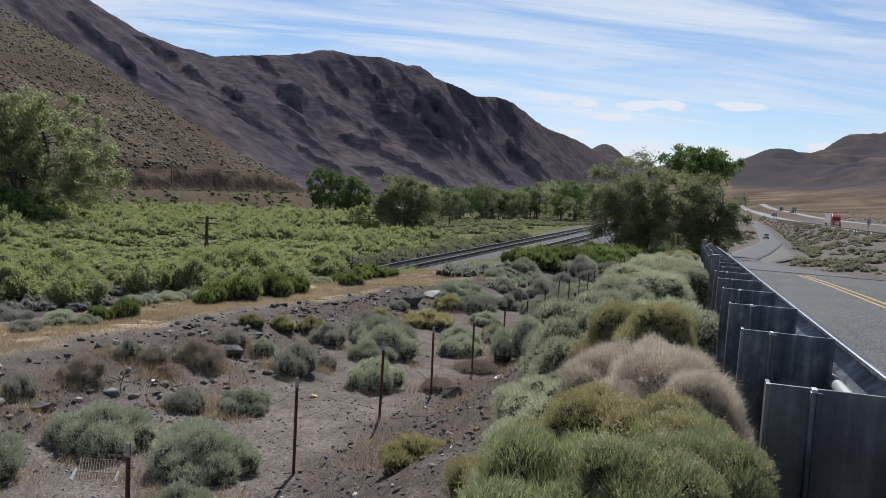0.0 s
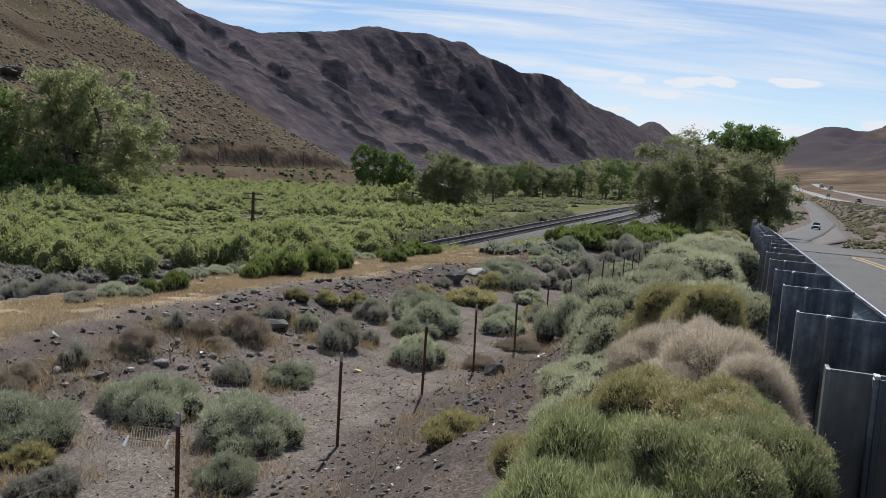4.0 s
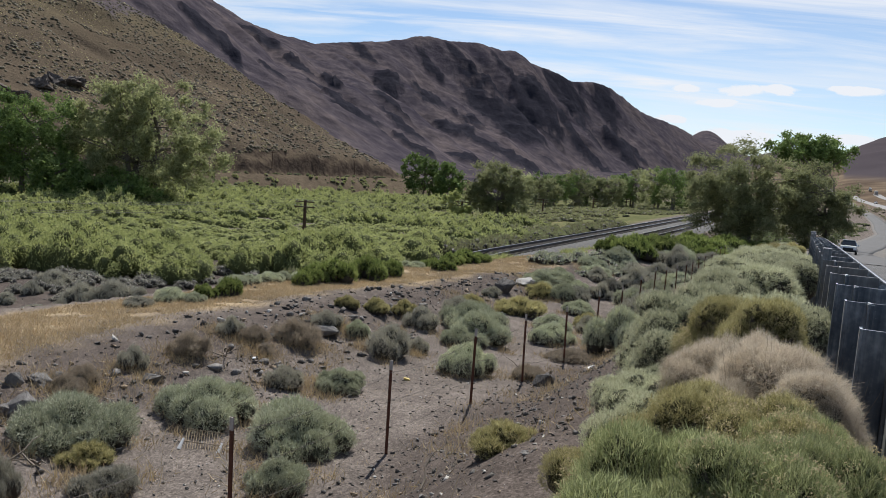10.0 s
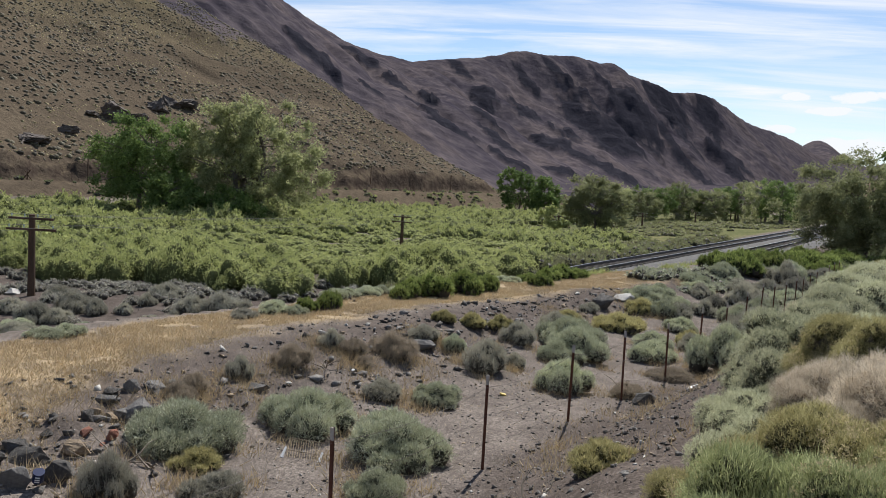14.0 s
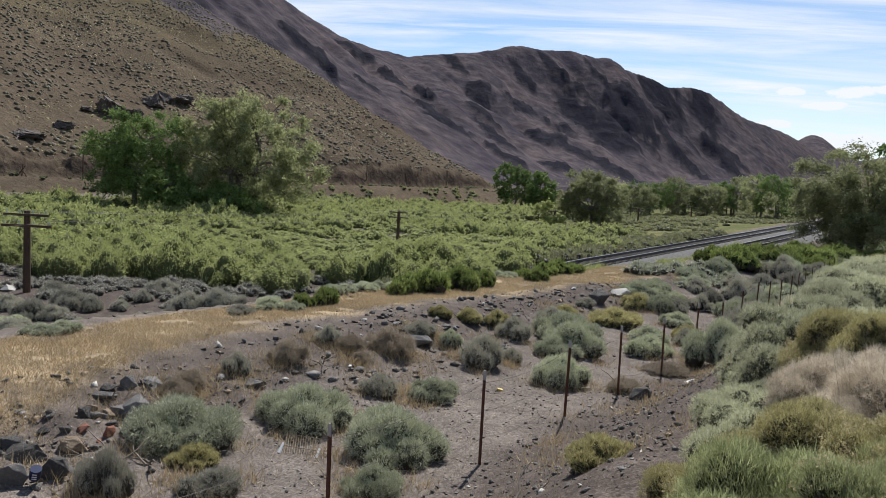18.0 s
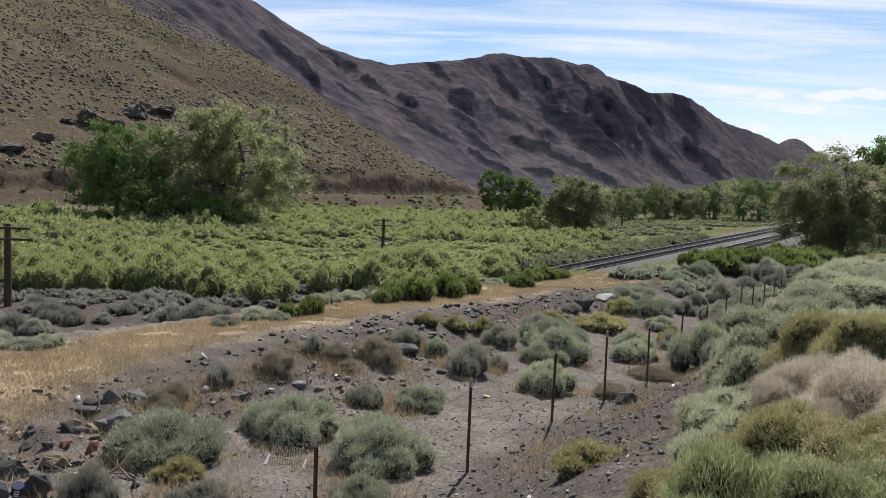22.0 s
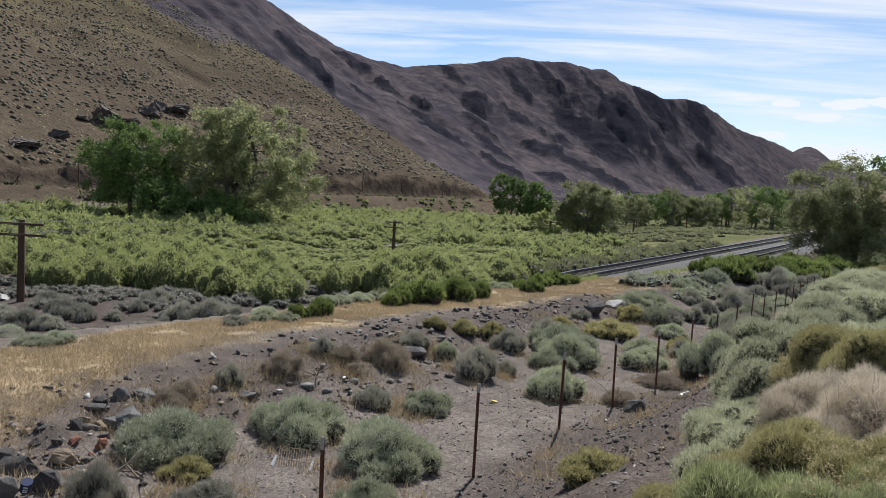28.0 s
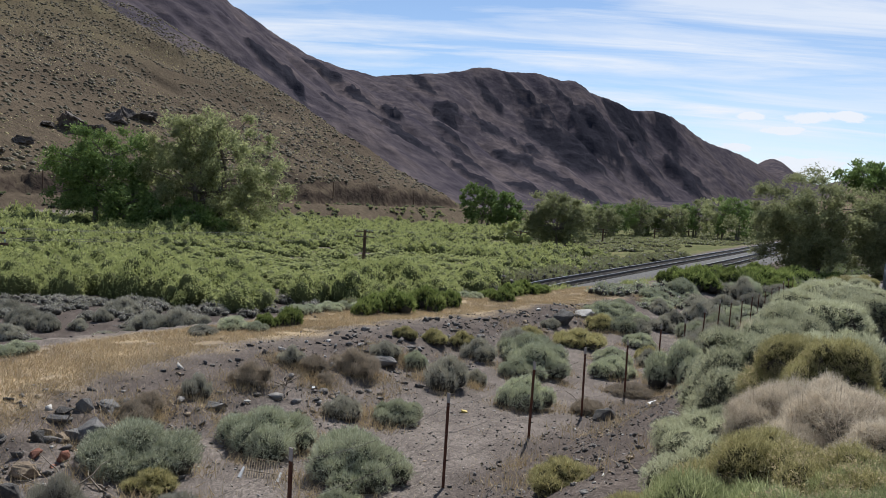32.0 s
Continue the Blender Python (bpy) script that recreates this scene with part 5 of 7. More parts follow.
def build_poles():
    rows = ((-14, -3.9, 0), (22.0, -3.3, 38), (69.2, -4.85, 12), (111.1, -5.5, 4), (152.6, -5.65, 0), (194.2, -6.0, 0), (234.0, -6.6, 0), (280.0, -7.0, 0), (331.0, -7.6, 0))
    glass = plain("insulator_glass", (0.25, 0.32, 0.30), (0.4, 0.5, 0.46), 20, rough=0.15, spec=0.6, bumpy=0)
    ends = []
    for s, top, turn in rows:
        x, y = to_xy(s, -38.2 if s < 30 else -48.5)
        z = gz(x, y)
        pole = thing("telegraph_pole", "dark weathered wooden telegraph pole with two crossarms", "utility pole", "telegraph poles along the railway", at=(x, y, z))
        pole.rotation_euler = (0, radians(random.uniform(-1.2, 1.2)), radians(-18 + turn))
        h = top - z
        bm = bmesh.new()
        tube(bm, (0, 0, -0.5), (0, 0, h), 0.19, 0.15, 10)
        part("shaft", bm, POLE_WOOD, pole)
        arms = []
        for za, half in ((h - 0.2, 1.08), (h - 0.75, 1.2)):
            bm = bmesh.new()
            box(bm, -half, -0.16, za - 0.06, half, -0.05, za + 0.06, 0.008)
            arm = part("crossarm", bm, POLE_WOOD, pole)
            for i in range(4):
                xi = -half + 0.15 + (2 * half - 0.3) * i / 3
                bm = bmesh.new()
                tube(bm, (xi, -0.105, za + 0.06), (xi, -0.105, za + 0.14), 0.018, seg=6)
                tube(bm, (xi, -0.105, za + 0.13), (xi, -0.105, za + 0.24), 0.045, 0.03, 8)
                part("insulator", bm, glass, arm)
            arms.append((za, half))
        q = Matrix.Translation((x, y, z)) @ Euler(pole.rotation_euler).to_matrix().to_4x4()
        ends.append([q @ Vector((hx * half, -0.105, za + 0.2)) for za, half in arms for hx in (-0.9, 0.9)])
    line = thing("telegraph_wires", "thin sagging wires strung between the telegraph poles", "wire")
    for j in range(4):
        bm = bmesh.new()
        for a, b in zip(ends, ends[1:]):
            last = a[j]
            for i in range(1, 9):
                t = i / 8
                p = a[j].lerp(b[j], t) - Vector((0, 0, 0.35 * 4 * t * (1 - t)))
                tube(bm, last, p, 0.008, seg=4)
                last = p
        part("strand", bm, STRAND, line)


build_poles()


# ---- shrubs one by one: s, n, radius, height over radius ----
GULLY_SAGE = ((7.18, -5.28, 0.43, 1.36), (8.46, -5.85, 0.76, 1.3), (8.72, -7.73, 0.74, 1.22), (6.82, -8.24, 0.82, 1.03), (11.39, -7.1, 0.44, 1.41), (14.71, -6.04, 0.58, 1.68), (17.96, -7.2, 0.92, 1.27), (19.69, -5.72, 0.66, 1.25), (19.32, -3.88, 0.75, 2.13), (14.98, -8.94, 0.3, 2.0))
GULLY_GREY = ((10.83, -7.91, 0.37, 1.41), (14.42, -7.77, 0.55, 1.83), (9.21, -9.72, 0.26, 2.08), (14.69, -9.58, 0.39, 1.4), (12.02, -10.08, 0.3, 1.85), (15.41, -7.59, 0.28, 1.82), (6.07, -6.71, 0.38, 1.13), (5.12, -7.42, 0.32, 2.3))
GULLY_DRY = ((8.27, -9.7, 0.2, 2.19), (7.84, -9.62, 0.28, 1.5), (10.42, -9.69, 0.31, 2.21), (12.26, -9.68, 0.3, 1.62), (13.01, -9.27, 0.42, 1.94), (11.93, -9.15, 0.18, 1.88), (15.07, -4.9, 0.35, 1.33), (17.98, -4.79, 0.48, 0.86))
GULLY_OLIVE = ((6.75, -2.36, 0.42, 0.85), (6.44, -7.49, 0.42, 0.86), (23.17, -7.86, 0.84, 0.97), (27.0, -8.37, 0.72, 1.14), (23.34, -5.71, 0.53, 1.33), (17.26, -9.79, 0.44, 1.2), (16.54, -10.21, 0.36, 1.2), (18.05, -9.37, 0.37, 1.44), (22.1, -9.13, 0.52, 1.0))
MIDDLE_SAGE = ((18.73, -7.72, 0.9, 1.3), (17.11, -7.34, 0.5, 1.3), (30.81, -9.04, 0.79, 1.2), (46.58, -9.65, 0.85, 1.3), (42.26, -5.58, 1.0, 1.2), (21.43, -6.29, 0.61, 1.3), (46.72, -3.96, 0.74, 1.3), (68.85, -3.55, 1.08, 1.2), (20.54, -2.5, 0.5, 1.3), (33.2, -9.6, 0.7, 1.2), (40.1, -9.9, 0.8, 1.2), (25.6, -6.6, 0.55, 1.3), (27.46, -7.69, 0.64, 1.48), (29.14, -9.11, 0.82, 1.14), (46.98, -9.93, 1.04, 1.53), (57.78, -7.79, 1.3, 1.61), (29.81, -7.82, 0.45, 1.8), (29.12, -5.48, 0.65, 1.67), (36.0, -5.87, 0.79, 1.33), (38.35, -4.33, 0.97, 1.14), (53.56, -4.89, 1.16, 1.33), (38.37, -9.17, 0.86, 1.0))
MIDDLE_GREY = ((17.54, -8.59, 0.53, 1.5), (27.72, -7.23, 0.58, 1.5), (37.02, -8.77, 0.68, 1.5), (42.88, -8.22, 0.98, 1.3), (40.79, -6.97, 0.74, 1.4), (53.57, -7.38, 0.9, 2.6), (26.85, -4.71, 0.92, 1.4), (22.38, -5.47, 0.47, 1.6), (44.72, -4.58, 0.61, 1.4), (31.9, -5.2, 0.6, 1.5), (33.9, -6.3, 0.6, 1.4), (20.6, -8.9, 0.45, 1.5), (37.29, -7.01, 0.82, 1.87), (54.9, -9.44, 1.2, 1.2), (24.39, -9.29, 0.4, 1.24), (30.01, -6.9, 0.56, 1.6), (34.63, -7.51, 0.52, 1.8), (46.62, -7.4, 1.19, 1.03), (51.57, -6.42, 0.94, 1.44), (65.31, -6.42, 1.18, 1.2))
CUTTING_GREY = ((18.26, -31.29, 0.92, 1.49), (18.73, -34.07, 0.85, 1.33), (22.11, -30.82, 0.58, 1.33), (23.92, -31.61, 0.47, 2.0), (20.87, -27.21, 0.78, 1.23), (21.55, -26.73, 0.48, 2.53), (20.9, -32.85, 0.99, 1.43), (21.12, -31.47, 0.69, 1.6), (24.05, -28.54, 0.9, 1.52), (24.87, -27.57, 1.08, 1.55), (25.25, -26.3, 0.67, 2.08), (12.67, -13.3, 0.39, 0.93), (22.65, -36.79, 0.94, 1.0), (26.01, -32.81, 0.91, 1.33), (16.02, -28.98, 0.73, 1.33), (18.69, -30.58, 0.66, 1.44))
CUTTING_SAGE = ((17.7, -14.8, 0.42, 1.1), (18.5, -14.9, 0.4, 1.0), (19.3, -14.8, 0.46, 1.05), (20.2, -14.9, 0.42, 1.1), (21.1, -15.0, 0.44, 1.1), (28.3, -14.7, 0.42, 1.0), (29.0, -14.6, 0.46, 1.05), (8.55, -13.72, 0.37, 0.97), (8.11, -13.67, 0.38, 0.79), (18.37, -28.23, 0.76, 0.97), (14.0, -13.63, 0.43, 1.2), (14.26, -13.11, 0.28, 1.3), (27.23, -23.09, 0.65, 1.04), (34.64, -26.69, 0.95, 1.0), (36.25, -26.69, 0.66, 1.3), (20.1, -27.29, 0.62, 0.72), (17.05, -30.42, 0.64, 1.04))
GREASEWOOD = ((30.2, -15.2, 0.62, 1.3), (31.8, -15.1, 0.7, 1.35), (33.4, -15.0, 0.75, 1.4), (35.0, -14.9, 0.8, 1.4), (36.4, -14.8, 0.6, 1.3), (27.6, -15.0, 0.5, 1.2), (14.94, -13.36, 0.31, 1.71), (15.8, -13.42, 0.42, 1.79), (31.55, -21.99, 0.89, 1.94), (20.92, -13.49, 0.81, 1.42), (22.89, -13.37, 0.8, 1.48), (24.28, -13.18, 0.52, 1.69), (19.6, -13.6, 0.55, 1.5), (28.07, -12.9, 0.49, 1.45), (34.5, -15.6, 1.0, 1.35), (56.08, -12.37, 1.24, 1.47), (53.95, -10.25, 1.76, 1.33), (64.71, -9.71, 1.87, 1.25), (72.82, -8.31, 2.35, 1.11), (87.56, -6.96, 2.6, 1.02), (68.76, -6.84, 1.49, 1.33), (56.53, -7.61, 1.03, 1.2), (65.79, -11.1, 1.44, 1.33), (80, -10, 1.8, 1.2), (90, -3.4, 1.9, 1.1))
BANK_GREEN = ((2.0, 0.12, 0.2, 4.2), (1.72, 0.1, 0.22, 3.7), (1.5, 0.18, 0.2, 3.8), (2.02, -0.34, 0.30, 2.9), (1.9, -0.16, 0.27, 3.15), (1.86, 0.0, 0.22, 3.9), (2.05, -0.48, 0.22, 3.4), (2.42, 0.08, 0.2, 4.4), (1.6, -0.3, 0.3, 2.8), (1.55, -0.05, 0.26, 3.2))
BANK_OLIVE = ((2.72, -0.66, 0.22, 3.2), (1.75, -0.42, 0.2, 3.4), (2.65, -0.29, 0.25, 3.45), (2.42, -0.08, 0.24, 3.7), (2.55, -0.5, 0.25, 3.3), (5.52, -0.51, 0.36, 2.7), (4.94, -0.23, 0.32, 2.8))
BANK_DRY = ((3.35, -0.14, 0.36, 2.9), (3.55, 0.04, 0.22, 4.2), (3.62, -0.42, 0.25, 3.6), (2.95, 0.0, 0.22, 4.0), (3.1, -0.3, 0.2, 3.9), (3.9, -0.2, 0.24, 3.7))
BANK_PALE = ((3.89, -0.76, 0.24, 3.3), (4.3, -0.35, 0.34, 2.75), (4.5, -0.75, 0.26, 2.9), (3.3, -0.62, 0.24, 3.3), (3.6, -0.62, 0.25, 3.3), (4.82, -0.74, 0.26, 3.0), (6.46, -0.95, 0.40, 2.7), (8.91, -0.88, 0.49, 2.25), (9.45, -0.48, 0.52, 1.92), (10.96, -0.25, 0.44, 2.13), (6.96, -0.1, 0.33, 2.8), (7.35, -0.35, 0.46, 1.98), (7.88, -0.93, 0.45, 2.3), (12.91, -1.02, 0.57, 2.07), (14.95, -0.58, 0.66, 1.57), (17.96, -0.35, 0.59, 1.7), (18.92, -1.12, 0.69, 1.78), (16.95, -0.6, 0.56, 1.85), (10.91, -0.93, 0.48, 2.29), (5.68, -0.78, 0.36, 2.7))


def place_shrubs():
    rng = np.random.default_rng(11)
    sets = ((GULLY_SAGE, SAGES, "sagebrush", "rounded grey-green sagebrush on dark stony ground", "sagebrush in the gully"),
            (GULLY_GREY, SAGES_GREY, "sagebrush", "grey twiggy sagebrush in the gully", "sagebrush in the gully"),
            (GULLY_DRY, DRYS, "dry_brush", "small dry brown brush on the stony bank", "dry brush in the gully"),
            (GULLY_OLIVE, OLIVES, "rabbitbrush", "low olive-yellow rabbitbrush in the gully", "rabbitbrush in the gully"),
            (MIDDLE_SAGE, SAGES, "sagebrush", "rounded grey-green sagebrush beside the fence", "sagebrush along the fence"),
            (MIDDLE_GREY, SAGES_GREY, "sagebrush", "dark grey sagebrush beside the fence", "sagebrush along the fence"),
            (CUTTING_GREY, SAGES_GREY, "sagebrush", "grey sagebrush on the bank below the willows", "sagebrush below the willows"),
            (CUTTING_SAGE, SAGES, "sagebrush", "low pale sagebrush at the edge of the dry grass", "sagebrush below the willows"),
            (GREASEWOOD, GREASES, "greasewood", "dark olive green greasewood bush at the grass edge", "greasewood bushes"),
            (BANK_GREEN, "green", "rabbitbrush", "bright green feathery rabbitbrush with dry seed heads", "shrubs on the bank"),
            (BANK_OLIVE, "olive", "rabbitbrush", "olive-yellow rabbitbrush with dry seed heads", "shrubs on the bank"),
            (BANK_DRY, "dry", "dry_brush", "tall dry straw-coloured twiggy brush on the bank", "shrubs on the bank"),
            (BANK_PALE, "pale", "rabbitbrush", "pale grey-green rabbitbrush on the bank", "shrubs on the bank"))
    k = 0
    for rows, kinds, nm, lab, grp in sets:
        for s, n, r, h in rows:
            k += 1
            top = 1.0
            if kinds is SAGES or kinds is SAGES_GREY:
                r, h = r * 1.07, h * 0.9
            if kinds is DRYS:
                r, h = r * 1.25, h * 0.72
            if grp == "shrubs on the bank":
                n = n + (0.04 + 0.008 * s if kinds != "green" else -0.07 if n > -0.1 else 0.04)
                r, h = r * 1.08, h / 1.08 * (rng.uniform(1.02, 1.14) if kinds == "green" else rng.uniform(0.92, 1.14))
                kinds_here, top = hedge_bush(kinds, h, r)
            else:
                kinds_here = kinds
            shrub(kinds_here, k, s, n, r, lab, "shrub", grp, nm, h / top, wide=rng.uniform(0.92, 1.1))
    # the rest of the hedge down the bank
    for i in range(70):
        s = 6 + 34 * (i / 70) ** 1.2 + rng.uniform(-0.3, 0.3)
        n = rng.uniform(-float(np.interp(s, [5, 10, 20, 40], [0.9, 1.4, 2.3, 3.0])), -0.3)
        n += 0.03 + 0.005 * s
        top = float(z_road(s)) + rng.uniform(0.25, 0.88) + 0.36 * min(n + 0.6, 0)
        x, y = to_xy(s, n)
        r = rng.uniform(0.36, 0.62)
        h = max(top - gz(x, y), 0.5)
        kinds, lab = (("pale", "pale grey-green rabbitbrush on the bank"), ("pale", "pale grey-green rabbitbrush on the bank"), ("olive", "olive-yellow rabbitbrush with dry seed heads"), ("pale", "pale grey-green rabbitbrush on the bank"), ("dry", "brown dry brush on the bank"))[i * 7 % 5 if i % 3 else 0]
        made, reach = hedge_bush(kinds, h / r, r)
        shrub(made, i, s, n, r, lab, "shrub", "shrubs on the bank", "rabbitbrush" if kinds != "dry" else "dry_brush", h / r / reach)


place_shrubs()


# ---- stones ----
def hull(bm):
    """Closes the loose points of bm into one convex, many-sided stone."""
    r = bmesh.ops.convex_hull(bm, input=list(bm.verts))
    bmesh.ops.delete(bm, geom=[e for e in r["geom_interior"] if isinstance(e, bmesh.types.BMVert)], context="VERTS")
    bm.verts.index_update()
    bmesh.ops.recalc_face_normals(bm, faces=list(bm.faces))


def rock_mesh(name, seed, mat, sub=3, rough=0.10):
    """A broken, angular rock: a ball cut by planes, then chipped."""
    rng = np.random.default_rng(seed)
    bm = bmesh.new()
    for q in rng.normal(size=(13, 3)):
        bm.verts.new(q / np.linalg.norm(q) * rng.uniform(0.85, 1.15))
    hull(bm)
    if sub > 2:
        bmesh.ops.bevel(bm, geom=list(bm.edges), offset=0.05, segments=1, affect="EDGES")
        bmesh.ops.triangulate(bm, faces=list(bm.faces))
    bmesh.ops.subdivide_edges(bm, edges=list(bm.edges), cuts=max(sub - 1, 1), use_grid_fill=True)
    k = Vector((seed, 0, 0))
    for v in bm.verts:
        v.co *= 1 + rough * noise.noise(v.co * 2.5 + k) + 0.6 * rough * noise.noise(v.co * 7 + k)
    me = bpy.data.meshes.new(name)
    bm.to_mesh(me)
    bm.free()
    me.materials.append(mat)
    return me


def place_rocks():
    rng = np.random.default_rng(21)
    sets = (("boulder", ROCK_GREY, "grey angular boulder on stony ground", ((6.82, -9.17, 0.27, 1.79), (4.43, -8.1, 0.2, 1.4))),
            ("rock", ROCK, "dark basalt rock lying on the bank", ((4.88, -8.61, 0.27, 1.12), (4.9, -8.02, 0.2, 1.5), (6.1, -9.33, 0.17, 1.11), (14.46, -4.31, 0.29, 1.15), (25.89, -9.35, 0.5, 1.4), (5.47, -9.2, 0.1, 1.09), (4.98, -9.03, 0.2, 1.2), (5.23, -7.73, 0.16, 1.6), (6.92, -9.95, 0.15, 0.8), (4.5, -8.75, 0.2, 1.2))),
            ("rock", ROCK_BROWN, "brown weathered rock on the bank", ((5.52, -8.67, 0.19, 1.3), (6.44, -9.32, 0.13, 1.38), (6.37, -9.55, 0.1, 1.2))),
            ("rock", ROCK_GREY, "grey broken rock at the grass edge", ((9.27, -9.32, 0.3, 0.75), (7.21, -9.89, 0.15, 1.57), (6.66, -9.33, 0.14, 1.54), (7.65, -9.93, 0.22, 0.7), (6.7, -9.77, 0.18, 0.9), (7.5, -9.75, 0.14, 1.1), (14.39, -9.42, 0.36, 0.7))),
            ("rock", ROCK_RED, "small reddish rock on the bank", ((5.81, -8.89, 0.1, 1.45), (6.05, -8.7, 0.11, 1.6), (5.88, -8.63, 0.06, 1.14))),
            ("rock", ROCK_PALE, "pale flat slab of rock", ((27.96, -9.39, 0.42, 0.9), (21.97, -39.67, 0.5, 0.8), (39.43, -20.94, 0.59, 0.56))))
    k = 0
    for nm, mat, lab, rows in sets:
        for s, n, r, h in rows:
            k += 1
            x, y = to_xy(s, n)
            ob = thing(nm, lab, "rock", "rocks in the gully", data=rock_mesh(nm, 300 + k, mat))
            ob.location = (x, y, gz(x, y) + r * h * 0.22)
            ob.scale = (r * 1.0, r * rng.uniform(0.7, 1.0), r * h * 0.55)
            ob.rotation_euler = (rng.uniform(-0.15, 0.15), rng.uniform(-0.15, 0.15), rng.uniform(0, 6.28))
    # dark outcrops on the slope across the river
    for az, d, r, h in ((36.9, 230, 4.2, 1.1), (35.5, 230, 2.8, 1.0), (34.3, 249, 3.6, 0.8), (33.6, 256, 3.0, 0.8), (32.6, 259, 3.4, 0.7), (39.9, 207, 2.6, 0.7), (41.9, 197, 3.4, 0.5), (36.2, 214, 2.2, 0.7), (38.6, 224, 1.8, 0.7), (37.6, 205, 2.2, 0.6)):
        k += 1
        x, y = to_xy(*at_az(az, d))
        ob = thing("rock_outcrop", "dark jagged rock outcrop on the dry slope", "rock", "outcrops on the slope", data=rock_mesh("outcrop", 300 + k, OUTCROP, 4, 0.45))
        ob.location, ob.scale = (x, y, gz(x, y) + r * h * 0.2), (r, r, r * h)
        ob.rotation_euler = (rng.uniform(-0.3, 0.3), rng.uniform(-0.3, 0.3), rng.uniform(0, 6.28))


OUTCROP = plain("dark_outcrop_rock", (0.06, 0.05, 0.043), (0.14, 0.115, 0.098), 0.8, rough=0.9, bumpy=0.9, dist=0.4)
place_rocks()


def scatter_stones():
    """Small stones nobody could count, joined into one object."""
    rng = np.random.default_rng(31)
    base = []
    for i in range(6):
        bm = bmesh.new()
        for q in rng.normal(size=(9, 3)):
            bm.verts.new(q / np.linalg.norm(q) * rng.uniform(0.75, 1.15))
        hull(bm)
        v = np.array([w.co[:] for w in bm.verts])
        f = np.array([[w.index for w in q.verts] for q in bm.faces])
        bm.free()
        base.append((v, f))
    vs, fs, ms, o = [], [], [], 0
    zones = ((1700, 2, 34, -10.8, -8.0, 0.025, 0.13), (3600, 2, 28, -4.8, -1.6, 0.012, 0.055), (420, 3, 24, -9, -4.4, 0.01, 0.045), (200, 3, 12, -9.8, -7.4, 0.03, 0.12), (7500, 2.5, 16, -9.6, -1.8, 0.006, 0.034), (500, 10, 30, -36, -14, 0.04, 0.16), (200, 3, 26, -13, -9.5, 0.02, 0.06), (260, 12, 26, -11.6, -9.4, 0.03, 0.13))
    for count, s0, s1, n0, n1, r0, r1 in zones:
        s, n = rng.uniform(s0, s1, count), rng.uniform(n0, n1, count)
        x, y = to_xy(s, n)
        z = ground(x, y)
        r = r0 + (r1 - r0) * rng.random(count) ** 4.5
        for i in range(count):
            v, f = base[i % 6]
            a = rng.uniform(0, 6.28)
            c, q = math.cos(a), math.sin(a)
            w = v * [r[i] * 1.15, r[i] * 0.9, r[i] * rng.uniform(0.5, 0.95)]
            vs.append(np.stack([w[:, 0] * c - w[:, 1] * q + x[i], w[:, 0] * q + w[:, 1] * c + y[i], w[:, 2] + z[i] + r[i] * 0.2], -1))
            fs.append(f + o)
            ms.append(np.full(len(f), int(rng.choice(4, p=(0.70, 0.15, 0.08, 0.07)))))
            o += len(v)
    me = mesh_from("stones", np.concatenate(vs), np.concatenate(fs), False, [ROCK, ROCK_GREY, ROCK_BROWN, ROCK_PALE], np.concatenate(ms))
    thing("stones", "scattered dark stones and gravel on the ground", "stones", kind="stuff", data=me)


scatter_stones()


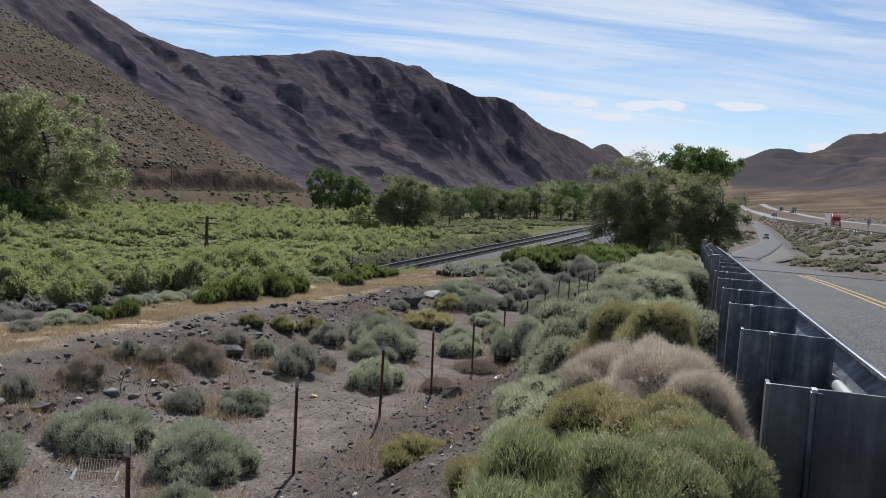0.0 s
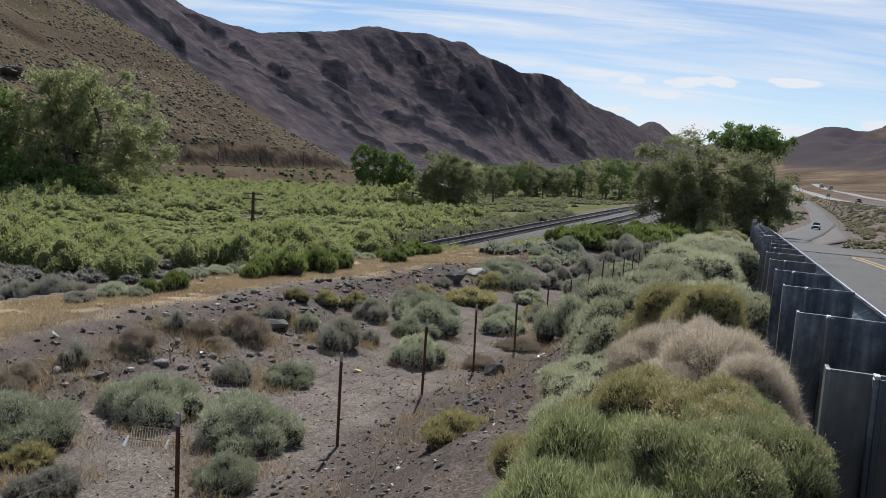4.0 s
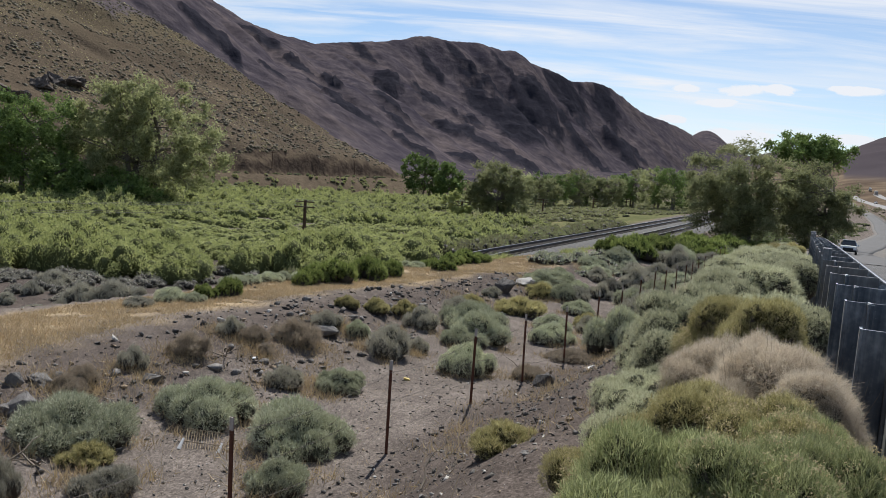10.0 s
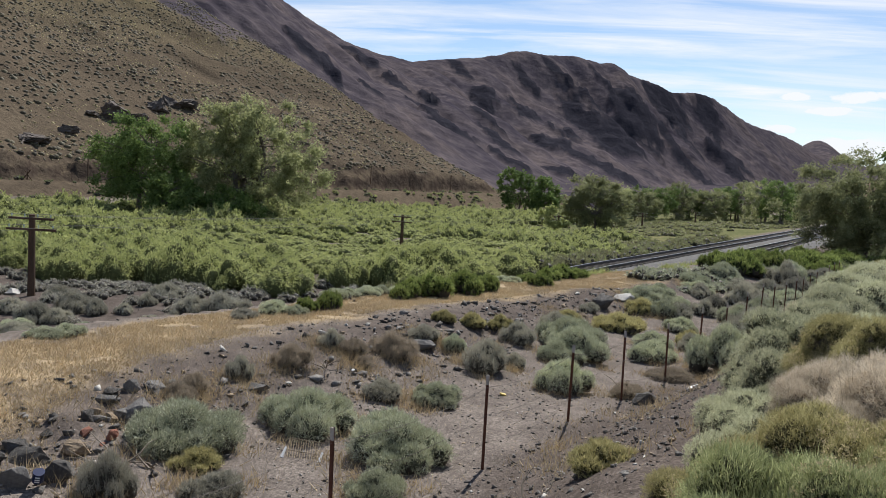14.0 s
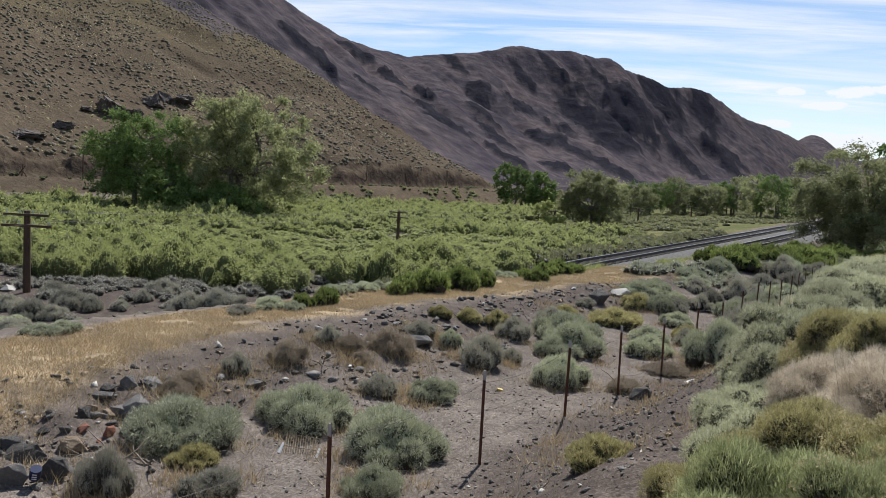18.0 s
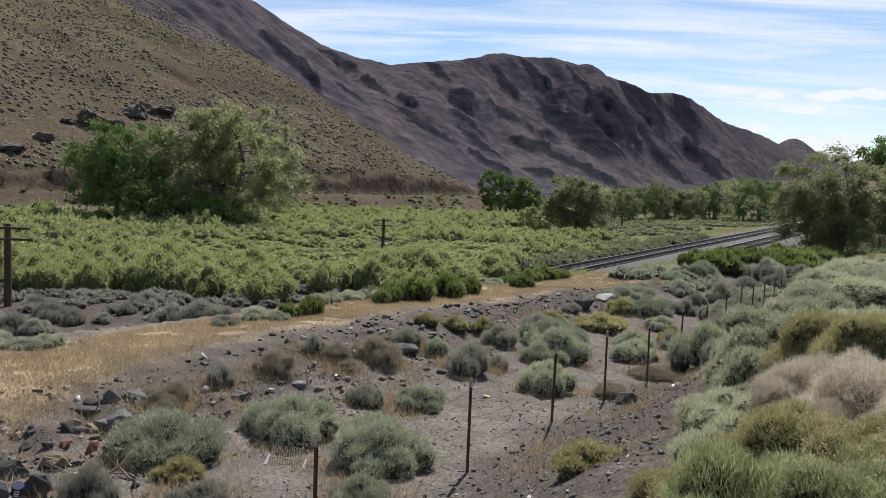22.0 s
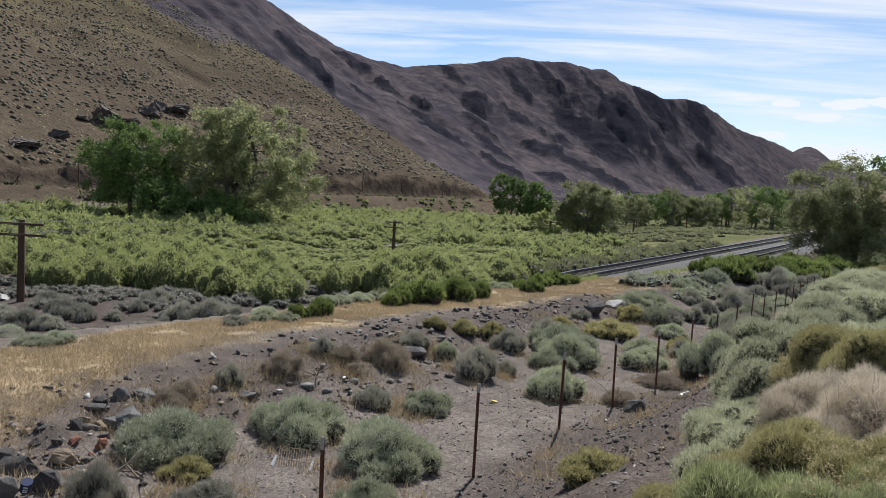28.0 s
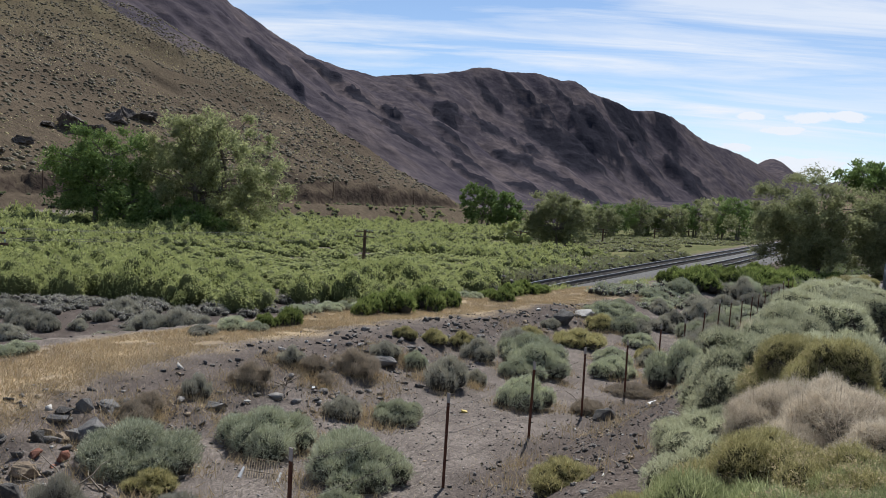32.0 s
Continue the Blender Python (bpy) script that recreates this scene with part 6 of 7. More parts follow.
# ---- grasses ----
def scatter_grass():
    rng = np.random.default_rng(41)
    def field(name, label, s, n, length, width, mat, lean=0.5):
        x, y = to_xy(s, n)
        base = np.stack([x, y, ground(x, y) - 0.01], -1)
        way = rng.normal(size=(len(x), 3)) * lean + [0, 0, 1]
        way /= np.linalg.norm(way, axis=1)[:, None]
        v, f = blades(rng, base, way, length * (0.5 + rng.random(len(x))), np.full(len(x), width))
        thing(name, label, "grass", kind="stuff", data=mesh_from(name, v, f, False, [mat]))
    k = 240000
    s = 1 + 50 * rng.random(k) ** 1.3
    left = np.interp(s, [0, 6, 9, 12, 19, 35, 60], [-13.2, -13.4, -13.9, -14.4, -14.6, -14.8, -13.8])
    right = np.interp(s, [0, 5.3, 6.5, 8, 10.5, 13, 19, 30, 48], [-8.6, -9.3, -10.1, -10.9, -11.7, -12.1, -12.2, -11.2, -11.2])
    n = left + (right - left) * rng.random(k) + np.abs(rng.normal(size=k)) * 0.45 * (rng.random(k) < 0.3)
    x, y = to_xy(s, n)
    keep = fbm(x / 0.8, y / 0.8, 3) > 0.27
    field("dry_grass", "short dry golden grass along the old track", s[keep], n[keep], np.full(keep.sum(), 0.085), 0.005, STRAW, 0.8)
    # straw tufts between the shrubs
    cs, cn = [], []
    for rows in (GULLY_SAGE, GULLY_DRY, GULLY_GREY, MIDDLE_SAGE):
        for a, b, r, h in rows:
            for _ in range(5):
                q, d = rng.uniform(0, 6.28), r * rng.uniform(0.9, 1.35)
                m = 120
                cs.append(a + d * math.cos(q) + rng.normal(size=m) * 0.16)
                cn.append(b + d * math.sin(q) + rng.normal(size=m) * 0.16)
    for _ in range(110):
        m = 70
        cs.append(rng.uniform(3, 30) + rng.normal(size=m) * 0.2)
        cn.append(rng.uniform(-10.2, -8.0) + rng.normal(size=m) * 0.15)
    for _ in range(70):
        m = 60
        cs.append(rng.uniform(2, 26) + rng.normal(size=m) * 0.25)
        cn.append(rng.uniform(-4.8, -1.6) + rng.normal(size=m) * 0.15)
    s, n = np.concatenate(cs), np.concatenate(cn)
    field("straw_tufts", "dry straw tufts among the shrubs", s, n, np.full(len(s), 0.17), 0.005, STRAW, 0.6)
    # straw bits lying on the gully floor
    k = 9000
    field("straw_litter", "bits of dry straw strewn over the ground", rng.uniform(2.5, 18, k), rng.uniform(-9.8, -1.8, k), np.full(k, 0.055), 0.0032, STRAW, 4.0)
    # green growth along the ballast and under the greasewood
    k = 34000
    s = rng.uniform(36, 150, k)
    n = n_rail(s) + rng.uniform(2.5, 5.6, k)
    keep = fbm(s / 3, n / 2, 2) > 0.45
    field("green_weeds", "green weeds beside the railway ballast", s[keep], n[keep], np.full(keep.sum(), 0.34), 0.022, WILLOW, 0.6)


scatter_grass()


# ---- low growth farther off, joined ----
def clump(seed):
    """A low rounded shrub far off: a torn lump of leaf faces."""
    rng = np.random.default_rng(seed)
    bm = bmesh.new()
    bmesh.ops.create_icosphere(bm, subdivisions=1, radius=1)
    v = np.array([w.co[:] for w in bm.verts]) * (0.7 + 0.5 * rng.random(len(bm.verts)))[:, None] * [1, 1, 0.8]
    f = np.array([[w.index for w in q.verts] for q in bm.faces])
    bm.free()
    f = f[v[f][:, :, 2].mean(1) > -0.35]
    return v, f, np.zeros(len(f), int)


def far_growth():
    rng = np.random.default_rng(51)
    def on(k, s0, s1, n0, n1, r0, r1, tall, clear=0.0, scale=18):
        s, n = rng.uniform(s0, s1, k), rng.uniform(n0, n1, k)
        x, y = to_xy(s, n)
        m = fbm(x / scale, y / scale, 3) > clear
        x, y = x[m], y[m]
        z = ground(x, y)
        return [(x[i], y[i], z[i] - 0.05, r0 + (r1 - r0) * rng.random() ** 1.7, tall * rng.uniform(0.8, 1.2), rng.uniform(0, 6.28)) for i in range(len(x))]
    tiny = [clump(260 + i) for i in range(5)]
    small = [clump(200 + i) for i in range(6)]
    # inner faces in CORE put the shade within these shrubs into colour
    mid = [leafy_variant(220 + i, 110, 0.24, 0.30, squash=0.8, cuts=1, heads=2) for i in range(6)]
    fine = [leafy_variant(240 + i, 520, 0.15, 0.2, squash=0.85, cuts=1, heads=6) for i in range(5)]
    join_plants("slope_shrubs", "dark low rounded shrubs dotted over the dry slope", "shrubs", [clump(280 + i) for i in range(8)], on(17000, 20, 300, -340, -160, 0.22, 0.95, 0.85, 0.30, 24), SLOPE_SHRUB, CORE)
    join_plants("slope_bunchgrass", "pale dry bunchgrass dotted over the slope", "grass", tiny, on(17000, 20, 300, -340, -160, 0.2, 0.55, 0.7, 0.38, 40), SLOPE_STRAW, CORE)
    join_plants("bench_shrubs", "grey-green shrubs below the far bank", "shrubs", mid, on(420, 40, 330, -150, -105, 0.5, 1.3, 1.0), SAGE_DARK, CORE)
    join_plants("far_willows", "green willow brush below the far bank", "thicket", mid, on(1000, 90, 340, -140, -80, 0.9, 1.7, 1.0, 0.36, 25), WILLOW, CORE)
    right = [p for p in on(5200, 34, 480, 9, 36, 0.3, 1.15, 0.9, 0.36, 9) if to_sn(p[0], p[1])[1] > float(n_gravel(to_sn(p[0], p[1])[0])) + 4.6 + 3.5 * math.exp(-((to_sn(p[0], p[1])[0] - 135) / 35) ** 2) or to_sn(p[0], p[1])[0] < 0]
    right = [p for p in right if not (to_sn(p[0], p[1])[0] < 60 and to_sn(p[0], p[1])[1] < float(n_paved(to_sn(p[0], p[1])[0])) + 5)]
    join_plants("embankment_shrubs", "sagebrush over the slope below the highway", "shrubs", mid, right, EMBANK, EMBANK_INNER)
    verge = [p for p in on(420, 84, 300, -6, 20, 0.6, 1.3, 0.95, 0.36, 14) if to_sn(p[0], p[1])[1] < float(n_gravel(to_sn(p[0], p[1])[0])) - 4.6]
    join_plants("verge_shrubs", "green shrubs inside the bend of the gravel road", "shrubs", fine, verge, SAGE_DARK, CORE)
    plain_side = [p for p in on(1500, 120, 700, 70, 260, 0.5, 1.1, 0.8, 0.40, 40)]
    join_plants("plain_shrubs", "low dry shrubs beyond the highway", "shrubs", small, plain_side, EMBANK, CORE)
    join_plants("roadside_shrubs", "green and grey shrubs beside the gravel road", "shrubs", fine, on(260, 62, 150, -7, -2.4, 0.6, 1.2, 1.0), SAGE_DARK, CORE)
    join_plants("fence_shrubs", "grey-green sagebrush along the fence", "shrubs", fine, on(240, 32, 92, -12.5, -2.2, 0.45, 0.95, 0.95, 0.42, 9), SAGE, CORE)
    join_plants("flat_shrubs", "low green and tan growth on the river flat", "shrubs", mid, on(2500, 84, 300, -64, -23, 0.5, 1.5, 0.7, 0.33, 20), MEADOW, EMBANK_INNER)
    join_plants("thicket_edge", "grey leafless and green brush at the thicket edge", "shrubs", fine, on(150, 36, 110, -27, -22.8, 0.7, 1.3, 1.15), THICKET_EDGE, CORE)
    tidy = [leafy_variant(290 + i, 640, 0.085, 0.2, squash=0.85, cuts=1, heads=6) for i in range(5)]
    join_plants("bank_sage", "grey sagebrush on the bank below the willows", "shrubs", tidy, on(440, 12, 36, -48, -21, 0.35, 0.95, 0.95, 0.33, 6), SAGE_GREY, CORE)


SLOPE_SHRUB = foliage("slope_shrub_leaf", [(0.2, (0.038, 0.032, 0.021)), (0.5, (0.068, 0.058, 0.036)), (0.8, (0.118, 0.102, 0.060))], through_light=0.1)
SLOPE_STRAW = foliage("slope_straw", [(0.2, (0.20, 0.16, 0.075)), (0.5, (0.31, 0.26, 0.125)), (0.8, (0.42, 0.36, 0.19))], through_light=0.15)
EMBANK = foliage("embankment_shrub_leaf", [(0.2, (0.15, 0.145, 0.085)), (0.5, (0.26, 0.25, 0.15)), (0.8, (0.40, 0.375, 0.225))])
EMBANK_INNER = plain("embankment_twigs", (0.09, 0.08, 0.055), (0.17, 0.15, 0.10), 6)
MEADOW = foliage("meadow_leaf", [(0.2, (0.13, 0.145, 0.07)), (0.5, (0.25, 0.262, 0.125)), (0.8, (0.40, 0.39, 0.21))], patch=0.1)
SAGE_DARK = foliage("dark_sage_leaf", [(0.2, (0.096, 0.120, 0.056)), (0.5, (0.192, 0.224, 0.104)), (0.8, (0.320, 0.352, 0.176))])
THICKET_EDGE = foliage("thicket_edge_leaf", [(0.2, (0.144, 0.136, 0.080)), (0.5, (0.240, 0.240, 0.136)), (0.8, (0.320, 0.368, 0.160))], patch=0.12)
far_growth()


# ---- litter ----
def build_litter():
    # a rusty wire grille lying in front of a bush, with two bright ends
    x, y = to_xy(7.75, -6.95)
    g = thing("wire_grille", "old wire grille lying on the ground with white ends", "grille", at=(x, y, gz(x, y) + 0.02))
    g.rotation_euler, g.scale = (radians(16), radians(4), radians(8)), (0.85, 0.95, 0.85)
    for i in range(13):
        bm = bmesh.new()
        tube(bm, (-0.24 + 0.04 * i + 0.05, -0.2, 0), (-0.24 + 0.04 * i - 0.05, 0.24, 0.1), 0.005, seg=5)
        part("bar", bm, STRAW_METAL, g)
    for yy, zz in ((-0.19, 0.0), (0.0, 0.05), (0.22, 0.1)):
        bm = bmesh.new()
        tube(bm, (-0.26, yy, zz), (0.3, yy, zz), 0.006, seg=5)
        part("cross_bar", bm, STRAW_METAL, g)
    for xx in (-0.28, 0.32):
        bm = bmesh.new()
        tube(bm, (xx, -0.17, 0.03), (xx + 0.02, -0.02, 0.12), 0.034, 0.016, 10)
        part("end_piece", bm, WHITE_PAINT, g, "bright white end piece")
    for s, n, mat, lab, dim in ((13.0, -6.6, YELLOW_BOX, "yellow scrap of packaging on the ground", (0.06, 0.04, 0.03)), (16.6, -3.9, WHITE_PAINT, "white strip of litter on the stony bank", (0.16, 0.04, 0.02)), (17.2, -3.2, WHITE_PAINT, "small white scrap of litter", (0.07, 0.03, 0.02)), (11.4, -9.0, WHITE_PAINT, "small pale scrap of paper", (0.035, 0.03, 0.025))):
        x, y = to_xy(s, n)
        bm = bmesh.new()
        box(bm, -dim[0], -dim[1], 0, dim[0], dim[1], dim[2], 0.008)
        for v in bm.verts:
            v.co.z += 0.02 * noise.noise(v.co * 20)
        me = bpy.data.meshes.new("litter")
        bm.to_mesh(me)
        bm.free()
        me.materials.append(mat)
        ob = thing("litter", lab, "litter", at=(x, y, gz(x, y) + 0.005), data=me)
        ob.rotation_euler = (0.1, 0.1, s)
    # a dark blue can among the rocks
    x, y = to_xy(4.62, -7.95)
    can = thing("drink_can", "dark blue can with white marks among the rocks", "can", at=(x, y, gz(x, y) + 0.09))
    can.rotation_euler = (radians(25), radians(10), 0.6)
    bm = bmesh.new()
    tube(bm, (0, 0, 0), (0, 0, 0.13), 0.06, seg=16)
    part("body", bm, BLUE_CAN, can)
    for zz in (0.025, 0.055, 0.09):
        bm = bmesh.new()
        box(bm, -0.025, -0.063, zz, 0.025, -0.057, zz + 0.014, 0.002)
        part("mark", bm, WHITE_PAINT, can)
    # dead branches on the bank
    rng = np.random.default_rng(61)
    for s, n, ln in ((11.0, -9.35, 0.5), (5.6, -7.9, 0.6), (5.4, -7.6, 0.5), (5.9, -7.7, 0.45), (6.3, -3.0, 0.5), (14.9, -4.7, 0.7)):
        x, y = to_xy(s, n)
        branch = thing("dead_branch", "bleached dead branch lying on the bank", "branch", at=(x, y, gz(x, y)))
        for _ in range(4):
            path = []
            p = Vector((rng.uniform(-.05, .05), rng.uniform(-.05, .05), 0.02))
            d = Vector((rng.uniform(-1, 1), rng.uniform(-1, 1), rng.uniform(0.0, 0.6))).normalized()
            for i in range(4):
                q = p + d * ln / 4
                path.append(p)
                d = (d + Vector((rng.uniform(-.5, .5), rng.uniform(-.5, .5), rng.uniform(-.3, .2)))).normalized()
                p = q
            me = limb_mesh("twig", [(path + [p], 0.014, 0.004)], 5)
            me.materials[0] = TWIG
            part("twig", me, TWIG, branch)


STRAW_METAL = plain("rusty_wire", (0.28, 0.21, 0.13), (0.45, 0.37, 0.26), 20, rough=0.6, metal=0.3, bumpy=0)
WHITE_PAINT = plain("white_plastic", (0.72, 0.72, 0.7), (0.82, 0.82, 0.8), 10, rough=0.5, bumpy=0)
YELLOW_BOX = plain("yellow_card", (0.55, 0.42, 0.12), (0.7, 0.55, 0.2), 10, rough=0.7, bumpy=0)
BLUE_CAN = plain("dark_blue_paint", (0.012, 0.02, 0.06), (0.02, 0.03, 0.09), 10, rough=0.35, bumpy=0)
build_litter()


# ---- along the highway ----
def build_roadside():
    rail = thing("highway_guardrail", "dark steel guardrail along the highway edge", "guardrail")
    pm = bmesh.new()
    box(pm, -0.08, -0.08, -0.2, 0.08, 0.08, 0.72, 0.01)
    post = bpy.data.meshes.new("post")
    pm.to_mesh(post)
    pm.free()
    post.materials.append(RUST)
    ss = np.arange(130, 432, 4.0)
    vs, fs = [], []
    for s in ss:
        n = float(n_hwy(s)) - 0.1
        x, y = to_xy(s, n)
        z = float(z_highway(s))
        p = new("post", post)
        p.parent, p.matrix_basis = rail, pose(x, y, z, 0, 0, -18)
        for dn, dz in ((-0.14, 0.42), (-0.10, 0.57), (-0.14, 0.74), (-0.09, 0.74), (-0.05, 0.57), (-0.09, 0.42)):
            x, y = to_xy(s, n + dn)
            vs.append((x, y, z + dz))
    for i in range(len(ss) - 1):
        for j in range(6):
            fs.append([i * 6 + j, i * 6 + (j + 1) % 6, (i + 1) * 6 + (j + 1) % 6, (i + 1) * 6 + j])
    part("beam", mesh_from("beam", np.array(vs), np.array(fs), False, [STEEL]), STEEL, rail)
    wall = thing("median_barrier", "long dark barrier beside the far carriageway", "barrier")
    vs, fs = [], []
    ss = np.arange(520, 860, 20.0)
    for s in ss:
        for dn, dz in ((0, -0.2), (0, 0.9), (0.3, 0.9), (0.3, -0.2)):
            x, y = to_xy(s, 56.5 + dn)
            vs.append((x, y, float(z_highway(s)) + 1.2 + dz))
    for i in range(len(ss) - 1):
        for j in range(3):
            fs.append([i * 4 + j, i * 4 + j + 1, (i + 1) * 4 + j + 1, (i + 1) * 4 + j])
    part("wall", mesh_from("barrier", np.array(vs), np.array(fs), False, [RUST]), RUST, wall)
    for s, n, h, w, ph, twin in ((188, 35.2, 3.4, 0.7, 1.2, False), (408, 35.6, 3.0, 1.5, 1.3, True), (414, 36.4, 3.0, 1.3, 1.2, True)):
        x, y = to_xy(s, n)
        sign = thing("road_sign", "grey back of a highway sign on steel posts", "sign", at=(x, y, gz(x, y)))
        sign.rotation_euler = (0, 0, radians(-24))
        for px in ((-w * 0.35, w * 0.35) if twin else (0,)):
            bm = bmesh.new()
            box(bm, px - 0.05, -0.05, -0.3, px + 0.05, 0.05, h, 0.01)
            part("post", bm, STEEL, sign)
        bm = bmesh.new()
        box(bm, -w / 2, -0.07, h - ph, w / 2, -0.055, h, 0.004)
        part("panel", bm, SIGN_BACK, sign)
    for s, n in ((36, 8.6), (44, 12), (60, 13.4), (150, 4.2)):
        x, y = to_xy(s, n)
        d = thing("delineator_post", "slim white roadside marker post", "marker post", "roadside markers", at=(x, y, gz(x, y)))
        bm = bmesh.new()
        box(bm, -0.05, -0.015, -0.2, 0.05, 0.015, 1.05, 0.004)
        part("blade", bm, WHITE_PAINT, d)
        bm = bmesh.new()
        box(bm, -0.04, -0.019, 0.8, 0.04, -0.0155, 0.98, 0.002)
        part("reflector", bm, SIGN_BACK, d)
    # pale broken pipe sections lying by the junction
    for s, n, ln, a in ((60, 10.2, 1.5, 50), (57, 9.6, 0.9, 70), (63, 11.4, 1.8, 42)):
        x, y = to_xy(s, n)
        bm = bmesh.new()
        tube(bm, (-ln / 2, 0, 0.16), (ln / 2, 0, 0.2), 0.17, seg=12)
        me = bpy.data.meshes.new("pipe_section")
        bm.to_mesh(me)
        bm.free()
        me.materials.append(ROCK_PALE)
        ob = thing("pipe_section", "pale broken pipe section lying in the brush", "pipe", at=(x, y, gz(x, y)), data=me)
        ob.rotation_euler = (0, 0, radians(a - 18))
    # posts on the bench road over the river
    for az, d, h in ((38.7, 176, 6.2), (19.5, 250, 5.0), (13.6, 290, 6.5)):
        x, y = to_xy(*at_az(az, d))
        p = thing("telegraph_pole", "slim wooden pole beside the bench road", "utility pole", at=(x, y, gz(x, y)))
        bm = bmesh.new()
        tube(bm, (0, 0, -0.4), (0, 0, h), 0.14, 0.1, 8)
        part("shaft", bm, POLE_WOOD, p)
        bm = bmesh.new()
        box(bm, -0.7, -0.05, h - 0.5, 0.7, 0.05, h - 0.38, 0.01)
        part("crossarm", bm, POLE_WOOD, p)
    x, y = to_xy(*at_az(42.3, 172))
    br = thing("timber_brace", "crossed timber brace standing on the bench", "timber frame", at=(x, y, gz(x, y)))
    for a, b in (((-1.3, 0, 0), (0.9, 0, 2.4)), ((1.3, 0.1, 0), (-0.6, 0.1, 2.2)), ((-0.2, 0.2, 0), (0.1, 0.2, 2.6))):
        bm = bmesh.new()
        tube(bm, a, b, 0.11, 0.09, 6)
        part("timber", bm, POLE_WOOD, br)


SIGN_BACK = plain("sign_back_aluminium", (0.22, 0.24, 0.27), (0.36, 0.38, 0.41), 4, rough=0.5, metal=0.3, bumpy=0)
build_roadside()


# ---- vehicles ----
GLASS = material("dark_vehicle_glass", 0.08, 0.0, 0.6)[0]
GLASS.node_tree.nodes["Principled BSDF"].inputs["Base Color"].default_value = (0.015, 0.018, 0.02, 1)
TYRE = plain("tyre_rubber", (0.012, 0.012, 0.012), (0.03, 0.03, 0.03), 10, rough=0.85)
RIM = plain("wheel_rim", (0.35, 0.35, 0.36), (0.5, 0.5, 0.5), 10, rough=0.3, metal=0.8, bumpy=0)
BLACK_TRIM = plain("black_trim", (0.012, 0.012, 0.013), (0.03, 0.03, 0.03), 8, rough=0.55, bumpy=0)
LAMP = plain("headlamp_lens", (0.7, 0.7, 0.68), (0.85, 0.85, 0.83), 10, rough=0.1, spec=0.6, bumpy=0)


def paint(name, c):
    m, n, l, b = material(name, 0.3, 0.0, 0.5)
    d = noise_node(n, l, 2.5, 4)
    l.new(ramp(n, l, d.outputs["Fac"], [(0.35, tuple(v * 0.85 for v in c)), (0.7, c)]), b.inputs["Base Color"])
    b.inputs["Coat Weight"].default_value = 0.5
    b.inputs["Coat Roughness"].default_value = 0.08
    return m


WHITE_CAR, DARK_CAR, RED_CAB = paint("white_car_paint", (0.78, 0.78, 0.77)), paint("dark_car_paint", (0.03, 0.032, 0.036)), paint("red_cab_paint", (0.42, 0.02, 0.025))


def loft(bm, stations):
    """Joins cross sections (y, half width, z low, z high, top half width) into one closed body."""
    rings = []
    for y, w, z0, z1, wt in stations:
        pts = [(-w, z0), (-w * 1.02, z0 + (z1 - z0) * 0.45), (-wt, z1 - 0.04), (-wt + 0.08, z1), (wt - 0.08, z1), (wt, z1 - 0.04), (w * 1.02, z0 + (z1 - z0) * 0.45), (w, z0)]
        rings.append([bm.verts.new((px, y, pz)) for px, pz in pts])
    for a, b in zip(rings, rings[1:]):
        for i in range(8):
            bm.faces.new((a[i], a[(i + 1) % 8], b[(i + 1) % 8], b[i]))
    bm.faces.new(rings[0])
    bm.faces.new(list(reversed(rings[-1])))
    bmesh.ops.recalc_face_normals(bm, faces=bm.faces[:])


def wheel(parent, x, y, r, w):
    bm = bmesh.new()
    tube(bm, (x - w / 2, y, r), (x + w / 2, y, r), r, seg=20)
    t = part("wheel", bm, TYRE, parent)
    bm = bmesh.new()
    tube(bm, (x - w / 2 - 0.006, y, r), (x + w / 2 + 0.006, y, r), r * 0.62, seg=16)
    part("rim", bm, RIM, t)


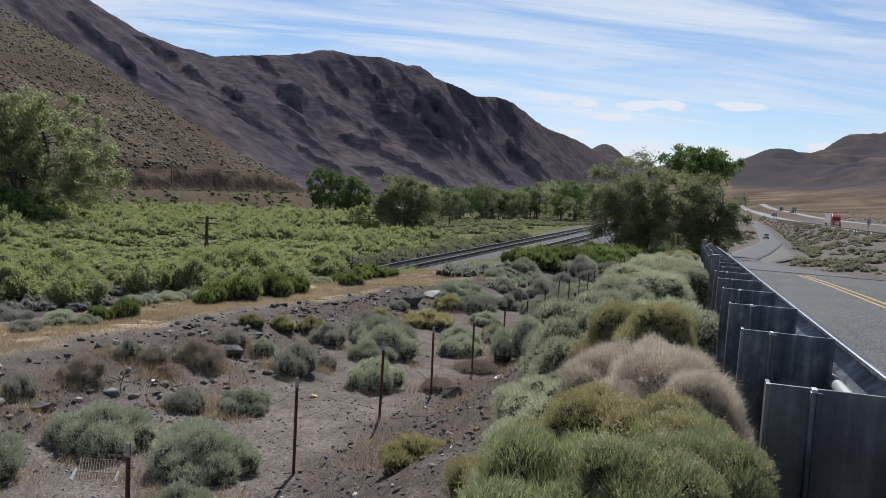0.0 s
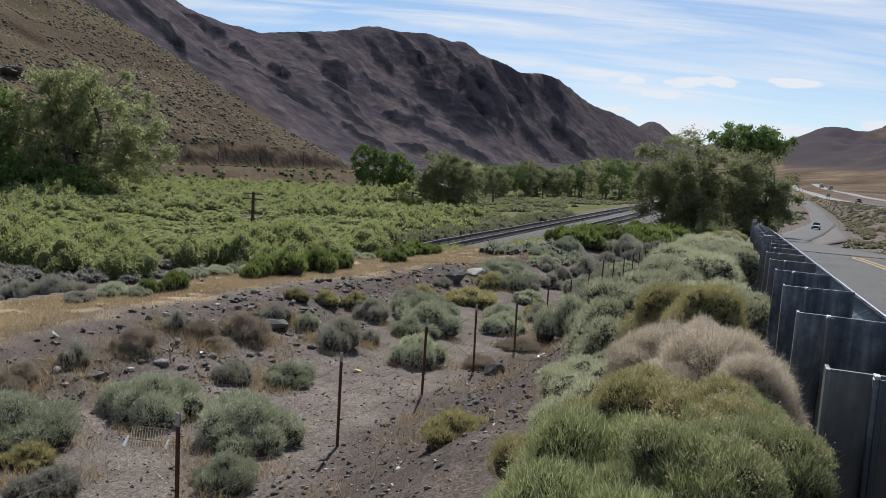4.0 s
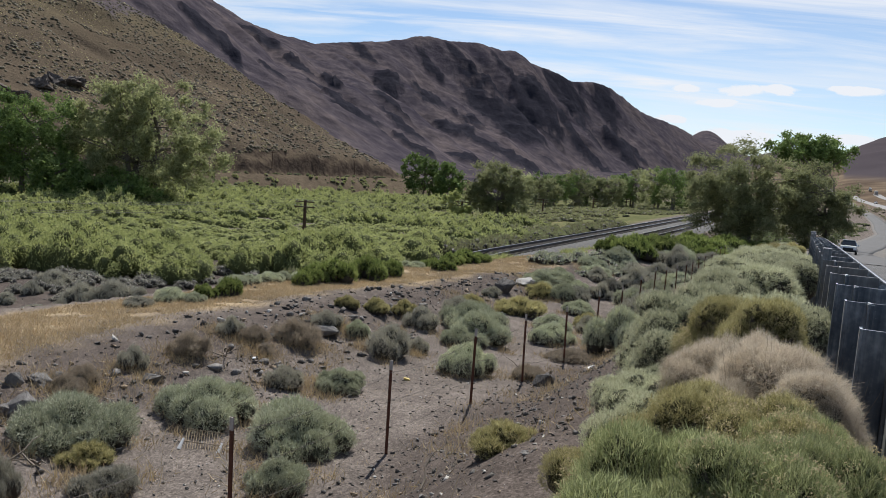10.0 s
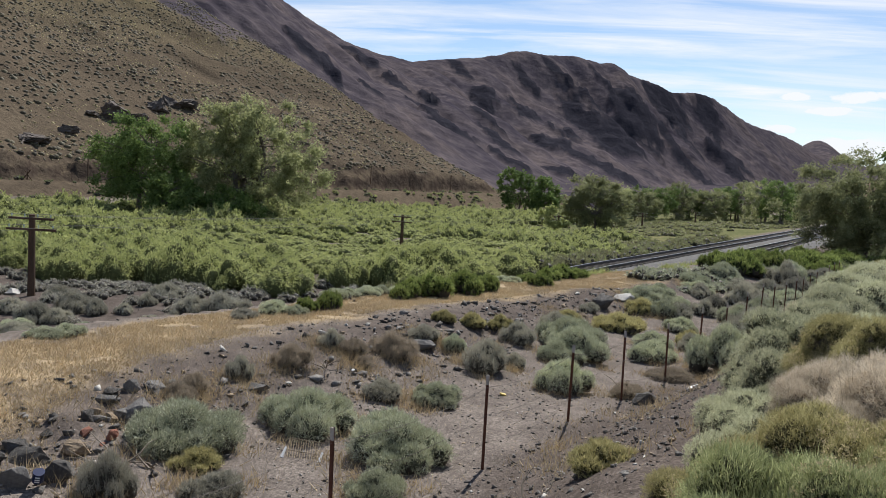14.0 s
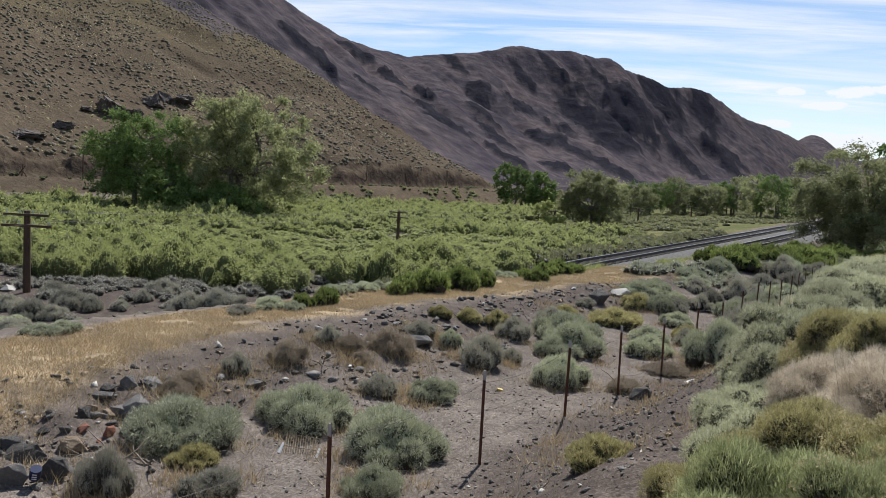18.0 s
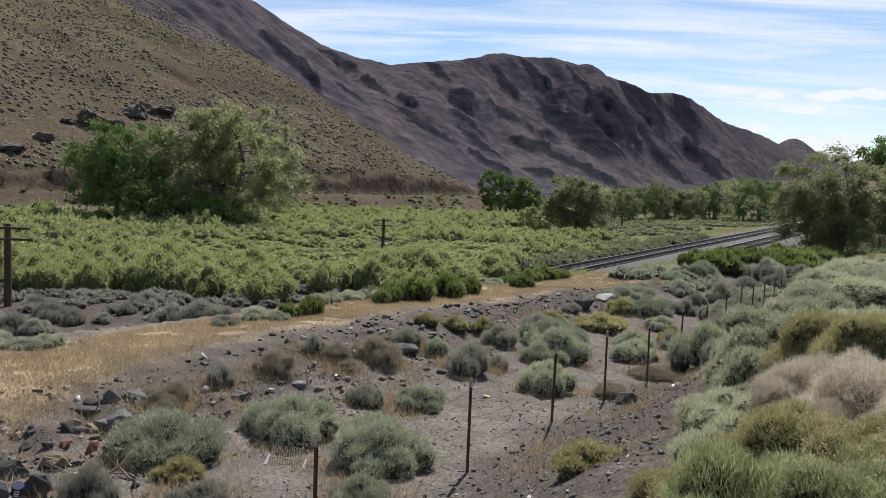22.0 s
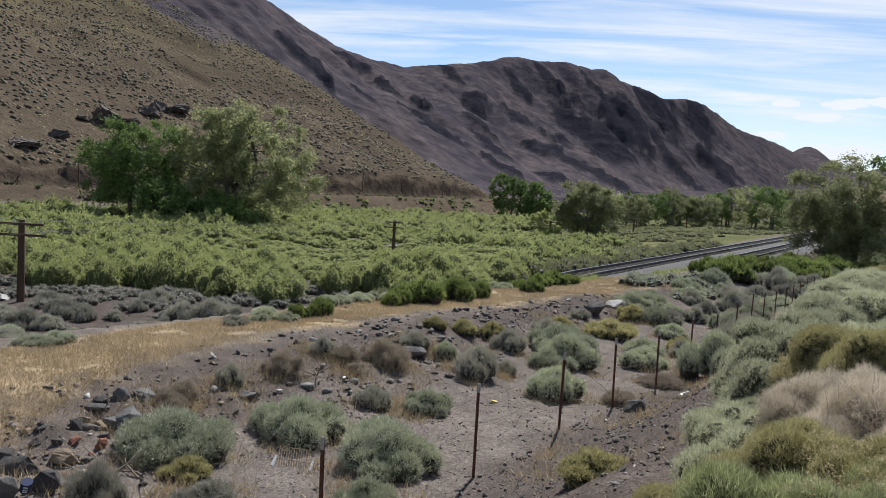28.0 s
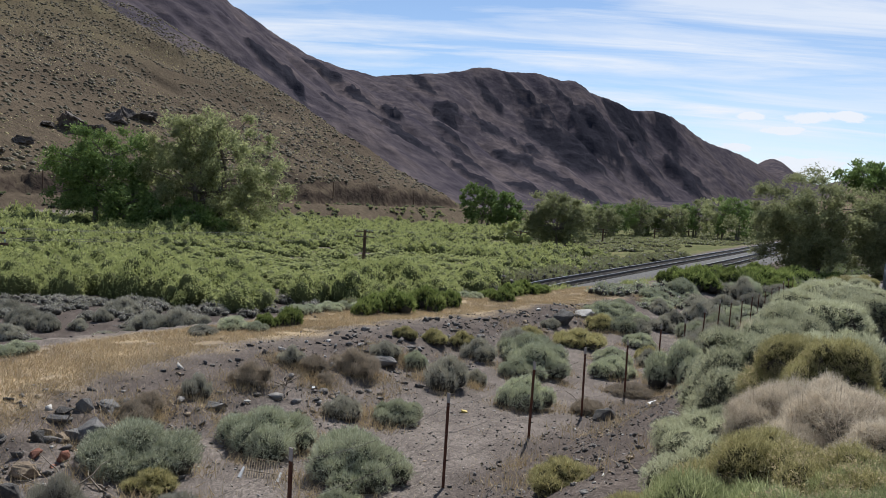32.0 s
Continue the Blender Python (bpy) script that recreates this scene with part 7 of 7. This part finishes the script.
def suv(name, label, body_mat, pickup=False):
    ob = thing(name, label, "car")
    bm = bmesh.new()
    loft(bm, ((2.42, 0.74, 0.42, 0.74, 0.66), (2.32, 0.90, 0.36, 0.98, 0.80), (1.2, 0.95, 0.34, 1.08, 0.86), (0.9, 0.95, 0.34, 1.10, 0.86), (-2.1, 0.95, 0.36, 1.10, 0.88), (-2.42, 0.88, 0.46, 1.02, 0.82)))
    part("body", bm, body_mat, ob)
    bm = bmesh.new()
    back = -0.5 if pickup else -2.15
    loft(bm, ((1.0, 0.84, 1.06, 1.12, 0.80), (0.35, 0.84, 1.06, 1.66, 0.66), (-0.3, 0.84, 1.06, 1.74, 0.66), (back + 0.25, 0.84, 1.06, 1.72, 0.66), (back, 0.84, 1.06, 1.2, 0.76)))
    part("cabin_glass", bm, GLASS, ob, "dark tinted windows")
    bm = bmesh.new()
    box(bm, -0.68, back + 0.3, 1.70, 0.68, 0.35, 1.78, 0.03)
    part("roof", bm, body_mat, ob)
    bm = bmesh.new()
    box(bm, -0.55, 2.36, 0.58, 0.55, 2.45, 0.80, 0.02)
    part("grille", bm, BLACK_TRIM, ob)
    bm = bmesh.new()
    box(bm, -0.9, 2.25, 0.34, 0.9, 2.50, 0.58, 0.05)
    part("bumper", bm, BLACK_TRIM, ob)
    for x in (-0.76, 0.76):
        bm = bmesh.new()
        box(bm, x - 0.13, 2.30, 0.74, x + 0.13, 2.43, 0.92, 0.02)
        part("headlight", bm, LAMP, ob)
        bm = bmesh.new()
        box(bm, x * 1.36 - 0.1, 0.72, 1.06, x * 1.36 + 0.1, 0.84, 1.24, 0.03)
        part("mirror", bm, body_mat, ob)
        for y in (1.5, -1.5):
            wheel(ob, x * 1.12, y, 0.37, 0.24)
    return ob


def lorry(name, label, cab_mat, box_mat, flat_bed=False):
    ob = thing(name, label, "truck")
    bm = bmesh.new()
    loft(bm, ((8.2, 1.0, 0.5, 1.5, 0.9), (8.0, 1.15, 0.45, 1.75, 1.0), (6.6, 1.2, 0.45, 1.95, 1.05), (6.5, 1.22, 0.45, 2.5, 1.12), (6.1, 1.22, 0.6, 3.2, 1.12), (4.9, 1.22, 0.6, 3.9, 1.12), (4.2, 1.22, 0.6, 3.95, 1.12)))
    part("cab", bm, cab_mat, ob)
    bm = bmesh.new()
    box(bm, -1.05, 6.3, 2.0, 1.05, 6.56, 2.72, 0.04)
    part("windscreen", bm, GLASS, ob)
    bm = bmesh.new()
    box(bm, -0.6, 8.1, 0.75, 0.6, 8.26, 1.55, 0.03)
    part("grille", bm, RIM, ob, "chrome grille")
    for x in (-0.85, 0.85):
        bm = bmesh.new()
        box(bm, x - 0.16, 8.0, 0.9, x + 0.16, 8.2, 1.15, 0.03)
        part("headlight", bm, LAMP, ob)
        for y in (7.2, 4.9, 3.7, -6.2, -7.4):
            wheel(ob, x * 1.2, y, 0.5, 0.3)
    bm = bmesh.new()
    if flat_bed:
        box(bm, -1.25, -8.2, 1.15, 1.25, 3.6, 1.4, 0.02)
        part("flat_bed", bm, BLACK_TRIM, ob)
        bm = bmesh.new()
        box(bm, -1.1, -3.4, 1.4, 1.1, 2.4, 3.3, 0.1)
        part("load", bm, box_mat, ob)
    else:
        box(bm, -1.29, -8.2, 1.1, 1.29, 3.7, 4.05, 0.03)
        part("trailer", bm, box_mat, ob, "white box trailer")
    return ob


LOAD = plain("grey_machinery", (0.22, 0.21, 0.2), (0.4, 0.39, 0.37), 2, rough=0.7)
CAR = suv("pickup_truck", "white pickup truck driving up the gravel road", WHITE_CAR, True)
TRUCK = lorry("semi_truck", "red semi truck with a white trailer on the highway", RED_CAB, WHITE_CAR)
DARK_SUV = suv("car", "dark car driving along the highway", DARK_CAR)
FAR_CAR = suv("car", "small white car far along the highway", WHITE_CAR)
FAR_TRUCK = lorry("flatbed_truck", "flatbed truck with grey machinery on the far carriageway", WHITE_CAR, LOAD, True)
FAR_TRUCK_2 = lorry("box_truck", "pale box truck on the far carriageway", WHITE_CAR, LOAD)


# ---- what moves ----
def drive(ob, times, s_of, n_of, z_of):
    """Rows for a vehicle that follows s(t), n(s)."""
    rows = []
    for t in times:
        s, s2 = float(s_of(t)), float(s_of(t + 0.2))
        x, y = to_xy(s, float(n_of(s)))
        x2, y2 = to_xy(s2, float(n_of(s2)))
        z, z2 = float(z_of(x, y)), float(z_of(x2, y2))
        run = math.hypot(x2 - x, y2 - y)
        rows.append((t, pose(x, y, z, math.degrees(math.atan2(z2 - z, run)), 0, math.degrees(math.atan2(-(x2 - x), y2 - y)))))
    walk(ob, rows)


def motions():
    each = [0.5 * k for k in range(65)]
    road_z = lambda x, y: ground(x, y, False) + 0.05
    lane = lambda s: along(s, (-700, 2.25), (0, 2.25), (30, 2.25), (50, 2.5), (72, 3.5), (89, 4.6), (117, 7.0), (133, 9.0), (155, 11.8), (195, 15.9), (222, 17.8), (238, 19.0), (260, 20))
    CAR.scale = (0.76, 0.76, 0.76)
    drive(CAR, each, lambda t: along(t, (0, 238), (1, 222), (2, 205), (3, 187), (4, 166), (4.5, 157), (6.5, 127), (8, 106), (9, 92), (10, 80), (11, 69), (12, 58), (14, 34), (17, -4), (20, -44), (33, -230)), lane, road_z)
    near = lambda x, y: ground(x, y, False) + 0.08
    drive(TRUCK, each, lambda t: 276 - 26.5 * t, lambda s: float(n_hwy(s)) + 5.4, near)
    drive(DARK_SUV, each, lambda t: 505 - 36.0 * t, lambda s: float(n_hwy(s)) + 7.0, near)
    drive(FAR_CAR, each, lambda t: 900 - 30.0 * t, lambda s: float(n_hwy(s)) + 7.0, near)
    drive(FAR_TRUCK, each, lambda t: 655 + 29.0 * t, lambda s: 61.0, near)
    drive(FAR_TRUCK_2, each, lambda t: 575 + 29.0 * t, lambda s: 61.0, near)


motions()
